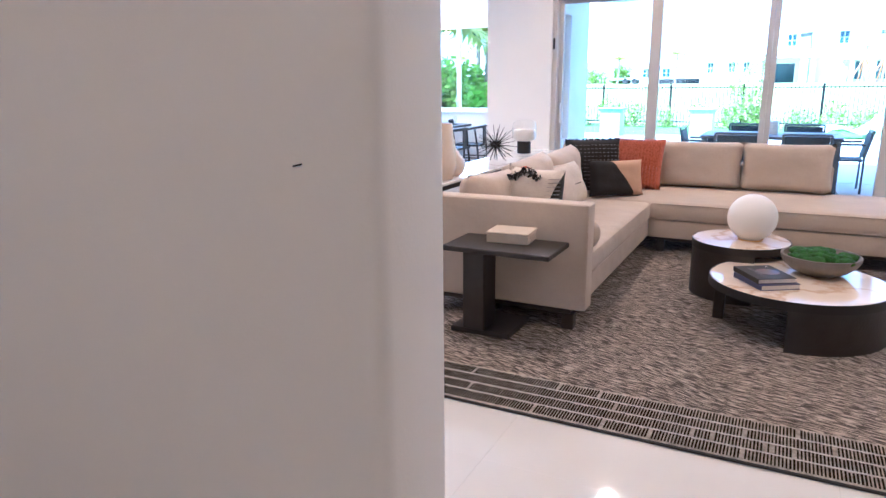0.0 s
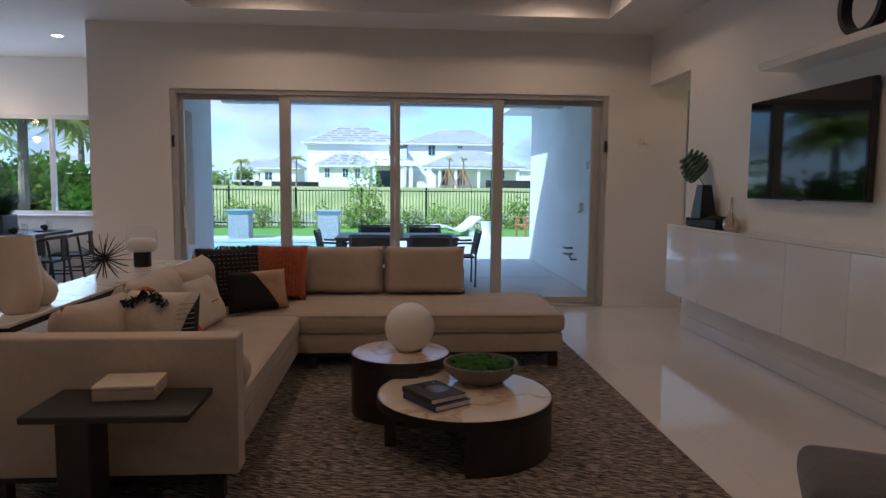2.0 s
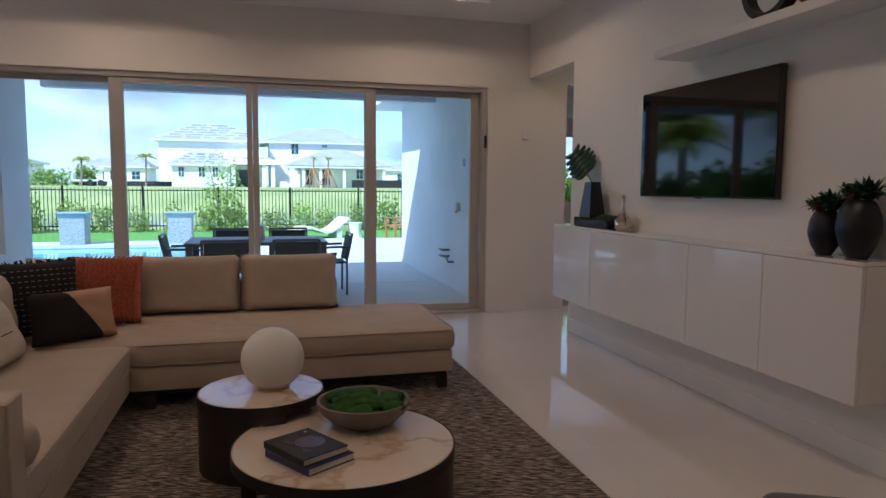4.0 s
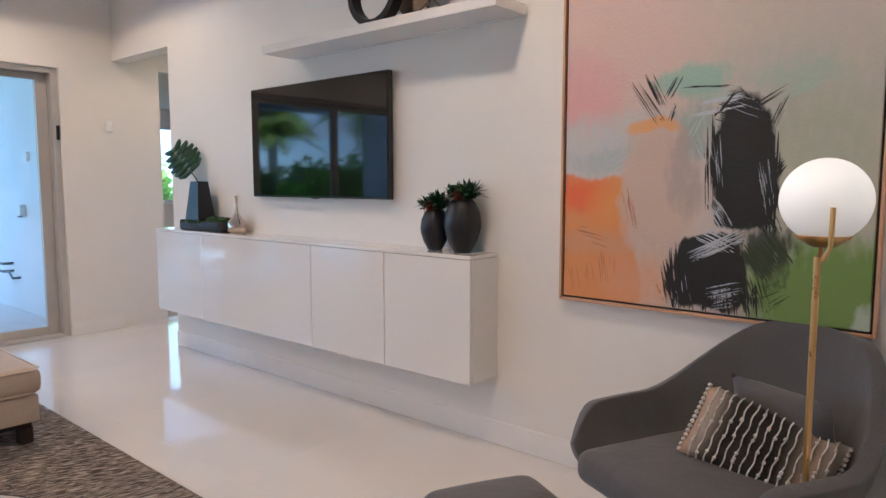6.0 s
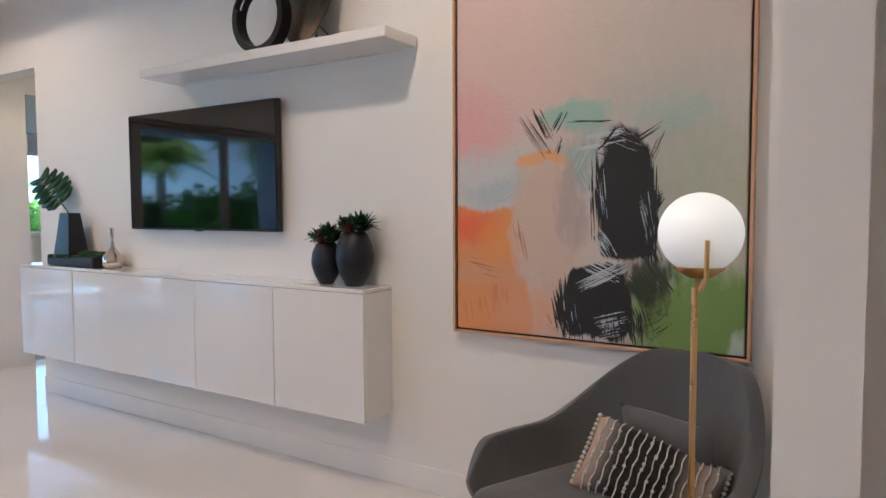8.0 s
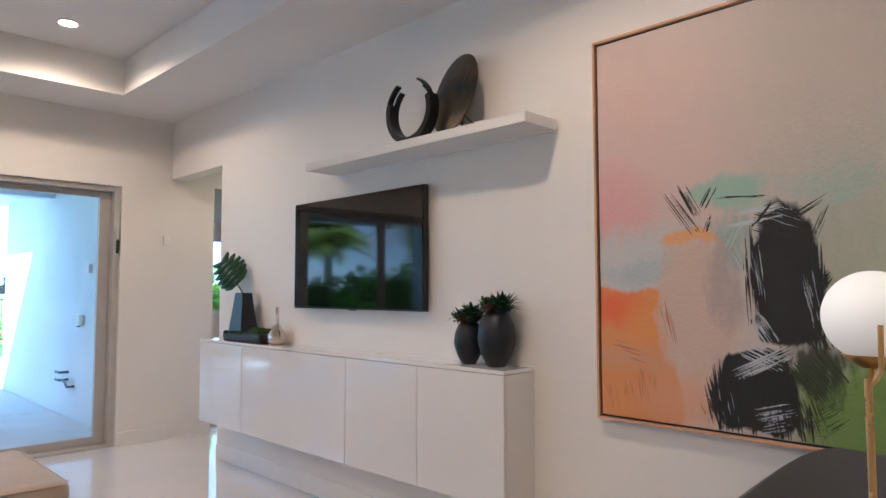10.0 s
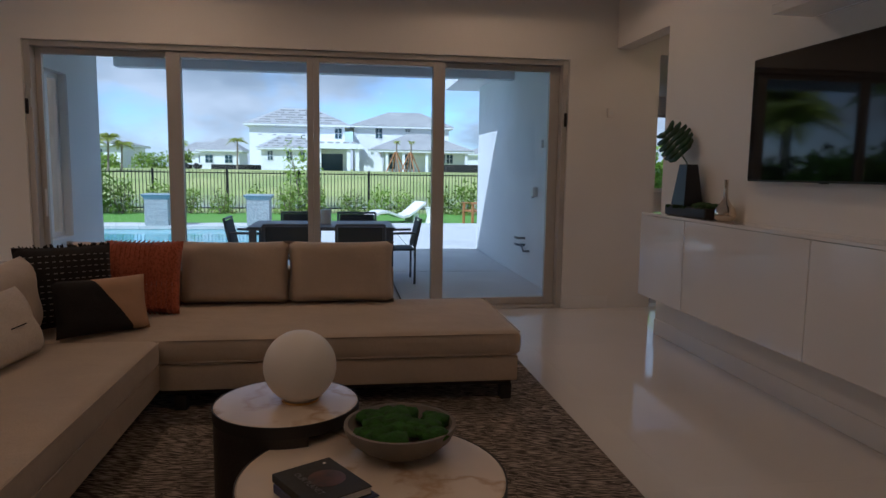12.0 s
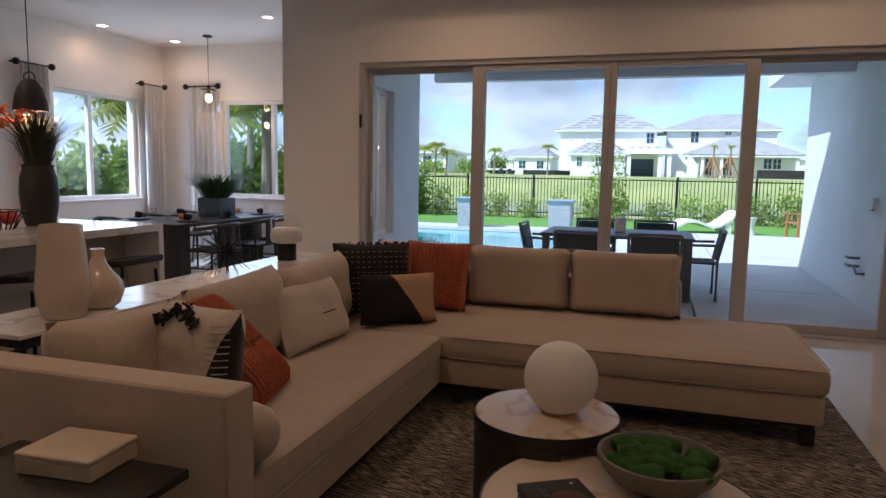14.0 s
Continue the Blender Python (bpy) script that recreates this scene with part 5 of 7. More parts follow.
sc.matrix_basis = Matrix.Translation((4.762, -5.968, 0.42)) @ Matrix.Rotation(radians(-75), 4, "Z") @ Matrix.Rotation(radians(-30), 4, "X") @ Matrix.Rotation(radians(20), 4, "Y")
tagged(sc, "black and white striped boucle cushion on the lounge chair", "cushion")
bm = bmesh.new()
rnd = random.Random(9)
for k in range(15):
    u = -0.84 + k * 0.12
    pts = [on_pillow(0.46, 0.27, 0.14, u + 0.012 * math.sin(j * 1.3 + k), j / 9, -1, 4.5) for j in range(-9, 10)]
    tube(bm, pts, 0.0028, 5)
    for j in range(3):
        ball(bm, on_pillow(0.46, 0.27, 0.14, u, rnd.uniform(-0.85, 0.85), -1, 4.5), 0.007, 1)
for e in (-1, 1):
    for k in range(15):
        ball(bm, (e * 0.228, 0, 0.01 + k * 0.018), 0.009, 1)
tagged(part("yarn", bm, WHITE_YARN, sc, smooth=60), kind="stuff")

# ---- small fixtures on the walls ----
ms = thing("wall_sensor", (5.33, -0.001, 1.947), "small white motion sensor on the wall beside the door", "sensor")
part("housing", boxes(((-0.03, -0.028, -0.045), (0.03, 0.0, 0.045)), bevel=0.008, seg=2), TRIM, ms)
part("lens", boxes(((-0.018, -0.033, -0.02), (0.018, -0.028, 0.012)), bevel=0.002), WHITE_FRAME, ms)
ou = thing("wall_outlet", (TVX - 0.001, -1.52, 1.19), "white duplex wall outlet above the cabinet", "outlet")
part("plate", boxes(((-0.006, -0.035, -0.06), (0.0, 0.035, 0.06)), bevel=0.002), TRIM, ou)
part("socket", boxes(((-0.008, -0.016, -0.045), (-0.006, 0.016, -0.008)), bevel=0.001), WHITE_FRAME, ou)
part("socket", boxes(((-0.008, -0.016, 0.008), (-0.006, 0.016, 0.045)), bevel=0.001), WHITE_FRAME, ou)
single("wall_nail", tube(bmesh.new(), [(2.075, -7.5295, 1.272), (2.093, -7.5325, 1.276)], 0.0014, 6), BLACK_METAL, "thin dark pin stuck in the white wall", "pin")

# ---- console behind the sofa ----
con = thing("console_table", (0, 0, 0), "long console table with a white marble top and black frame", "console table")
part("tabletop", boxes(((0.30, -4.46, 0.722), (0.69, -1.75, 0.742)), bevel=0.003), WHITE_MARBLE, con)
part("frame", boxes(((0.305, -4.455, 0.69), (0.685, -4.425, 0.7215)), ((0.305, -1.785, 0.69), (0.685, -1.755, 0.7215)), ((0.305, -4.425, 0.69), (0.335, -1.785, 0.7215)), ((0.655, -4.425, 0.69), (0.685, -1.785, 0.7215)), bevel=0.002), BLACK_METAL, con)
for x in (0.305, 0.655):
    for y in (-4.455, -1.785):
        part("leg", boxes(((x, y, 0.0), (x + 0.03, y + 0.03, 0.6895)), bevel=0.002), BLACK_METAL, con)
single("vase", lathe([(0, 0), (0.072, 0), (0.082, 0.01), (0.104, 0.09), (0.106, 0.115), (0.098, 0.2), (0.084, 0.33), (0.080, 0.385), (0.074, 0.385), (0.078, 0.32), (0.09, 0.12), (0, 0.03)], 44, (0.585, -4.16, 0.743)), CREAM, "tall cream glazed ceramic vase on the console table", "vase", "cream vases", smooth=60)
single("vase", lathe([(0, 0), (0.06, 0), (0.085, 0.02), (0.103, 0.07), (0.098, 0.115), (0.06, 0.16), (0.034, 0.2), (0.026, 0.235), (0.03, 0.262), (0.022, 0.262), (0.018, 0.23), (0, 0.2)], 44, (0.56, -3.95, 0.743)), CREAM, "round cream ceramic bottle vase with a narrow neck", "vase", "cream vases", smooth=60)
rnd = random.Random(12)
urch = thing("urchin_ornament", (0.47, -2.90, 0.742), "black spiky metal urchin ornament on the console table", "ornament")
part("core", ball(bmesh.new(), (0, 0, 0.135), 0.022, 2), BLACK_METAL, urch)
for k in range(54):
    z = 1 - 2 * (k + 0.5) / 54
    a = k * 2.399963
    d = Vector((math.sqrt(1 - z * z) * math.cos(a), math.sqrt(1 - z * z) * math.sin(a), z))
    part("spike", tube(bmesh.new(), [Vector((0, 0, 0.135)) + d * 0.015, Vector((0, 0, 0.135)) + d * min(0.165 + 0.025 * rnd.random(), 0.13 / max(0.01, -d.z))], 0.0045, 5, 0.002), BLACK_METAL, urch)
gl = thing("glass_lamp", (0.47, -2.2, 0.742), "glass dome table lamp on a black cylinder base", "lamp")
part("base", lathe([(0, 0), (0.062, 0), (0.065, 0.003), (0.065, 0.108), (0.06, 0.114), (0, 0.114)], 32), BLACK, gl)
CLEAR = glass("clear glass", (0.97, 0.97, 0.96))
part("dome", lathe([(0.066, 0.1145), (0.10, 0.122), (0.113, 0.15), (0.113, 0.25), (0.102, 0.292), (0.07, 0.312), (0, 0.316)], 36), CLEAR, gl, smooth=60)
part("diffuser", lathe([(0, 0.1155), (0.064, 0.116), (0.097, 0.125), (0.1095, 0.15), (0.1095, 0.20), (0.09, 0.222), (0, 0.23)], 32), SPHERE, gl, "frosted white lower glass", smooth=60)

# ---- windows of the dining corner ----
def window(name, axis, at, lo, hi, z0, z1, mull, out):
    """A white sash window with a mullion; axis is the wall's normal."""
    w = thing(name, (0, 0, 0), "white-framed two-pane window", "window", kind="structure")
    def bx(a0, a1, b0, b1, d0, d1):
        return ((d0, a0, b0), (d1, a1, b1)) if axis == "x" else ((a0, d0, b0), (a1, d1, b1))
    d0, d1 = at + out * 0.05, at + out * 0.11
    f = 0.05
    part("window_frame", boxes(bx(lo, lo + f, z0, z1, d0, d1), bx(hi - f, hi, z0, z1, d0, d1), bx(lo + f, hi - f, z0, z0 + f, d0, d1), bx(lo + f, hi - f, z1 - f, z1, d0, d1), bx(mull - 0.03, mull + 0.03, z0 + f, z1 - f, d0 - out * 0.004, d1 + out * 0.004), bevel=0.003), WHITE_FRAME, w)
    for a, b in ((lo + f, mull - 0.03), (mull + 0.03, hi - f)):
        g = part("pane", boxes(bx(a, b, z0 + f, z1 - f, at + out * 0.076, at + out * 0.082)), GLASS, w, smooth=0)
        g.visible_shadow = False
    part("window_sill", boxes(bx(lo - 0.03, hi + 0.03, z0 - 0.03, z0 - 0.001, at - out * 0.03, at - out * 0.001), bevel=0.004), TRIM, w)
window("window_1", "x", -4.2, 0.24, 1.66, 0.93, 2.33, 0.84, -1)
window("window_2", "y", 2.2, -3.20, -1.56, 0.95, 2.34, -2.37, 1)
window("window_3", "x", -0.4, 0.86, 1.48, 0.6, 2.33, 1.17, 1)
window("window_5", "y", 4.86, 7.3, 9.0, 1.06, 2.4, 8.0, 1)
window("window_4", "x", TVX + 2.2, -1.6, -0.55, 0.9, 2.4, -1.1, 1)

SHEER = material("white sheer linen", (0.78, 0.78, 0.78), 0.85, vary=0.06, scale=5, bump=0.3, fine=300)
sn, sl, sb = nodes_of(SHEER)
sb.inputs["Transmission Weight"].default_value = 0.0
tl = sn.new("ShaderNodeBsdfTranslucent")
tl.inputs["Color"].default_value = (0.8, 0.8, 0.8, 1)
mxs = sn.new("ShaderNodeMixShader")
mxs.inputs["Fac"].default_value = 0.45
sl.new(sb.outputs["BSDF"], mxs.inputs[1])
sl.new(tl.outputs["BSDF"], mxs.inputs[2])
sl.new(mxs.outputs["Shader"], sn["Material Output"].inputs["Surface"])
def curtain(axis, at, lo, hi, label):
    c = thing("curtain", (0, 0, 0), label, "curtain", "sheer curtains")
    bm = bmesh.new()
    n = 48
    cols = []
    for k in range(n + 1):
        u = lo + (hi - lo) * k / n
        d = at + 0.03 * math.sin(k * 2 * math.pi / 9.6)
        cols.append([bm.verts.new((d, u, z) if axis == "x" else (u, d, z)) for z in (0.015, 0.9, 1.7, 2.53)])
    for p, q in zip(cols, cols[1:]):
        for k in range(3):
            bm.faces.new((p[k], q[k], q[k + 1], p[k + 1]))
    cl = part("cloth", bm, SHEER, c, smooth=80)
    so = cl.modifiers.new("thick", "SOLIDIFY")
    so.thickness = 0.003
    ends = ((at, lo - 0.05, 2.54), (at, hi + 0.05, 2.54)) if axis == "x" else ((lo - 0.05, at, 2.54), (hi + 0.05, at, 2.54))
    part("rod", tube(bmesh.new(), ends, 0.011, 10), BLACK_METAL, c)
    for e in ends:
        part("finial", ball(bmesh.new(), e, 0.042, 2), BLACK_METAL, c)
    s = -0.09 if axis == "x" else 0.09
    mid = Vector(ends[0])
    wallp = mid + (Vector((s, 0, 0)) if axis == "x" else Vector((0, s, 0)))
    part("bracket", tube(bmesh.new(), [mid, wallp], 0.012, 8), BLACK_METAL, c)
curtain("x", -4.1, -0.28, 0.10, "gathered white sheer curtain on a short black rod")
curtain("x", -4.1, 1.68, 2.05, "narrow white sheer curtain on a short black rod")
curtain("y", 2.1, -3.68, -3.23, "gathered white sheer curtain on a short black rod")

# ---- island and stools ----
isl = thing("kitchen_island", (0, 0, 0), "white stone kitchen island with waterfall end and overhang", "kitchen island")
part("worktop", boxes(((-1.95, -5.3, 0.87), (-0.80, -1.92, 0.925)), bevel=0.003), WHITE_MARBLE, isl)
part("waterfall_end", boxes(((-1.95, -1.975, 0.0), (-0.80, -1.92, 0.8695)), bevel=0.003), WHITE_MARBLE, isl)
part("base", boxes(((-1.93, -5.25, 0.0), (-1.16, -1.976, 0.8695)), bevel=0.003), material("greige cabinet paint", (0.42, 0.39, 0.35), 0.4, vary=0.04, bump=0.03), isl)
def stool(x, y):
    s = thing("bar_stool", (x, y, 0), "black bar stool with a shaped seat, tucked under the island", "bar stool", "stools at the island")
    bm = soft_box((-0.19, -0.21, 0.62), (0.19, 0.21, 0.665), 0.018, 3)
    for v in bm.verts:
        v.co.z += 0.12 * (v.co.y / 0.21) ** 2 * 0.25 + (0.04 if v.co.x > 0.1 else 0)
    part("seat", bm, BLACK, s)
    for a, b in ((0.15, 0.16), (0.15, -0.16), (-0.15, 0.16), (-0.15, -0.16)):
        part("leg", tube(bmesh.new(), [(a, b, 0.63), (a * 1.25, b * 1.25, 0.0)], 0.012, 8), BLACK_METAL, s)
    part("foot_rail", tubes([(0.18, -0.19, 0.2), (0.18, 0.19, 0.2), (-0.18, 0.19, 0.2), (-0.18, -0.19, 0.2), (0.18, -0.19, 0.2)], radius=0.009), BLACK_METAL, s)
    return s
st0 = stool(-0.72, -2.45)
for y in (-3.15, -3.85, -4.55):
    copy_thing(st0, pose(-0.72, y, 0))

GRASS_MAT = material("dry dark grass", (0.03, 0.035, 0.015), 0.7, vary=0.4, scale=20, bump=0.1, rand=0.4)
def grass(bm, c, n, r, h, spread, rnd):
    for k in range(n):
        a, d = rnd.random() * 6.28, r * math.sqrt(rnd.random())
        p0 = Vector(c) + Vector((d * math.cos(a), d * math.sin(a), 0))
        out_ = Vector((math.cos(a), math.sin(a), 0)) * spread * rnd.uniform(0.3, 1.1)
        hh = h * rnd.uniform(0.6, 1.05)
        side = Vector((-math.sin(a), math.cos(a), 0)) * 0.004
        p1, p2 = p0 + out_ * 0.35 + Vector((0, 0, hh * 0.65)), p0 + out_ + Vector((0, 0, hh))
        vs = [bm.verts.new(q) for q in (p0 - side, p0 + side, p1 + side, p1 - side, p2)]
        bm.faces.new(vs[:4])
        bm.faces.new((vs[3], vs[2], vs[4]))
iv = thing("island_vase", (-1.42, -2.48, 0.926), "large ribbed black vase filled with dark grass and orange flowers", "vase")
part("vase", lathe([(0, 0), (0.09, 0), (0.10, 0.015), (0.122, 0.12), (0.13, 0.24), (0.122, 0.35), (0.10, 0.42), (0.108, 0.44), (0.10, 0.445), (0.088, 0.42), (0, 0.38)], 44), BLACK, iv, smooth=60)
bm = bmesh.new()
grass(bm, (0, 0, 0.40), 460, 0.07, 0.44, 0.26, rnd)
tagged(part("grass", bm, GRASS_MAT, iv, smooth=0), kind="stuff")
ORANGE = material("orange petals", (0.62, 0.17, 0.02), 0.6, vary=0.4, scale=30, bump=0.3, rand=0.3)
bm = bmesh.new()
for k in range(60):
    ball(bm, (rnd.uniform(-0.28, -0.02), rnd.uniform(-0.3, 0.05), rnd.uniform(0.70, 0.86)), rnd.uniform(0.012, 0.028), 1, 0.7, 0.4)
tagged(part("flowers", bm, ORANGE, iv, "orange flower heads"), kind="stuff")
fb = thing("fruit_basket", (-1.32, -2.88, 0.926), "black wire basket holding red fruit on the island", "basket")
part("basket", tubes(*[[(0.08 * math.cos(a), 0.08 * math.sin(a), 0.005), (0.15 * math.cos(a), 0.15 * math.sin(a), 0.13)] for a in [k * math.pi / 9 for k in range(18)]], [(0.15 * math.cos(k * math.pi / 12), 0.15 * math.sin(k * math.pi / 12), 0.13) for k in range(25)], radius=0.004, seg=5), BLACK_METAL, fb)
RED = material("red fruit skin", (0.5, 0.05, 0.02), 0.3, vary=0.3, bump=0.05)
for a in range(5):
    part("fruit", ball(bmesh.new(), (0.065 * math.cos(a * 1.256), 0.065 * math.sin(a * 1.256), 0.085), 0.048, 2), RED, fb)

def cord(x, y, z, parent):
    part("cord", tube(bmesh.new(), [(0, 0, 0), (0, 0, SOF - z - 0.02)], 0.004, 6), BLACK, parent)
    part("canopy", lathe([(0, SOF - z - 0.001), (0.06, SOF - z - 0.001), (0.06, SOF - z - 0.02), (0, SOF - z - 0.025)], 24), BLACK_METAL, parent)
for y in (-2.4, -3.9):
    pd = thing("pendant_lamp", (-1.55, y, 2.0), "black dome pendant lamp hanging over the island, lit", "pendant lamp", "island pendants")
    cord(-1.55, y, 2.0, pd)
    part("shade", lathe([(0.015, 0.0), (0.05, -0.015), (0.085, -0.07), (0.108, -0.15), (0.118, -0.235), (0.114, -0.235), (0.103, -0.15), (0.08, -0.075), (0.045, -0.024), (0.0, -0.012)], 40), BLACK, pd, smooth=60)
    part("handle", tubes([(0.055, 0, -0.022), (0.048, 0, 0.03), (0, 0, 0.055), (-0.048, 0, 0.03), (-0.055, 0, -0.022)], radius=0.005), BLACK_METAL, pd)
    part("bulb", ball(bmesh.new(), (0, 0, -0.16), 0.03, 2), BULB, pd)
    lamp("pendant_lamp_light", "POINT", (-1.55, y, 1.77), 6, WARM, 0.04)
gp = thing("glass_pendant", (-2.94, 1.57, 2.46), "clear glass cylinder pendant lamp over the dining table, lit", "pendant lamp")
cord(-2.94, 1.57, 2.46, gp)
part("socket", lathe([(0, 0.02), (0.02, 0.02), (0.022, -0.03), (0.10, -0.035), (0.10, -0.045), (0.02, -0.05), (0.02, -0.10), (0, -0.10)], 24), BLACK_METAL, gp)
part("shade", lathe([(0.10, -0.046), (0.135, -0.07), (0.14, -0.10), (0.14, -0.34), (0.137, -0.34), (0.137, -0.10), (0.132, -0.075), (0.098, -0.046)], 36), CLEAR, gp)
part("bulb", ball(bmesh.new(), (0, 0, -0.15), 0.045, 2, 1.3), BULB, gp)
lamp("glass_pendant_light", "POINT", (-2.94, 1.57, 2.05), 5, WARM, 0.05)

# ---- dining table and chairs ----
dt = thing("dining_table", (-2.55, 0.9, 0), "long black dining table laid for a meal", "dining table")
part("tabletop", boxes(((-0.52, -1.15, 0.71), (0.52, 1.15, 0.75)), bevel=0.004), BLACK_WOOD, dt)
for y in (-0.75, 0.75):
    part("pedestal", boxes(((-0.28, y - 0.12, 0.0), (0.28, y + 0.12, 0.7095)), bevel=0.006), BLACK_WOOD, dt)
def wishbone():
    c = thing("dining_chair", (0, 0, 0), "black wooden dining chair with curved back rail", "dining chair", "chairs round the dining table")
    part("seat", soft_box((-0.22, -0.23, 0.43), (0.22, 0.23, 0.465), 0.015, 2), BLACK, c)
    for x, y in ((0.19, 0.2), (0.19, -0.2)):
        part("leg", tube(bmesh.new(), [(x, y, 0.44), (x + 0.02, y * 1.08, 0.0)], 0.017, 8, 0.012), BLACK_WOOD, c)
    for y in (0.2, -0.2):
        part("back_leg", tube(bmesh.new(), [(-0.24, y * 1.05, 0.0), (-0.19, y, 0.44), (-0.16, y * 1.12, 0.70)], 0.016, 8), BLACK_WOOD, c)
    part("back_rail", tube(bmesh.new(), [(0.08, 0.26, 0.69), (-0.08, 0.25, 0.71), (-0.2, 0.18, 0.735), (-0.25, 0, 0.75), (-0.2, -0.18, 0.735), (-0.08, -0.25, 0.71), (0.08, -0.26, 0.69)], 0.02, 8), BLACK_WOOD, c)
    part("splat", boxes(((-0.245, -0.05, 0.46), (-0.225, 0.05, 0.74)), bevel=0.004), BLACK_WOOD, c)
    for y in (0.2, -0.2):
        part("stretcher", tubes([(0.2, y, 0.25), (-0.21, y, 0.25)], radius=0.010), BLACK_WOOD, c)
    return c
w0 = wishbone()
w0.matrix_basis = pose(-1.85, 0.15, 0, 0, 0, 180)
for x, y, a in ((-1.85, 0.9, 178), (-1.85, 1.62, 183), (-3.25, 0.15, 0), (-3.25, 0.9, 3), (-3.25, 1.62, -2), (-2.55, -0.55, 92)):
    copy_thing(w0, pose(x, y, 0, 0, 0, a))
def setting(x, y, a):
    s = thing("place_setting", (x, y, 0.7505), "black plate with a folded dark napkin on the table", "plate", "place settings", turn=a)
    part("plate", lathe([(0, 0), (0.09, 0), (0.14, 0.015), (0.138, 0.018), (0.09, 0.006), (0, 0.005)], 28), BLACK, s)
    bm = bmesh.new()
    r2 = random.Random(int(x * 100 + y * 10))
    for k in range(7):
        ball(bm, (r2.uniform(-0.03, 0.03), r2.uniform(-0.03, 0.03), 0.035 + 0.03 * r2.random()), 0.03, 1, 1.2, 0.6)
    part("napkin", bm, INK, s)
for y in (0.15, 0.9, 1.62):
    setting(-2.2, y, 0)
    setting(-2.9, y, 180)
GLASSWARE = lathe([(0, 0), (0.03, 0), (0.033, 0.004), (0.036, 0.13), (0.034, 0.13), (0.031, 0.01), (0, 0.008)], 20)
gm = solid("drinking_glass", GLASSWARE, CLEAR)
for x, y in ((-2.2, 0.4), (-2.2, 1.15), (-2.9, 0.4), (-2.9, 1.15), (-2.42, 0.1), (-2.25, 1.85)):
    g = tagged(new("drinking_glass", gm), "clear straight drinking glass on the dining table", "glass", "drinking glasses")
    g.location = (x, y, 0.7505)
for x, y in ((-2.45, 0.35), (-2.6, 1.7)):
    single("fruit", ball(bmesh.new(), (x, y, 0.79), 0.038, 2), ORANGE, "small orange fruit on the dining table", "fruit")
pp = thing("potted_plant", (-2.52, 1.12, 0.7505), "grey pot with a spreading green grassy plant on the table", "plant")
part("pot", boxes(((-0.17, -0.17, 0.0), (0.17, 0.17, 0.24)), bevel=0.02, seg=3), material("slate pot", (0.07, 0.09, 0.11), 0.6, vary=0.2, bump=0.2), pp)
bm = bmesh.new()
grass(bm, (0, 0, 0.22), 700, 0.15, 0.34, 0.42, rnd)
tagged(part("leaves", bm, LEAF, pp, smooth=0), kind="stuff")

# ---- outside ----
LAWN = material("lawn", (0.11, 0.25, 0.035), 0.95, vary=0.35, scale=0.8, bump=0.8, fine=90, colour2=(0.15, 0.30, 0.05))
FIELD = material("dry field", (0.36, 0.37, 0.14), 0.95, vary=0.4, scale=0.15, bump=0.5, fine=30, colour2=(0.24, 0.30, 0.09))
CONCRETE = material("grey pavers", (0.58, 0.59, 0.60), 0.85, vary=0.12, scale=2.5, bump=0.4, fine=120, rand=0.04)
JOINT = material("pale joint", (0.55, 0.55, 0.54), 0.9, vary=0.1, bump=0.2)
WATER = material("pool water", (0.14, 0.45, 0.52), 0.04, vary=0.25, scale=3, bump=0.25, fine=5)
MOSAIC = material("pebble mosaic", (0.42, 0.44, 0.45), 0.6, vary=0.6, scale=38, bump=0.6, fine=60)
ROOF = material("grey roof tile", (0.36, 0.36, 0.355), 0.8, vary=0.25, scale=1.2, bump=0.4, fine=12)
PALE_ROOF = material("roof underlay", (0.40, 0.40, 0.405), 0.8, vary=0.15, scale=0.8, bump=0.2)
SHADE_GLASS = material("far window glass", (0.03, 0.07, 0.09), 0.08, vary=0.2, bump=0)
HEDGE = leafy("hedge leaf", (0.32, 0.44, 0.08), 0.5)
PALM = leafy("palm leaf", (0.38, 0.42, 0.09), 0.45)
TRUNK = material("palm trunk", (0.26, 0.22, 0.17), 0.9, vary=0.3, scale=8, bump=0.6)
WOOD = material("teak", (0.42, 0.19, 0.07), 0.6, vary=0.25, scale=9, bump=0.2)

single("ground", boxes(((-900, 11.4, -0.5), (900, 16.9, -0.13)), ((-900, -60, -0.5), (-9.0, 11.4, -0.13)), ((12.0, -60, -0.5), (900, 11.4, -0.13)), ((-9.0, -60, -0.5), (12.0, -11.2, -0.13)), ((-9.0, -11.2, -0.5), (-4.4, 11.4, -0.13)), ((8.2, -11.2, -0.5), (12.0, 4.9, -0.13))), LAWN, kind="structure", smooth=0)
def land(name, rows, mat):
    """A sheet of ground across the whole width, through (y, z) rows."""
    bm = bmesh.new()
    cols = [[bm.verts.new((x, y, z)) for x in (-900, 900)] for y, z in rows]
    for p, q in zip(cols, cols[1:]):
        bm.faces.new((p[0], p[1], q[1], q[0]))
    return single(name, bm, mat, kind="structure", smooth=80)
G = 1.25                                                       # the houses stand higher than the patio
POND = material("pond water", (0.10, 0.14, 0.16), 0.08, vary=0.2, scale=0.4, bump=0.15, fine=1.5)
land("ground_field", [(16.9, -0.14), (20, -0.16), (26, -0.75), (27.5, -1.0), (46.5, -1.0), (48, -0.5), (60, 0.75), (71, 1.2), (78, G), (300, G), (1400, G + 2)], FIELD)
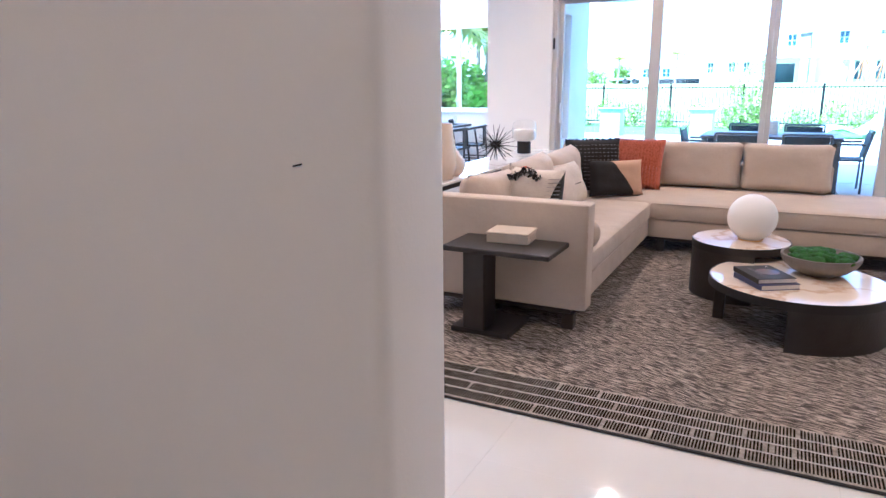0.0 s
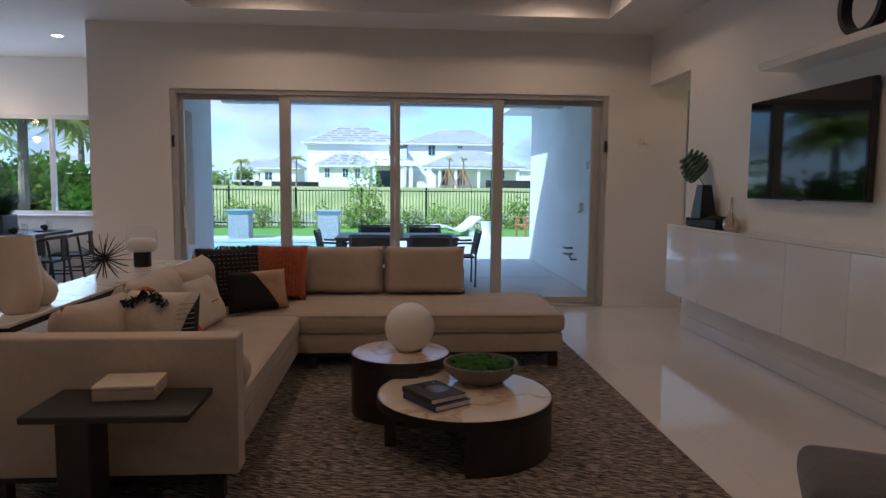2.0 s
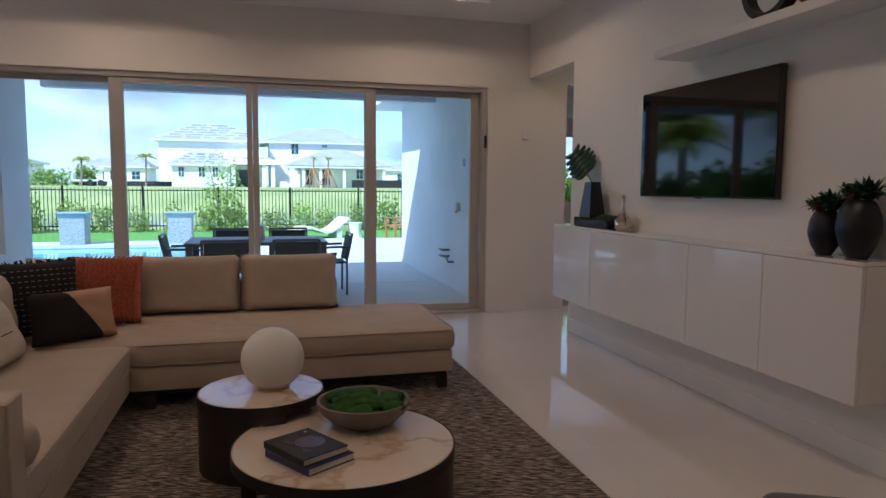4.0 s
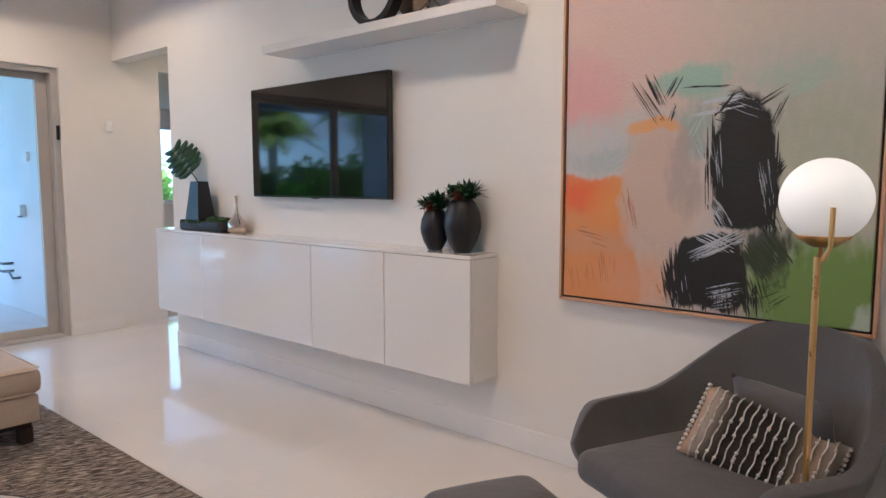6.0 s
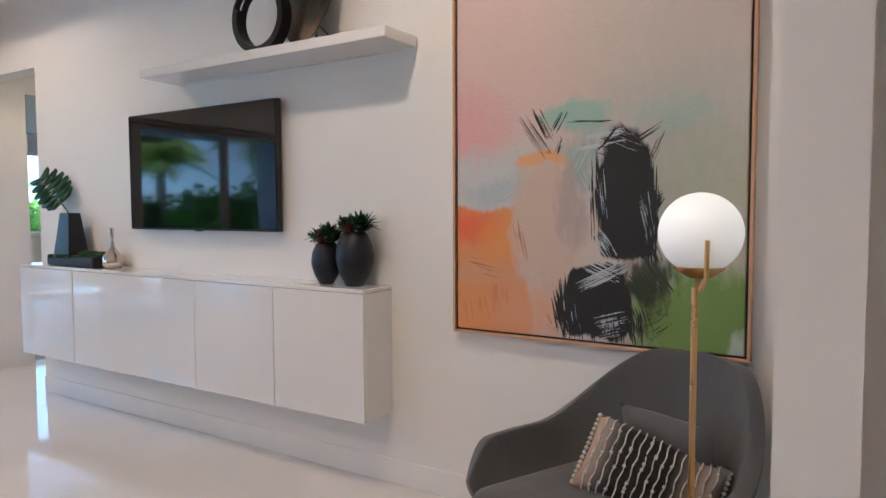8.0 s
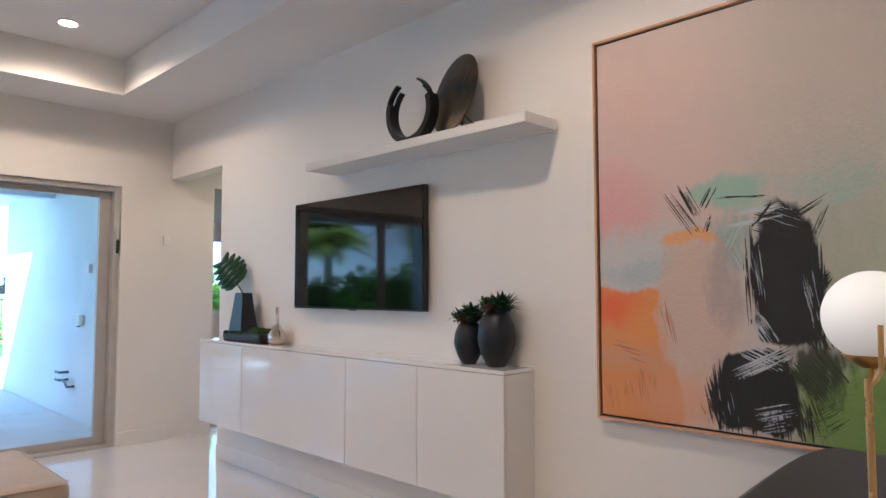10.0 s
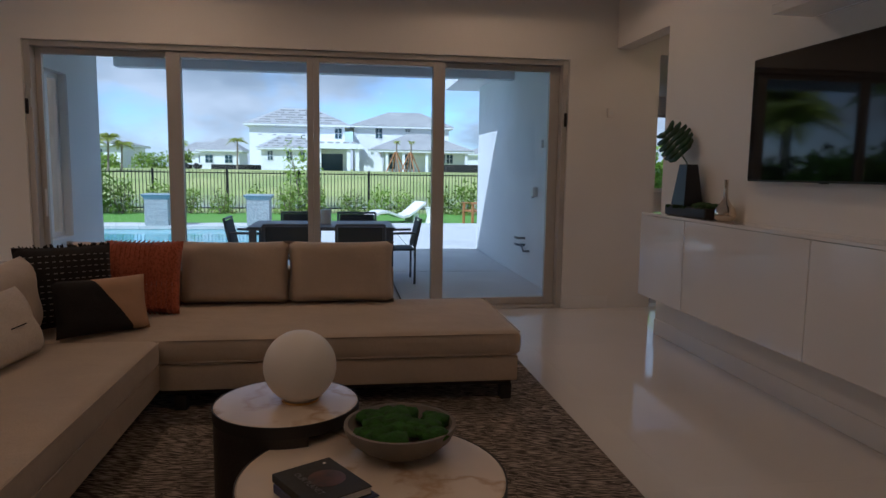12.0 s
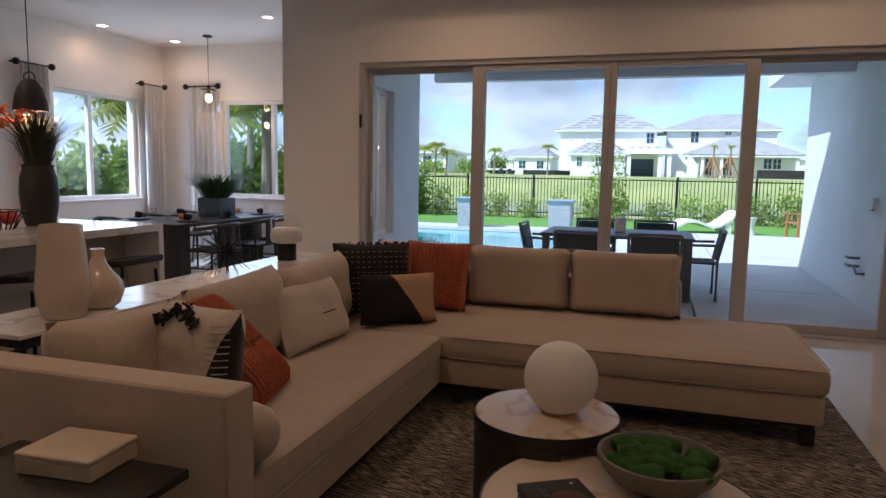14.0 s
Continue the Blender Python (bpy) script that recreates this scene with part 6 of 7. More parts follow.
single("pond", boxes(((-900, 26.2, -1.2), (900, 47.6, -0.7))), POND, kind="structure", smooth=0)
pav = thing("pavement", (0, 0, 0), "grey paved pool deck and patio", "pavement", kind="structure")
part("bed", boxes(((-4.4, 2.4, -0.3), (12.0, 6.1, -0.064)), ((1.3, 6.1, -0.3), (12.0, 11.4, -0.064)), ((-9.0, 10.5, -0.3), (1.3, 11.4, -0.064)), ((-0.2, 0.19, -0.3), (5.12, 2.4, -0.064))), JOINT, pav, smooth=0)
sm = {}
def paver(x0, y0, x1, y1):
    k = (round(x1 - x0, 2), round(y1 - y0, 2))
    if k not in sm:
        sm[k] = solid("paver", boxes(((0.012, 0.012, -0.06), (k[0] - 0.012, k[1] - 0.012, 0)), bevel=0.004), CONCRETE, 0)
    o = new("paver", sm[k])
    o.location, o.parent = (x0, y0, -0.03), pav
for i in range(3):
    x = -0.2 + i * 1.77
    for y0, y1 in ((0.2, 2.75), (2.75, 5.3)):
        paver(x, y0, x + 1.77, y1)
for i in range(4):
    for j in range(2):
        paver(1.3 + i * 2.6, 5.3 + j * 3.05, 3.9 + i * 2.6, 8.35 + j * 3.05)
for i in range(5):
    paver(-9.0 + i * 2.06, 10.5, -6.94 + i * 2.06, 11.4)
paver(-4.3, 2.6, -0.25, 6.1)
single("pool_water", boxes(((-9.0, 6.1, -0.3), (1.3, 10.5, -0.12))), WATER, kind="structure", smooth=0)
single("pool_coping", boxes(((-9.0, 6.1, -0.12), (1.3, 6.25, -0.02)), ((-9.0, 10.35, -0.12), (1.3, 10.5, -0.02)), ((1.15, 6.25, -0.12), (1.3, 10.35, -0.02)), bevel=0.01), JOINT, kind="structure")
for x in (-1.68, 0.67):
    c = thing("water_column", (x, 10.62, -0.03), "square pebble-clad pool column with a wide stone bowl", "pool column", "pool columns")
    part("shaft", boxes(((-0.27, -0.27, 0), (0.27, 0.27, 0.62)), bevel=0.01), MOSAIC, c)
    bm = boxes(((-0.34, -0.34, 0.621), (0.34, 0.34, 0.76)), bevel=0.02, seg=2)
    for v in bm.verts:
        if v.co.z < 0.67:
            v.co.x *= 0.8
            v.co.y *= 0.8
    part("bowl", bm, material("blue stone", (0.30, 0.36, 0.40), 0.7, vary=0.15, bump=0.3), c)

# fence of black bars
fence = thing("fence", (0, 0, 0), "long black metal picket fence behind the hedge", "fence")
FM = BLACK_METAL
part("rail", boxes(((-60, 17.28, 1.19), (60, 17.32, 1.225))), FM, fence)
part("rail", boxes(((-60, 17.28, 0.0), (60, 17.32, 0.035))), FM, fence)
pk = solid("picket", boxes(((-0.01, -0.01, -0.13), (0.01, 0.01, 1.29))), FM, 0)
po = solid("post", boxes(((-0.03, -0.03, -0.16), (0.03, 0.03, 1.34))), FM, 0)
for k in range(240):
    o = new("picket", pk)
    o.location, o.parent = (-13.0 + k * 0.115, 17.3, 0), fence
bm = bmesh.new()
for k in range(300):
    box(bm, (-47.5 + k * 0.115, 17.29, -0.13), (-47.48 + k * 0.115, 17.31, 1.29))
    box(bm, (14.7 + k * 0.115, 17.29, -0.13), (14.72 + k * 0.115, 17.31, 1.29))
tagged(part("far_pickets", bm, FM, fence, smooth=0), kind="stuff")
for k in range(24):
    o = new("post", po)
    o.location, o.parent = (-27.6 + k * 2.4, 17.3, 0), fence


def leaves(n, shape, size, rnd):
    """Many small leaves strewn where shape(u, v, w) in -1..1 lets them, each folded along its midrib."""
    vs, fs = [], []
    while len(fs) < n * 2:
        p = shape(rnd)
        if p is None:
            continue
        a, b = rnd.random() * 6.28, rnd.uniform(-0.6, 1.2)
        d = Vector((math.cos(a) * math.cos(b), math.sin(a) * math.cos(b), math.sin(b)))
        s = d.cross(Vector((rnd.uniform(-1, 1), rnd.uniform(-1, 1), 1))).normalized()
        k = size * rnd.uniform(0.6, 1.3)
        i = len(vs)
        p = Vector(p)
        vs += [p, p + d * k * 0.5 + s * k * 0.28, p + d * k, p + d * k * 0.5 - s * k * 0.28]
        fs += [(i, i + 1, i + 2), (i, i + 2, i + 3)]
    me = bpy.data.meshes.new("leaves")
    me.from_pydata([tuple(v) for v in vs], [], fs)
    return me


def bush(x, y, z, w, h, n, size, seed, mat=HEDGE, d=None, name="shrub", label="leafy green shrub in a clipped hedge row", group="hedge shrubs"):
    rnd = random.Random(seed)
    d = d or w
    t = thing(name, (x, y, z), label, "shrub", group)
    def shape(r):
        u, v, q = r.uniform(-1, 1), r.uniform(-1, 1), r.random()
        lim = 0.75 + 0.5 * noise.noise(Vector((u * 2 + seed, v * 2, q * 3)))
        if (u * u + v * v) > lim * (1.1 - 0.4 * q):
            return None
        return (u * w / 2, v * d / 2, q * h * (0.82 + 0.35 * noise.noise(Vector((u * 3 + seed * 1.7, v * 3, 0)))))
    me = leaves(n, shape, size, rnd)
    me.materials.append(mat)
    o = new("leaves", me)
    o.parent = t
    bm = bmesh.new()
    for k in range(5):
        a = k * 1.26
        tube(bm, [(0.05 * math.cos(a), 0.05 * math.sin(a), -0.02), (w * 0.2 * math.cos(a), d * 0.2 * math.sin(a), h * 0.5), (w * 0.32 * math.cos(a), d * 0.32 * math.sin(a), h * 0.85)], 0.02, 5, 0.006)
    part("stems", bm, TRUNK, t)
    return t
rh = random.Random(40)
protos = [bush(0, 0, -40 - k, 1.0, 1.0, 520, 0.11, 50 + k) for k in range(4)]
for k in range(28):
    x = -15.5 + k * 1.02 + rh.uniform(-0.15, 0.15)
    c = copy_thing(protos[k % 4], pose(x, 16.55 + rh.uniform(-0.15, 0.15), -0.14, 0, 0, rh.uniform(0, 360)))
    sc_ = rh.uniform(0.85, 1.15)
    for ch in c.children:
        ch.scale = (sc_, sc_, sc_ * rh.uniform(0.8, 1.15))
for p in protos:
    for ch in list(p.children):
        bpy.data.objects.remove(ch)
    bpy.data.objects.remove(p)
bush(1.4, 16.7, -0.14, 1.7, 2.6, 900, 0.14, 71, name="young_tree", label="young leafy tree standing in the hedge row", group="")
# dense hedges beside the dining windows
for k, (x, y, w, d, h) in enumerate(((-7.0, 0.0, 1.8, 3.2, 2.0), (-7.0, 2.8, 1.8, 3.2, 1.9), (-6.6, 5.6, 3.0, 1.0, 1.75), (-4.8, 5.4, 2.6, 1.0, 1.7), (9.6, -1.0, 1.6, 3.4, 2.4), (8.4, 7.4, 4.0, 1.6, 2.3))):
    bush(x, y, -0.13, w, h, 6500, 0.19, 80 + k, d=d, label="tall dense green hedge outside the dining windows", group="tall hedges")

for k, (x, y, h) in enumerate(((-8.4, 14.2, 2.5), (-10.6, 13.6, 2.7), (-13.0, 13.8, 2.8), (-15.6, 14.4, 2.6))):
    bush(x, y, -0.13, 3.0, h, 2600, 0.30, 120 + k, d=2.2, name="garden_tree", label="broad dense green tree at the garden edge", group="garden trees")


for k, (x, y, h) in enumerate(((-5.9, 16.6, 2.0), (-7.6, 16.0, 2.2), (-9.6, 15.2, 2.1), (-11.6, 15.6, 2.3))):
    bush(x, y, -0.13, 2.4, h, 2200, 0.24, 140 + k, d=1.6, label="tall dense green hedge at the garden edge", group="tall hedges")


def palm(x, y, z, h, seed, frond=1.6, n=16, mat=PALM, name="palm_tree", label="palm tree with arching green fronds"):
    rnd = random.Random(seed)
    t = thing(name, (x, y, z), label, "palm tree", "palm trees")
    part("trunk", tube(bmesh.new(), [(0, 0, 0), (0.06, 0.02, h * 0.5), (0.1, 0, h)], 0.13 * (h / 4) ** 0.5, 10, 0.08), TRUNK, t)
    vs, fs = [], []
    for k in range(n):
        a, up = k * 2.4, rnd.uniform(0.2, 1.2)
        d = Vector((math.cos(a), math.sin(a), 0))
        prev = None
        for j in range(15):
            u = j / 14
            p = Vector((0.1, 0, h)) + d * frond * u * math.cos(up * (1 - 0.4 * u)) + Vector((0, 0, frond * (math.sin(up) * u - 0.75 * u * u)))
            if prev is not None:
                s = Vector((-d.y, d.x, 0))
                ll = frond * 0.34 * math.sin(math.pi * min(1, u * 0.9 + 0.12)) + 0.03
                for e in (-1, 1):
                    tip = p + s * e * ll + d * ll * 0.5 - Vector((0, 0, ll * 0.45))
                    i = len(vs)
                    vs += [prev, p, tip]
                    fs.append((i, i + 1, i + 2))
            prev = p
    me = bpy.data.meshes.new("fronds")
    me.from_pydata([tuple(v) for v in vs], [], fs)
    me.materials.append(mat)
    o = new("fronds", me)
    o.parent = t
    return t
palm(-4.3, 5.0, -0.13, 2.7, 1, 1.7, 18)
palm(-6.5, 6.4, -0.13, 2.7, 2, 1.7, 18)
palm(-6.2, 3.9, -0.13, 2.5, 3, 1.5)
for k, (x, y, h) in enumerate(((-9.4, 12.2, 4.2), (-12.0, 12.0, 4.8), (-7.5, 15.2, 3.4), (-8.9, 17.5, 4.4))):
    palm(x, y, -0.13, h, 60 + k, 2.2, 20)
for k, (x, y, h) in enumerate(((-21.6, 64, 3.0), (-20.4, 64.5, 3.4), (-19.3, 65, 2.7), (-16.9, 78, 3.4), (-10.1, 78, 3.8), (-30, 72, 4.0), (-34, 68, 3.6), (-24.0, 66, 2.6))):
    palm(x, y, 0.9, h, 10 + k, 1.5, 16)
for k, (x, y, w, h) in enumerate(((-21.5, 84, 6, 2.2), (-26, 80, 5, 1.8), (-18.2, 86, 3, 2.6), (-31, 76, 5, 2.0))):
    bush(x, y, 1.2, w, h, 900, 0.4, 95 + k, d=3, name="far_trees", label="distant clump of green trees beside the houses", group="far trees")
# staked young palms by the houses
for x in (8.75, 10.45):
    palm(x, 73, 1.2, 3.5, 30 + int(x), 0.7, 8)
    s = thing("tree_stakes", (x, 73, 1.2), "wooden stakes propping a young palm trunk", "stakes", "tree stakes")
    for a in range(4):
        part("stake", tube(bmesh.new(), [(1.2 * math.cos(a * 1.57 + 0.3), 1.2 * math.sin(a * 1.57 + 0.3), 0), (0.12 * math.cos(a * 1.57), 0.12 * math.sin(a * 1.57), 2.3)], 0.07, 6), WOOD, s)

# ---- far houses ----
def hip(bm, x0, y0, x1, y1, z0, z1, rx0, rx1):
    """A hipped roof: eaves at z0, ridge from rx0 to rx1 at z1, with a deep white fascia below."""
    cy = (y0 + y1) / 2
    base = [bm.verts.new(p) for p in ((x0, y0, z0), (x1, y0, z0), (x1, y1, z0), (x0, y1, z0))]
    r0, r1 = bm.verts.new((rx0, cy, z1)), bm.verts.new((rx1, cy, z1))
    for f in ((base[0], base[1], r1, r0), (base[1], base[2], r1), (base[2], base[3], r0, r1), (base[3], base[0], r0)):
        bm.faces.new(f)
    bm.faces.new(base[::-1])


def far_window(x, y, z, w, h, parent):
    f = part("window", boxes(((x - w / 2 - 0.08, y - 0.06, z - 0.08), (x + w / 2 + 0.08, y, z + h + 0.08))), WHITE_FRAME, parent, smooth=0)
    for a, b in ((x - w / 2, x - 0.04), (x + 0.04, x + w / 2)):
        part("pane", boxes(((a, y - 0.085, z), (b, y - 0.061, z + h / 2 - 0.03))), SHADE_GLASS, f, smooth=0)
        part("pane", boxes(((a, y - 0.085, z + h / 2 + 0.03), (b, y - 0.061, z + h))), SHADE_GLASS, f, smooth=0)


def house(name, label, blocks, windows, roof_mat):
    """Blocks of (wall x0, y0, x1, y1, z0, z1, eave overhang, ridge x0, ridge x1, ridge z)."""
    h = thing(name, (0, 0, 0), label, "house", "houses across the field")
    for x0, y0, x1, y1, z0, z1, over, rx0, rx1, rz in blocks:
        part("wall", boxes(((x0, y0, z0), (x1, y1, z1))), STUCCO, h, smooth=0)
        part("fascia", boxes(((x0 - over, y0 - over, z1 + 0.002), (x1 + over, y1 + over, z1 + 0.26))), STUCCO, h, smooth=0)
        bm = bmesh.new()
        hip(bm, x0 - over - 0.05, y0 - over - 0.05, x1 + over + 0.05, y1 + over + 0.05, z1 + 0.265, rz, rx0, rx1)
        part("roof", bm, roof_mat, h, smooth=0)
    for w in windows:
        far_window(*w, h)
    return h


h1 = house("house_unfinished", "white two-storey house under construction with bare roof", [(-9.8, 87, 2.8, 97, G - 0.2, 7.15, 0.7, -5.9, -1.4, 9.95), (-7.7, 82, -0.9, 86.9, G - 0.2, 3.85, 0.6, -5.6, -3.0, 5.75)],
    [(1.95, 87, 5.6, 0.9, 1.35), (-6.6, 82, 2.5, 0.6, 1.15), (-4.2, 82, 2.5, 0.7, 1.15), (-2.6, 82, 2.5, 0.6, 1.15)], PALE_ROOF)
# stacks of roof tiles in stepped rows up the slopes
rr = random.Random(6)
for row in range(6):
    u = (row + 0.5) / 6.6
    x0, x1 = -9.9 + 4.0 * u, 2.8 - 4.2 * u
    y, z = 86.3 + 5.7 * u, 7.42 + 2.53 * u
    x = x0 + 0.5
    while x < x1 - 1.4:
        w = 0.9 + 1.6 * rr.random()
        part("roof_tile_stack", boxes(((x, y - 0.11, z - 0.03), (x + w, y + 0.11, z + 0.13))), ROOF, h1, smooth=0)
        x += w + 0.25 + 0.5 * rr.random()
for row in range(4):
    u = (row + 0.5) / 4.6
    x, y, z = -7.6 + 2.2 * u, 81.4 + 2.9 * u, 4.11 + 1.62 * u
    while x < -0.9 - 2.0 * u:
        w = 0.5 + 0.7 * rr.random()
        part("roof_tile_stack", boxes(((x, y - 0.09, z - 0.03), (x + w, y + 0.09, z + 0.12))), ROOF, h1, smooth=0)
        x += w + 0.3 + 0.5 * rr.random()
for k in range(5):
    part("wall_vent", boxes(((-8.6 + k * 1.9, 86.96, 5.9), (-8.2 + k * 1.9, 86.998, 6.05))), ROOF, h1, smooth=0)
part("porch_wall", boxes(((-0.898, 84.4, G - 0.2), (-0.6, 86.9, 4.05)), ((2.55, 84.4, G - 0.2), (3.6, 86.9, 4.05)), ((-0.6, 84.4, 3.5), (2.55, 86.9, 4.05))), STUCCO, h1, smooth=0)
# dark sheet across the porch opening, standing for the shade inside
part("porch_opening", boxes(((-0.6, 84.9, G - 0.2), (2.55, 84.96, 3.5))), SHADE_GLASS, h1, smooth=0)
part("porch_roof", boxes(((-0.89, 80.9, 4.06), (5.15, 86.98, 4.72))), STUCCO, h1, smooth=0)
for x in (-0.4, 3.3, 4.4):
    part("porch_column", boxes(((x - 0.24, 81.2, G - 0.2), (x + 0.24, 81.7, 4.058))), STUCCO, h1, smooth=0)
for k in range(5):
    x = -0.4 + k * 1.0
    part("roof_tile_stack", boxes(((x, 82.2, 4.721), (x + 0.6 + 0.2 * (k % 2), 82.6, 5.0))), ROOF, h1, smooth=0)
h2 = house("house_two_storey", "pale two-storey house with grey hip roof and porch", [(4.1, 90, 17.6, 100, G - 0.2, 7.35, 0.65, 9.3, 14.0, 10.0), (8.0, 84.6, 19.4, 89.9, G - 0.2, 3.9, 0.55, 11.6, 14.2, 6.5)],
    [(7.6, 90, 5.9, 0.95, 1.4), (11.7, 90, 6.9, 0.7, 0.35), (15.9, 84.6, 2.45, 0.85, 1.2), (16.95, 84.6, 2.45, 0.85, 1.2), (11.3, 84.6, 1.6, 1.2, 2.0), (9.2, 84.6, 1.6, 0.9, 2.0)], ROOF)
for x in (6.4, 8.3, 10.5, 13.6, 18.9):
    part("porch_column", boxes(((x - 0.17, 82.6, G - 0.2), (x + 0.17, 82.95, 3.798))), STUCCO, h2, smooth=0)
part("porch_roof", boxes(((5.9, 82.3, 3.8), (19.9, 84.04, 4.1))), STUCCO, h2, smooth=0)
bm = bmesh.new()
base = [bm.verts.new(p) for p in ((5.8, 82.2, 4.11), (20.0, 82.2, 4.11), (14.2, 87.2, 6.5), (11.6, 87.2, 6.5))]
lower = [bm.verts.new(v.co - Vector((0, 0, 0.03))) for v in base]
bm.faces.new(base)
bm.faces.new(lower[::-1])
for k in range(4):
    bm.faces.new((base[k], lower[k], lower[(k + 1) % 4], base[(k + 1) % 4]))
part("porch_slope", bm, ROOF, h2, smooth=0)
BUNG = [("house_bungalow", "low white bungalow with grey roof far off", (-26.8, 120, -19.5, 130, G - 0.2, 4.0, 0.6, -24.5, -22.0, 6.2), (-25.2, -22.5)),
    ("house_bungalow", "low white bungalow with grey roof far off", (-21.3, 112, -14.9, 122, G - 0.2, 4.2, 0.6, -18.6, -17.4, 6.7), (-19.8, -16.6)),
    ("house_bungalow", "low pale house behind a group of palms", (-44.0, 84, -25.0, 94, G - 0.2, 4.0, 0.6, -38, -31, 5.8), (-36.5, -33.0, -28.0)),
    ("house_bungalow", "low white bungalow with grey roof far off", (24, 108, 40, 118, G - 0.2, 4.2, 0.6, 30, 34, 6.8), (26.5, 31.0))]
for nm, lb_, blk, wins in BUNG:
    house(nm, lb_, [blk], [(x, blk[1], 2.3, 1.2, 1.3) for x in wins], ROOF)
single("silt_fence", boxes(((14.2, 80.0, G - 0.1), (24.0, 80.03, 2.25)), ((-13.5, 80.0, G - 0.1), (-7.5, 80.03, 1.85))), BLACK, "low black construction fence across the field", "fence", smooth=0)
ft = thing("flatbed_trailer", (-16.5, 84.0, G), "white flatbed trailer parked by the far houses", "trailer")
part("bed", boxes(((-2.6, -0.9, 0.55), (2.6, 0.9, 0.75)), ((-2.6, -0.9, 0.75), (-2.5, 0.9, 1.5)), bevel=0.02), WHITE_FRAME, ft)
for x in (-0.6, 0.6):
    part("wheel", tube(bmesh.new(), [(x, -0.95, 0.38), (x, 0.95, 0.38)], 0.38, 14), BLACK, ft)

# ---- patio furniture ----
SLING = material("dark sling mesh", (0.045, 0.06, 0.075), 0.7, vary=0.15, scale=40, bump=0.3, fine=300)
GREY_METAL = material("grey painted metal", (0.13, 0.15, 0.17), 0.45, metal=0.2, vary=0.1, bump=0.05)
ptb = thing("patio_table", (2.52, 2.0, -0.03), "grey metal patio dining table", "table")
part("tabletop", boxes(((-0.88, -0.52, 0.68), (0.82, 0.52, 0.72)), bevel=0.006), GREY_METAL, ptb)
for x in (-0.82, 0.76):
    for y in (-0.46, 0.46):
        part("leg", boxes(((x - 0.04, y - 0.04, 0), (x + 0.04, y + 0.04, 0.6795)), bevel=0.004), GREY_METAL, ptb)
def patio_chair():
    c = thing("patio_chair", (0, 0, 0), "dark sling patio chair with metal arms", "patio chair", "chairs round the patio table")
    part("seat", boxes(((-0.24, -0.24, 0.41), (0.24, 0.24, 0.43)), bevel=0.006), SLING, c)
    b = part("backrest", boxes(((-0.235, -0.24, 0.46), (-0.22, 0.24, 0.77)), bevel=0.005), SLING, c)
    for v in b.data.vertices:
        v.co.x -= (v.co.z - 0.46) * 0.22
    for y in (-0.26, 0.26):
        part("frame_side", tubes([(0.26, y, 0.0), (0.22, y, 0.42), (0.20, y, 0.62), (-0.24, y, 0.63)], [(-0.24, y, 0.0), (-0.24, y, 0.45), (-0.313, y, 0.79)], radius=0.016), GREY_METAL, c)
    part("top_rail", tubes([(-0.313, -0.26, 0.79), (-0.313, 0.26, 0.79)], radius=0.016), GREY_METAL, c)
    return c
pc0 = patio_chair()
pc0.matrix_basis = pose(2.15, 1.22, -0.03, 0, 0, 90)
for x, y, a in ((2.92, 1.22, 90), (2.15, 2.8, -90), (2.92, 2.8, -90), (1.66, 2.0, 0), (3.36, 2.0, 180)):
    copy_thing(pc0, pose(x, y, -0.03, 0, 0, a))
single("lantern_jar", lathe([(0, 0), (0.06, 0), (0.065, 0.01), (0.065, 0.17), (0.05, 0.18), (0, 0.18)], 24, (2.52, 2.0, 0.69)), SPHERE, "small white glass lantern on the patio table", "lantern", smooth=60)
lo = thing("sun_lounger", (4.2, 13.0, -0.13), "white moulded wave-shaped sun lounger on the lawn edge", "sun lounger", turn=20)
bm = bmesh.new()
prof = [(-1.0, 0.05), (-0.85, 0.22), (-0.6, 0.34), (-0.35, 0.36), (-0.1, 0.27), (0.1, 0.20), (0.3, 0.24), (0.5, 0.36), (0.7, 0.52), (0.82, 0.60)]
rows = []
for x, z in prof:
    rows.append([bm.verts.new((x, y, z + q)) for y, q in ((-0.35, 0), (0.35, 0), (0.35, -0.07), (-0.35, -0.07))])
for p, q in zip(rows, rows[1:]):
    for k in range(4):
        bm.faces.new((p[k], p[(k + 1) % 4], q[(k + 1) % 4], q[k]))
bm.faces.new(rows[0])
bm.faces.new(rows[-1])
part("body", bm, TRIM, lo, smooth=60)
part("foot", boxes(((-0.99, -0.33, 0.0), (-0.82, 0.33, 0.1)), ((0.45, -0.3, 0.0), (0.62, 0.3, 0.29))), TRIM, lo)
part("side_table", lathe([(0, 0), (0.2, 0), (0.15, 0.2), (0.2, 0.42), (0.21, 0.45), (0, 0.45)], 24, (0.95, -0.5, 0)), TRIM, lo, smooth=60)
ad = thing("garden_chair", (6.45, 12.4, -0.13), "orange-brown wooden garden chair at the lawn edge", "garden chair", turn=200)
part("seat", boxes(((-0.25, -0.26, 0.36), (0.28, 0.26, 0.40)), bevel=0.006), WOOD, ad)
for k in range(5):
    part("back_slat", boxes(((-0.36, -0.25 + k * 0.105, 0.38), (-0.33, -0.17 + k * 0.105, 0.98)), bevel=0.004), WOOD, ad)
for x, y in ((0.24, 0.25), (0.24, -0.25), (-0.3, 0.25), (-0.3, -0.25)):
    part("leg", boxes(((x - 0.03, y - 0.03, 0), (x + 0.03, y + 0.03, 0.58)), bevel=0.004), WOOD, ad)
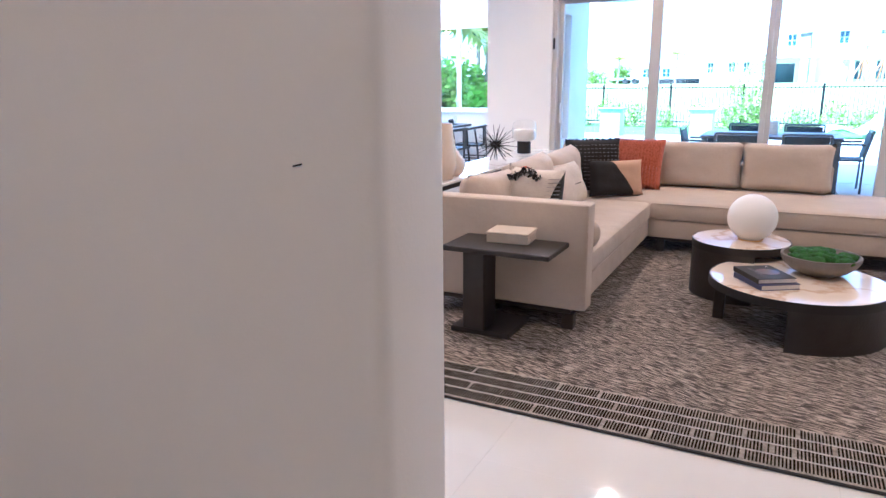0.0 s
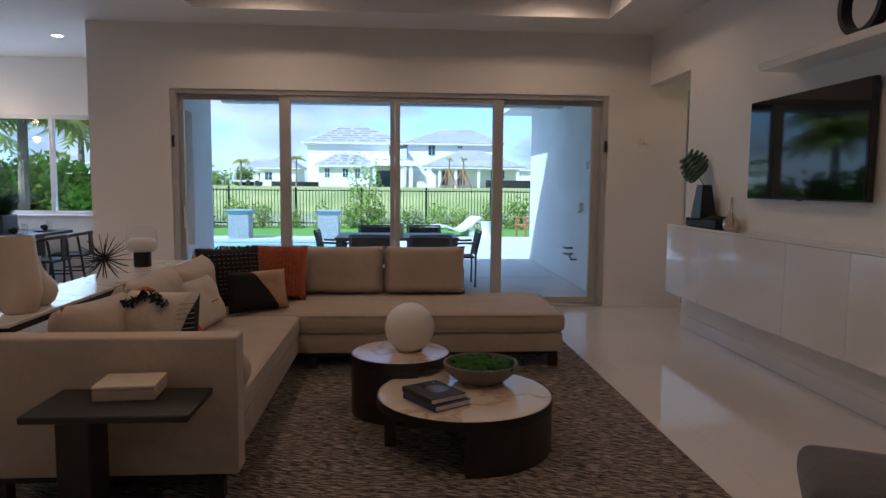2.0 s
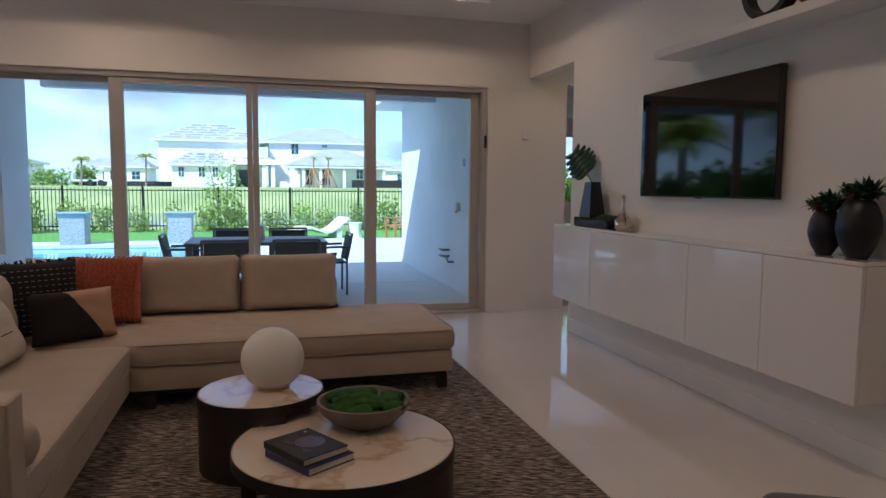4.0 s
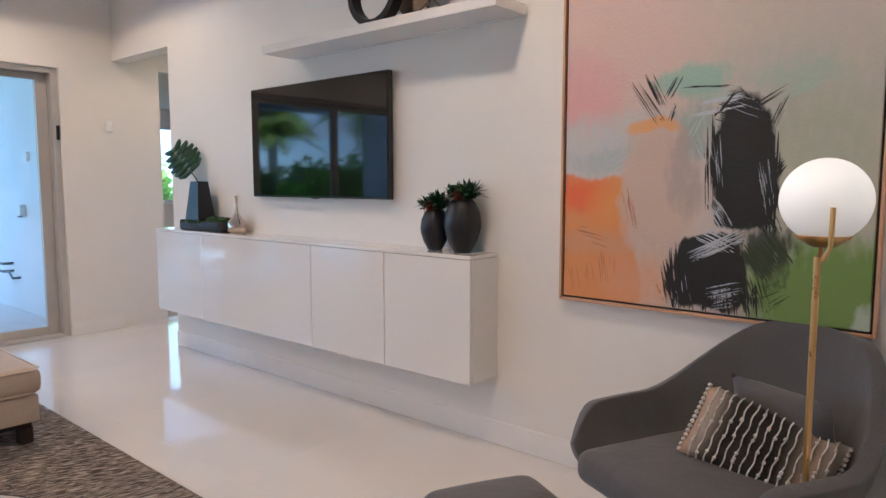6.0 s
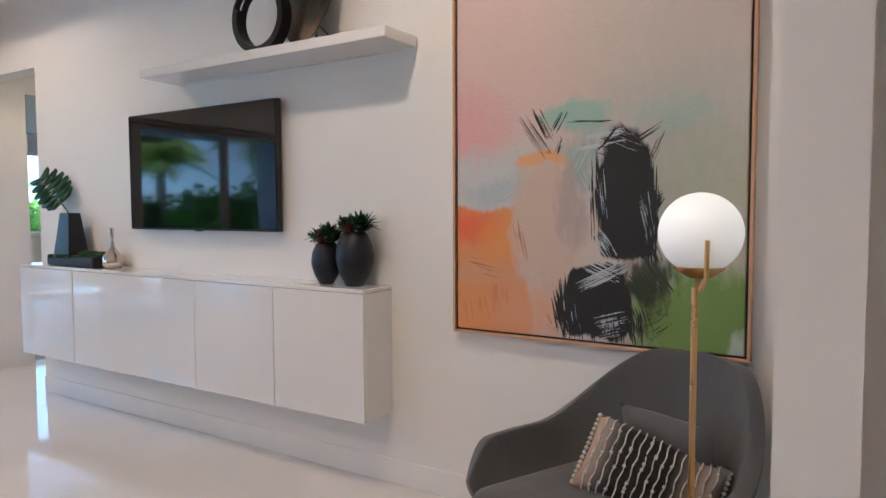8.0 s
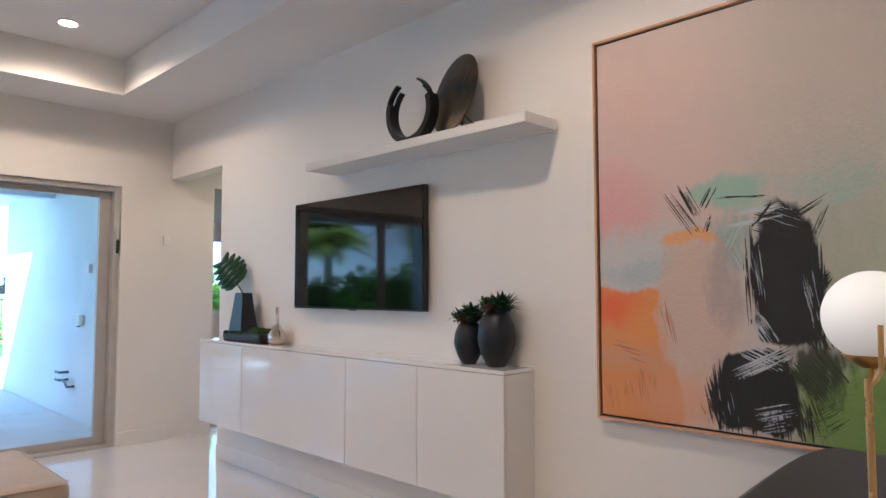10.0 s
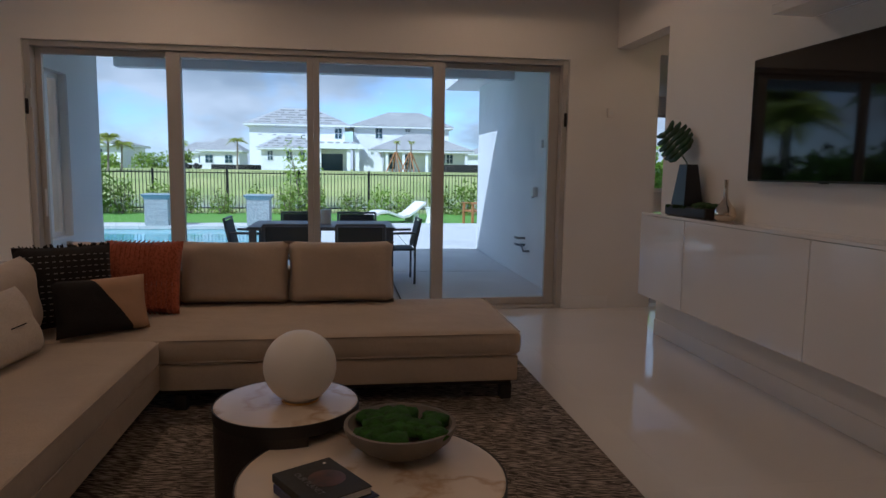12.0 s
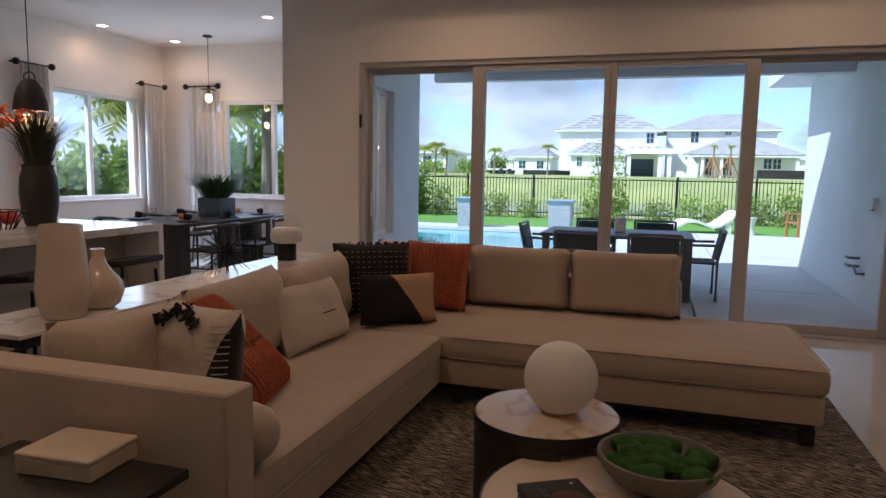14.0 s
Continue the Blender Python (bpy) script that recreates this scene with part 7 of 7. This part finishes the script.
for y in (-0.27, 0.27):
    part("arm", boxes(((-0.33, y - 0.05, 0.581), (0.3, y + 0.05, 0.61)), bevel=0.004), WOOD, ad)
# outlet cover, sensor and gas pipes on the patio wall
oc = thing("outdoor_outlet", (5.12, 1.75, 1.115), "white weatherproof outlet cover on the patio wall", "outlet")
part("cover", boxes(((-0.06, -0.05, -0.06), (0.0, 0.05, 0.06)), bevel=0.01, seg=2), TRIM, oc)
part("hinge", boxes(((-0.065, -0.03, -0.075), (-0.03, 0.03, -0.06)), bevel=0.003), GREY_METAL, oc)
single("patio_sensor", boxes(((5.085, 1.49, 1.65), (5.12, 1.57, 1.75)), bevel=0.01, seg=2), TRIM, "small white sensor box on the patio wall", "sensor")
gpz = thing("gas_stub", (5.12, 2.22, 0.40), "pair of capped metal pipe stubs on the patio wall", "pipe")
for z in (0.0, 0.09):
    part("pipe", tube(bmesh.new(), [(0, 0, z), (-0.10, 0, z), (-0.10, 0.14, z)], 0.016, 10), GREY_METAL, gpz)
part("valve", tube(bmesh.new(), [(0, -0.22, -0.06), (-0.08, -0.22, -0.06), (-0.08, -0.12, 0.0), (-0.08, -0.05, 0.0)], 0.014, 10), GREY_METAL, gpz)

# ---- floor tiles, over the grout ----
tile = None
fl_ob = bpy.data.objects["floor"]
TS = 1.2
for i in range(11):
    for j in range(12):
        x0, y0 = -4.2 + i * TS, -11.0 + j * TS
        x1, y1 = min(x0 + TS, 8.0), min(y0 + TS, 2.2)
        if y1 > 0.2 and x1 > -0.4:
            if x0 < -0.4 and y0 < 0.2:
                pieces = [(x0, y0, x1, 0.028), (x0, 0.028, -0.4, y1)]
            elif y0 >= 0.2 and x0 >= -0.4:
                continue
            elif y0 >= 0.2:
                pieces = [(x0, y0, -0.4, y1)]
            else:
                pieces = [(x0, y0, x1, 0.028)]
        else:
            pieces = [(x0, y0, x1, y1)]
        for a, b, c, d in pieces:
            if c - a < 0.05 or d - b < 0.05:
                continue
            k = ("t", round(c - a, 3), round(d - b, 3))
            if k not in sm:
                sm[k] = solid("tile", boxes(((0.0002, 0.0002, -0.01), (c - a - 0.0002, d - b - 0.0002, 0)), bevel=0.0004), FLOOR_TILE, 0)
            o = new("tile", sm[k])
            o.location, o.parent = (a, b, 0.0), fl_ob
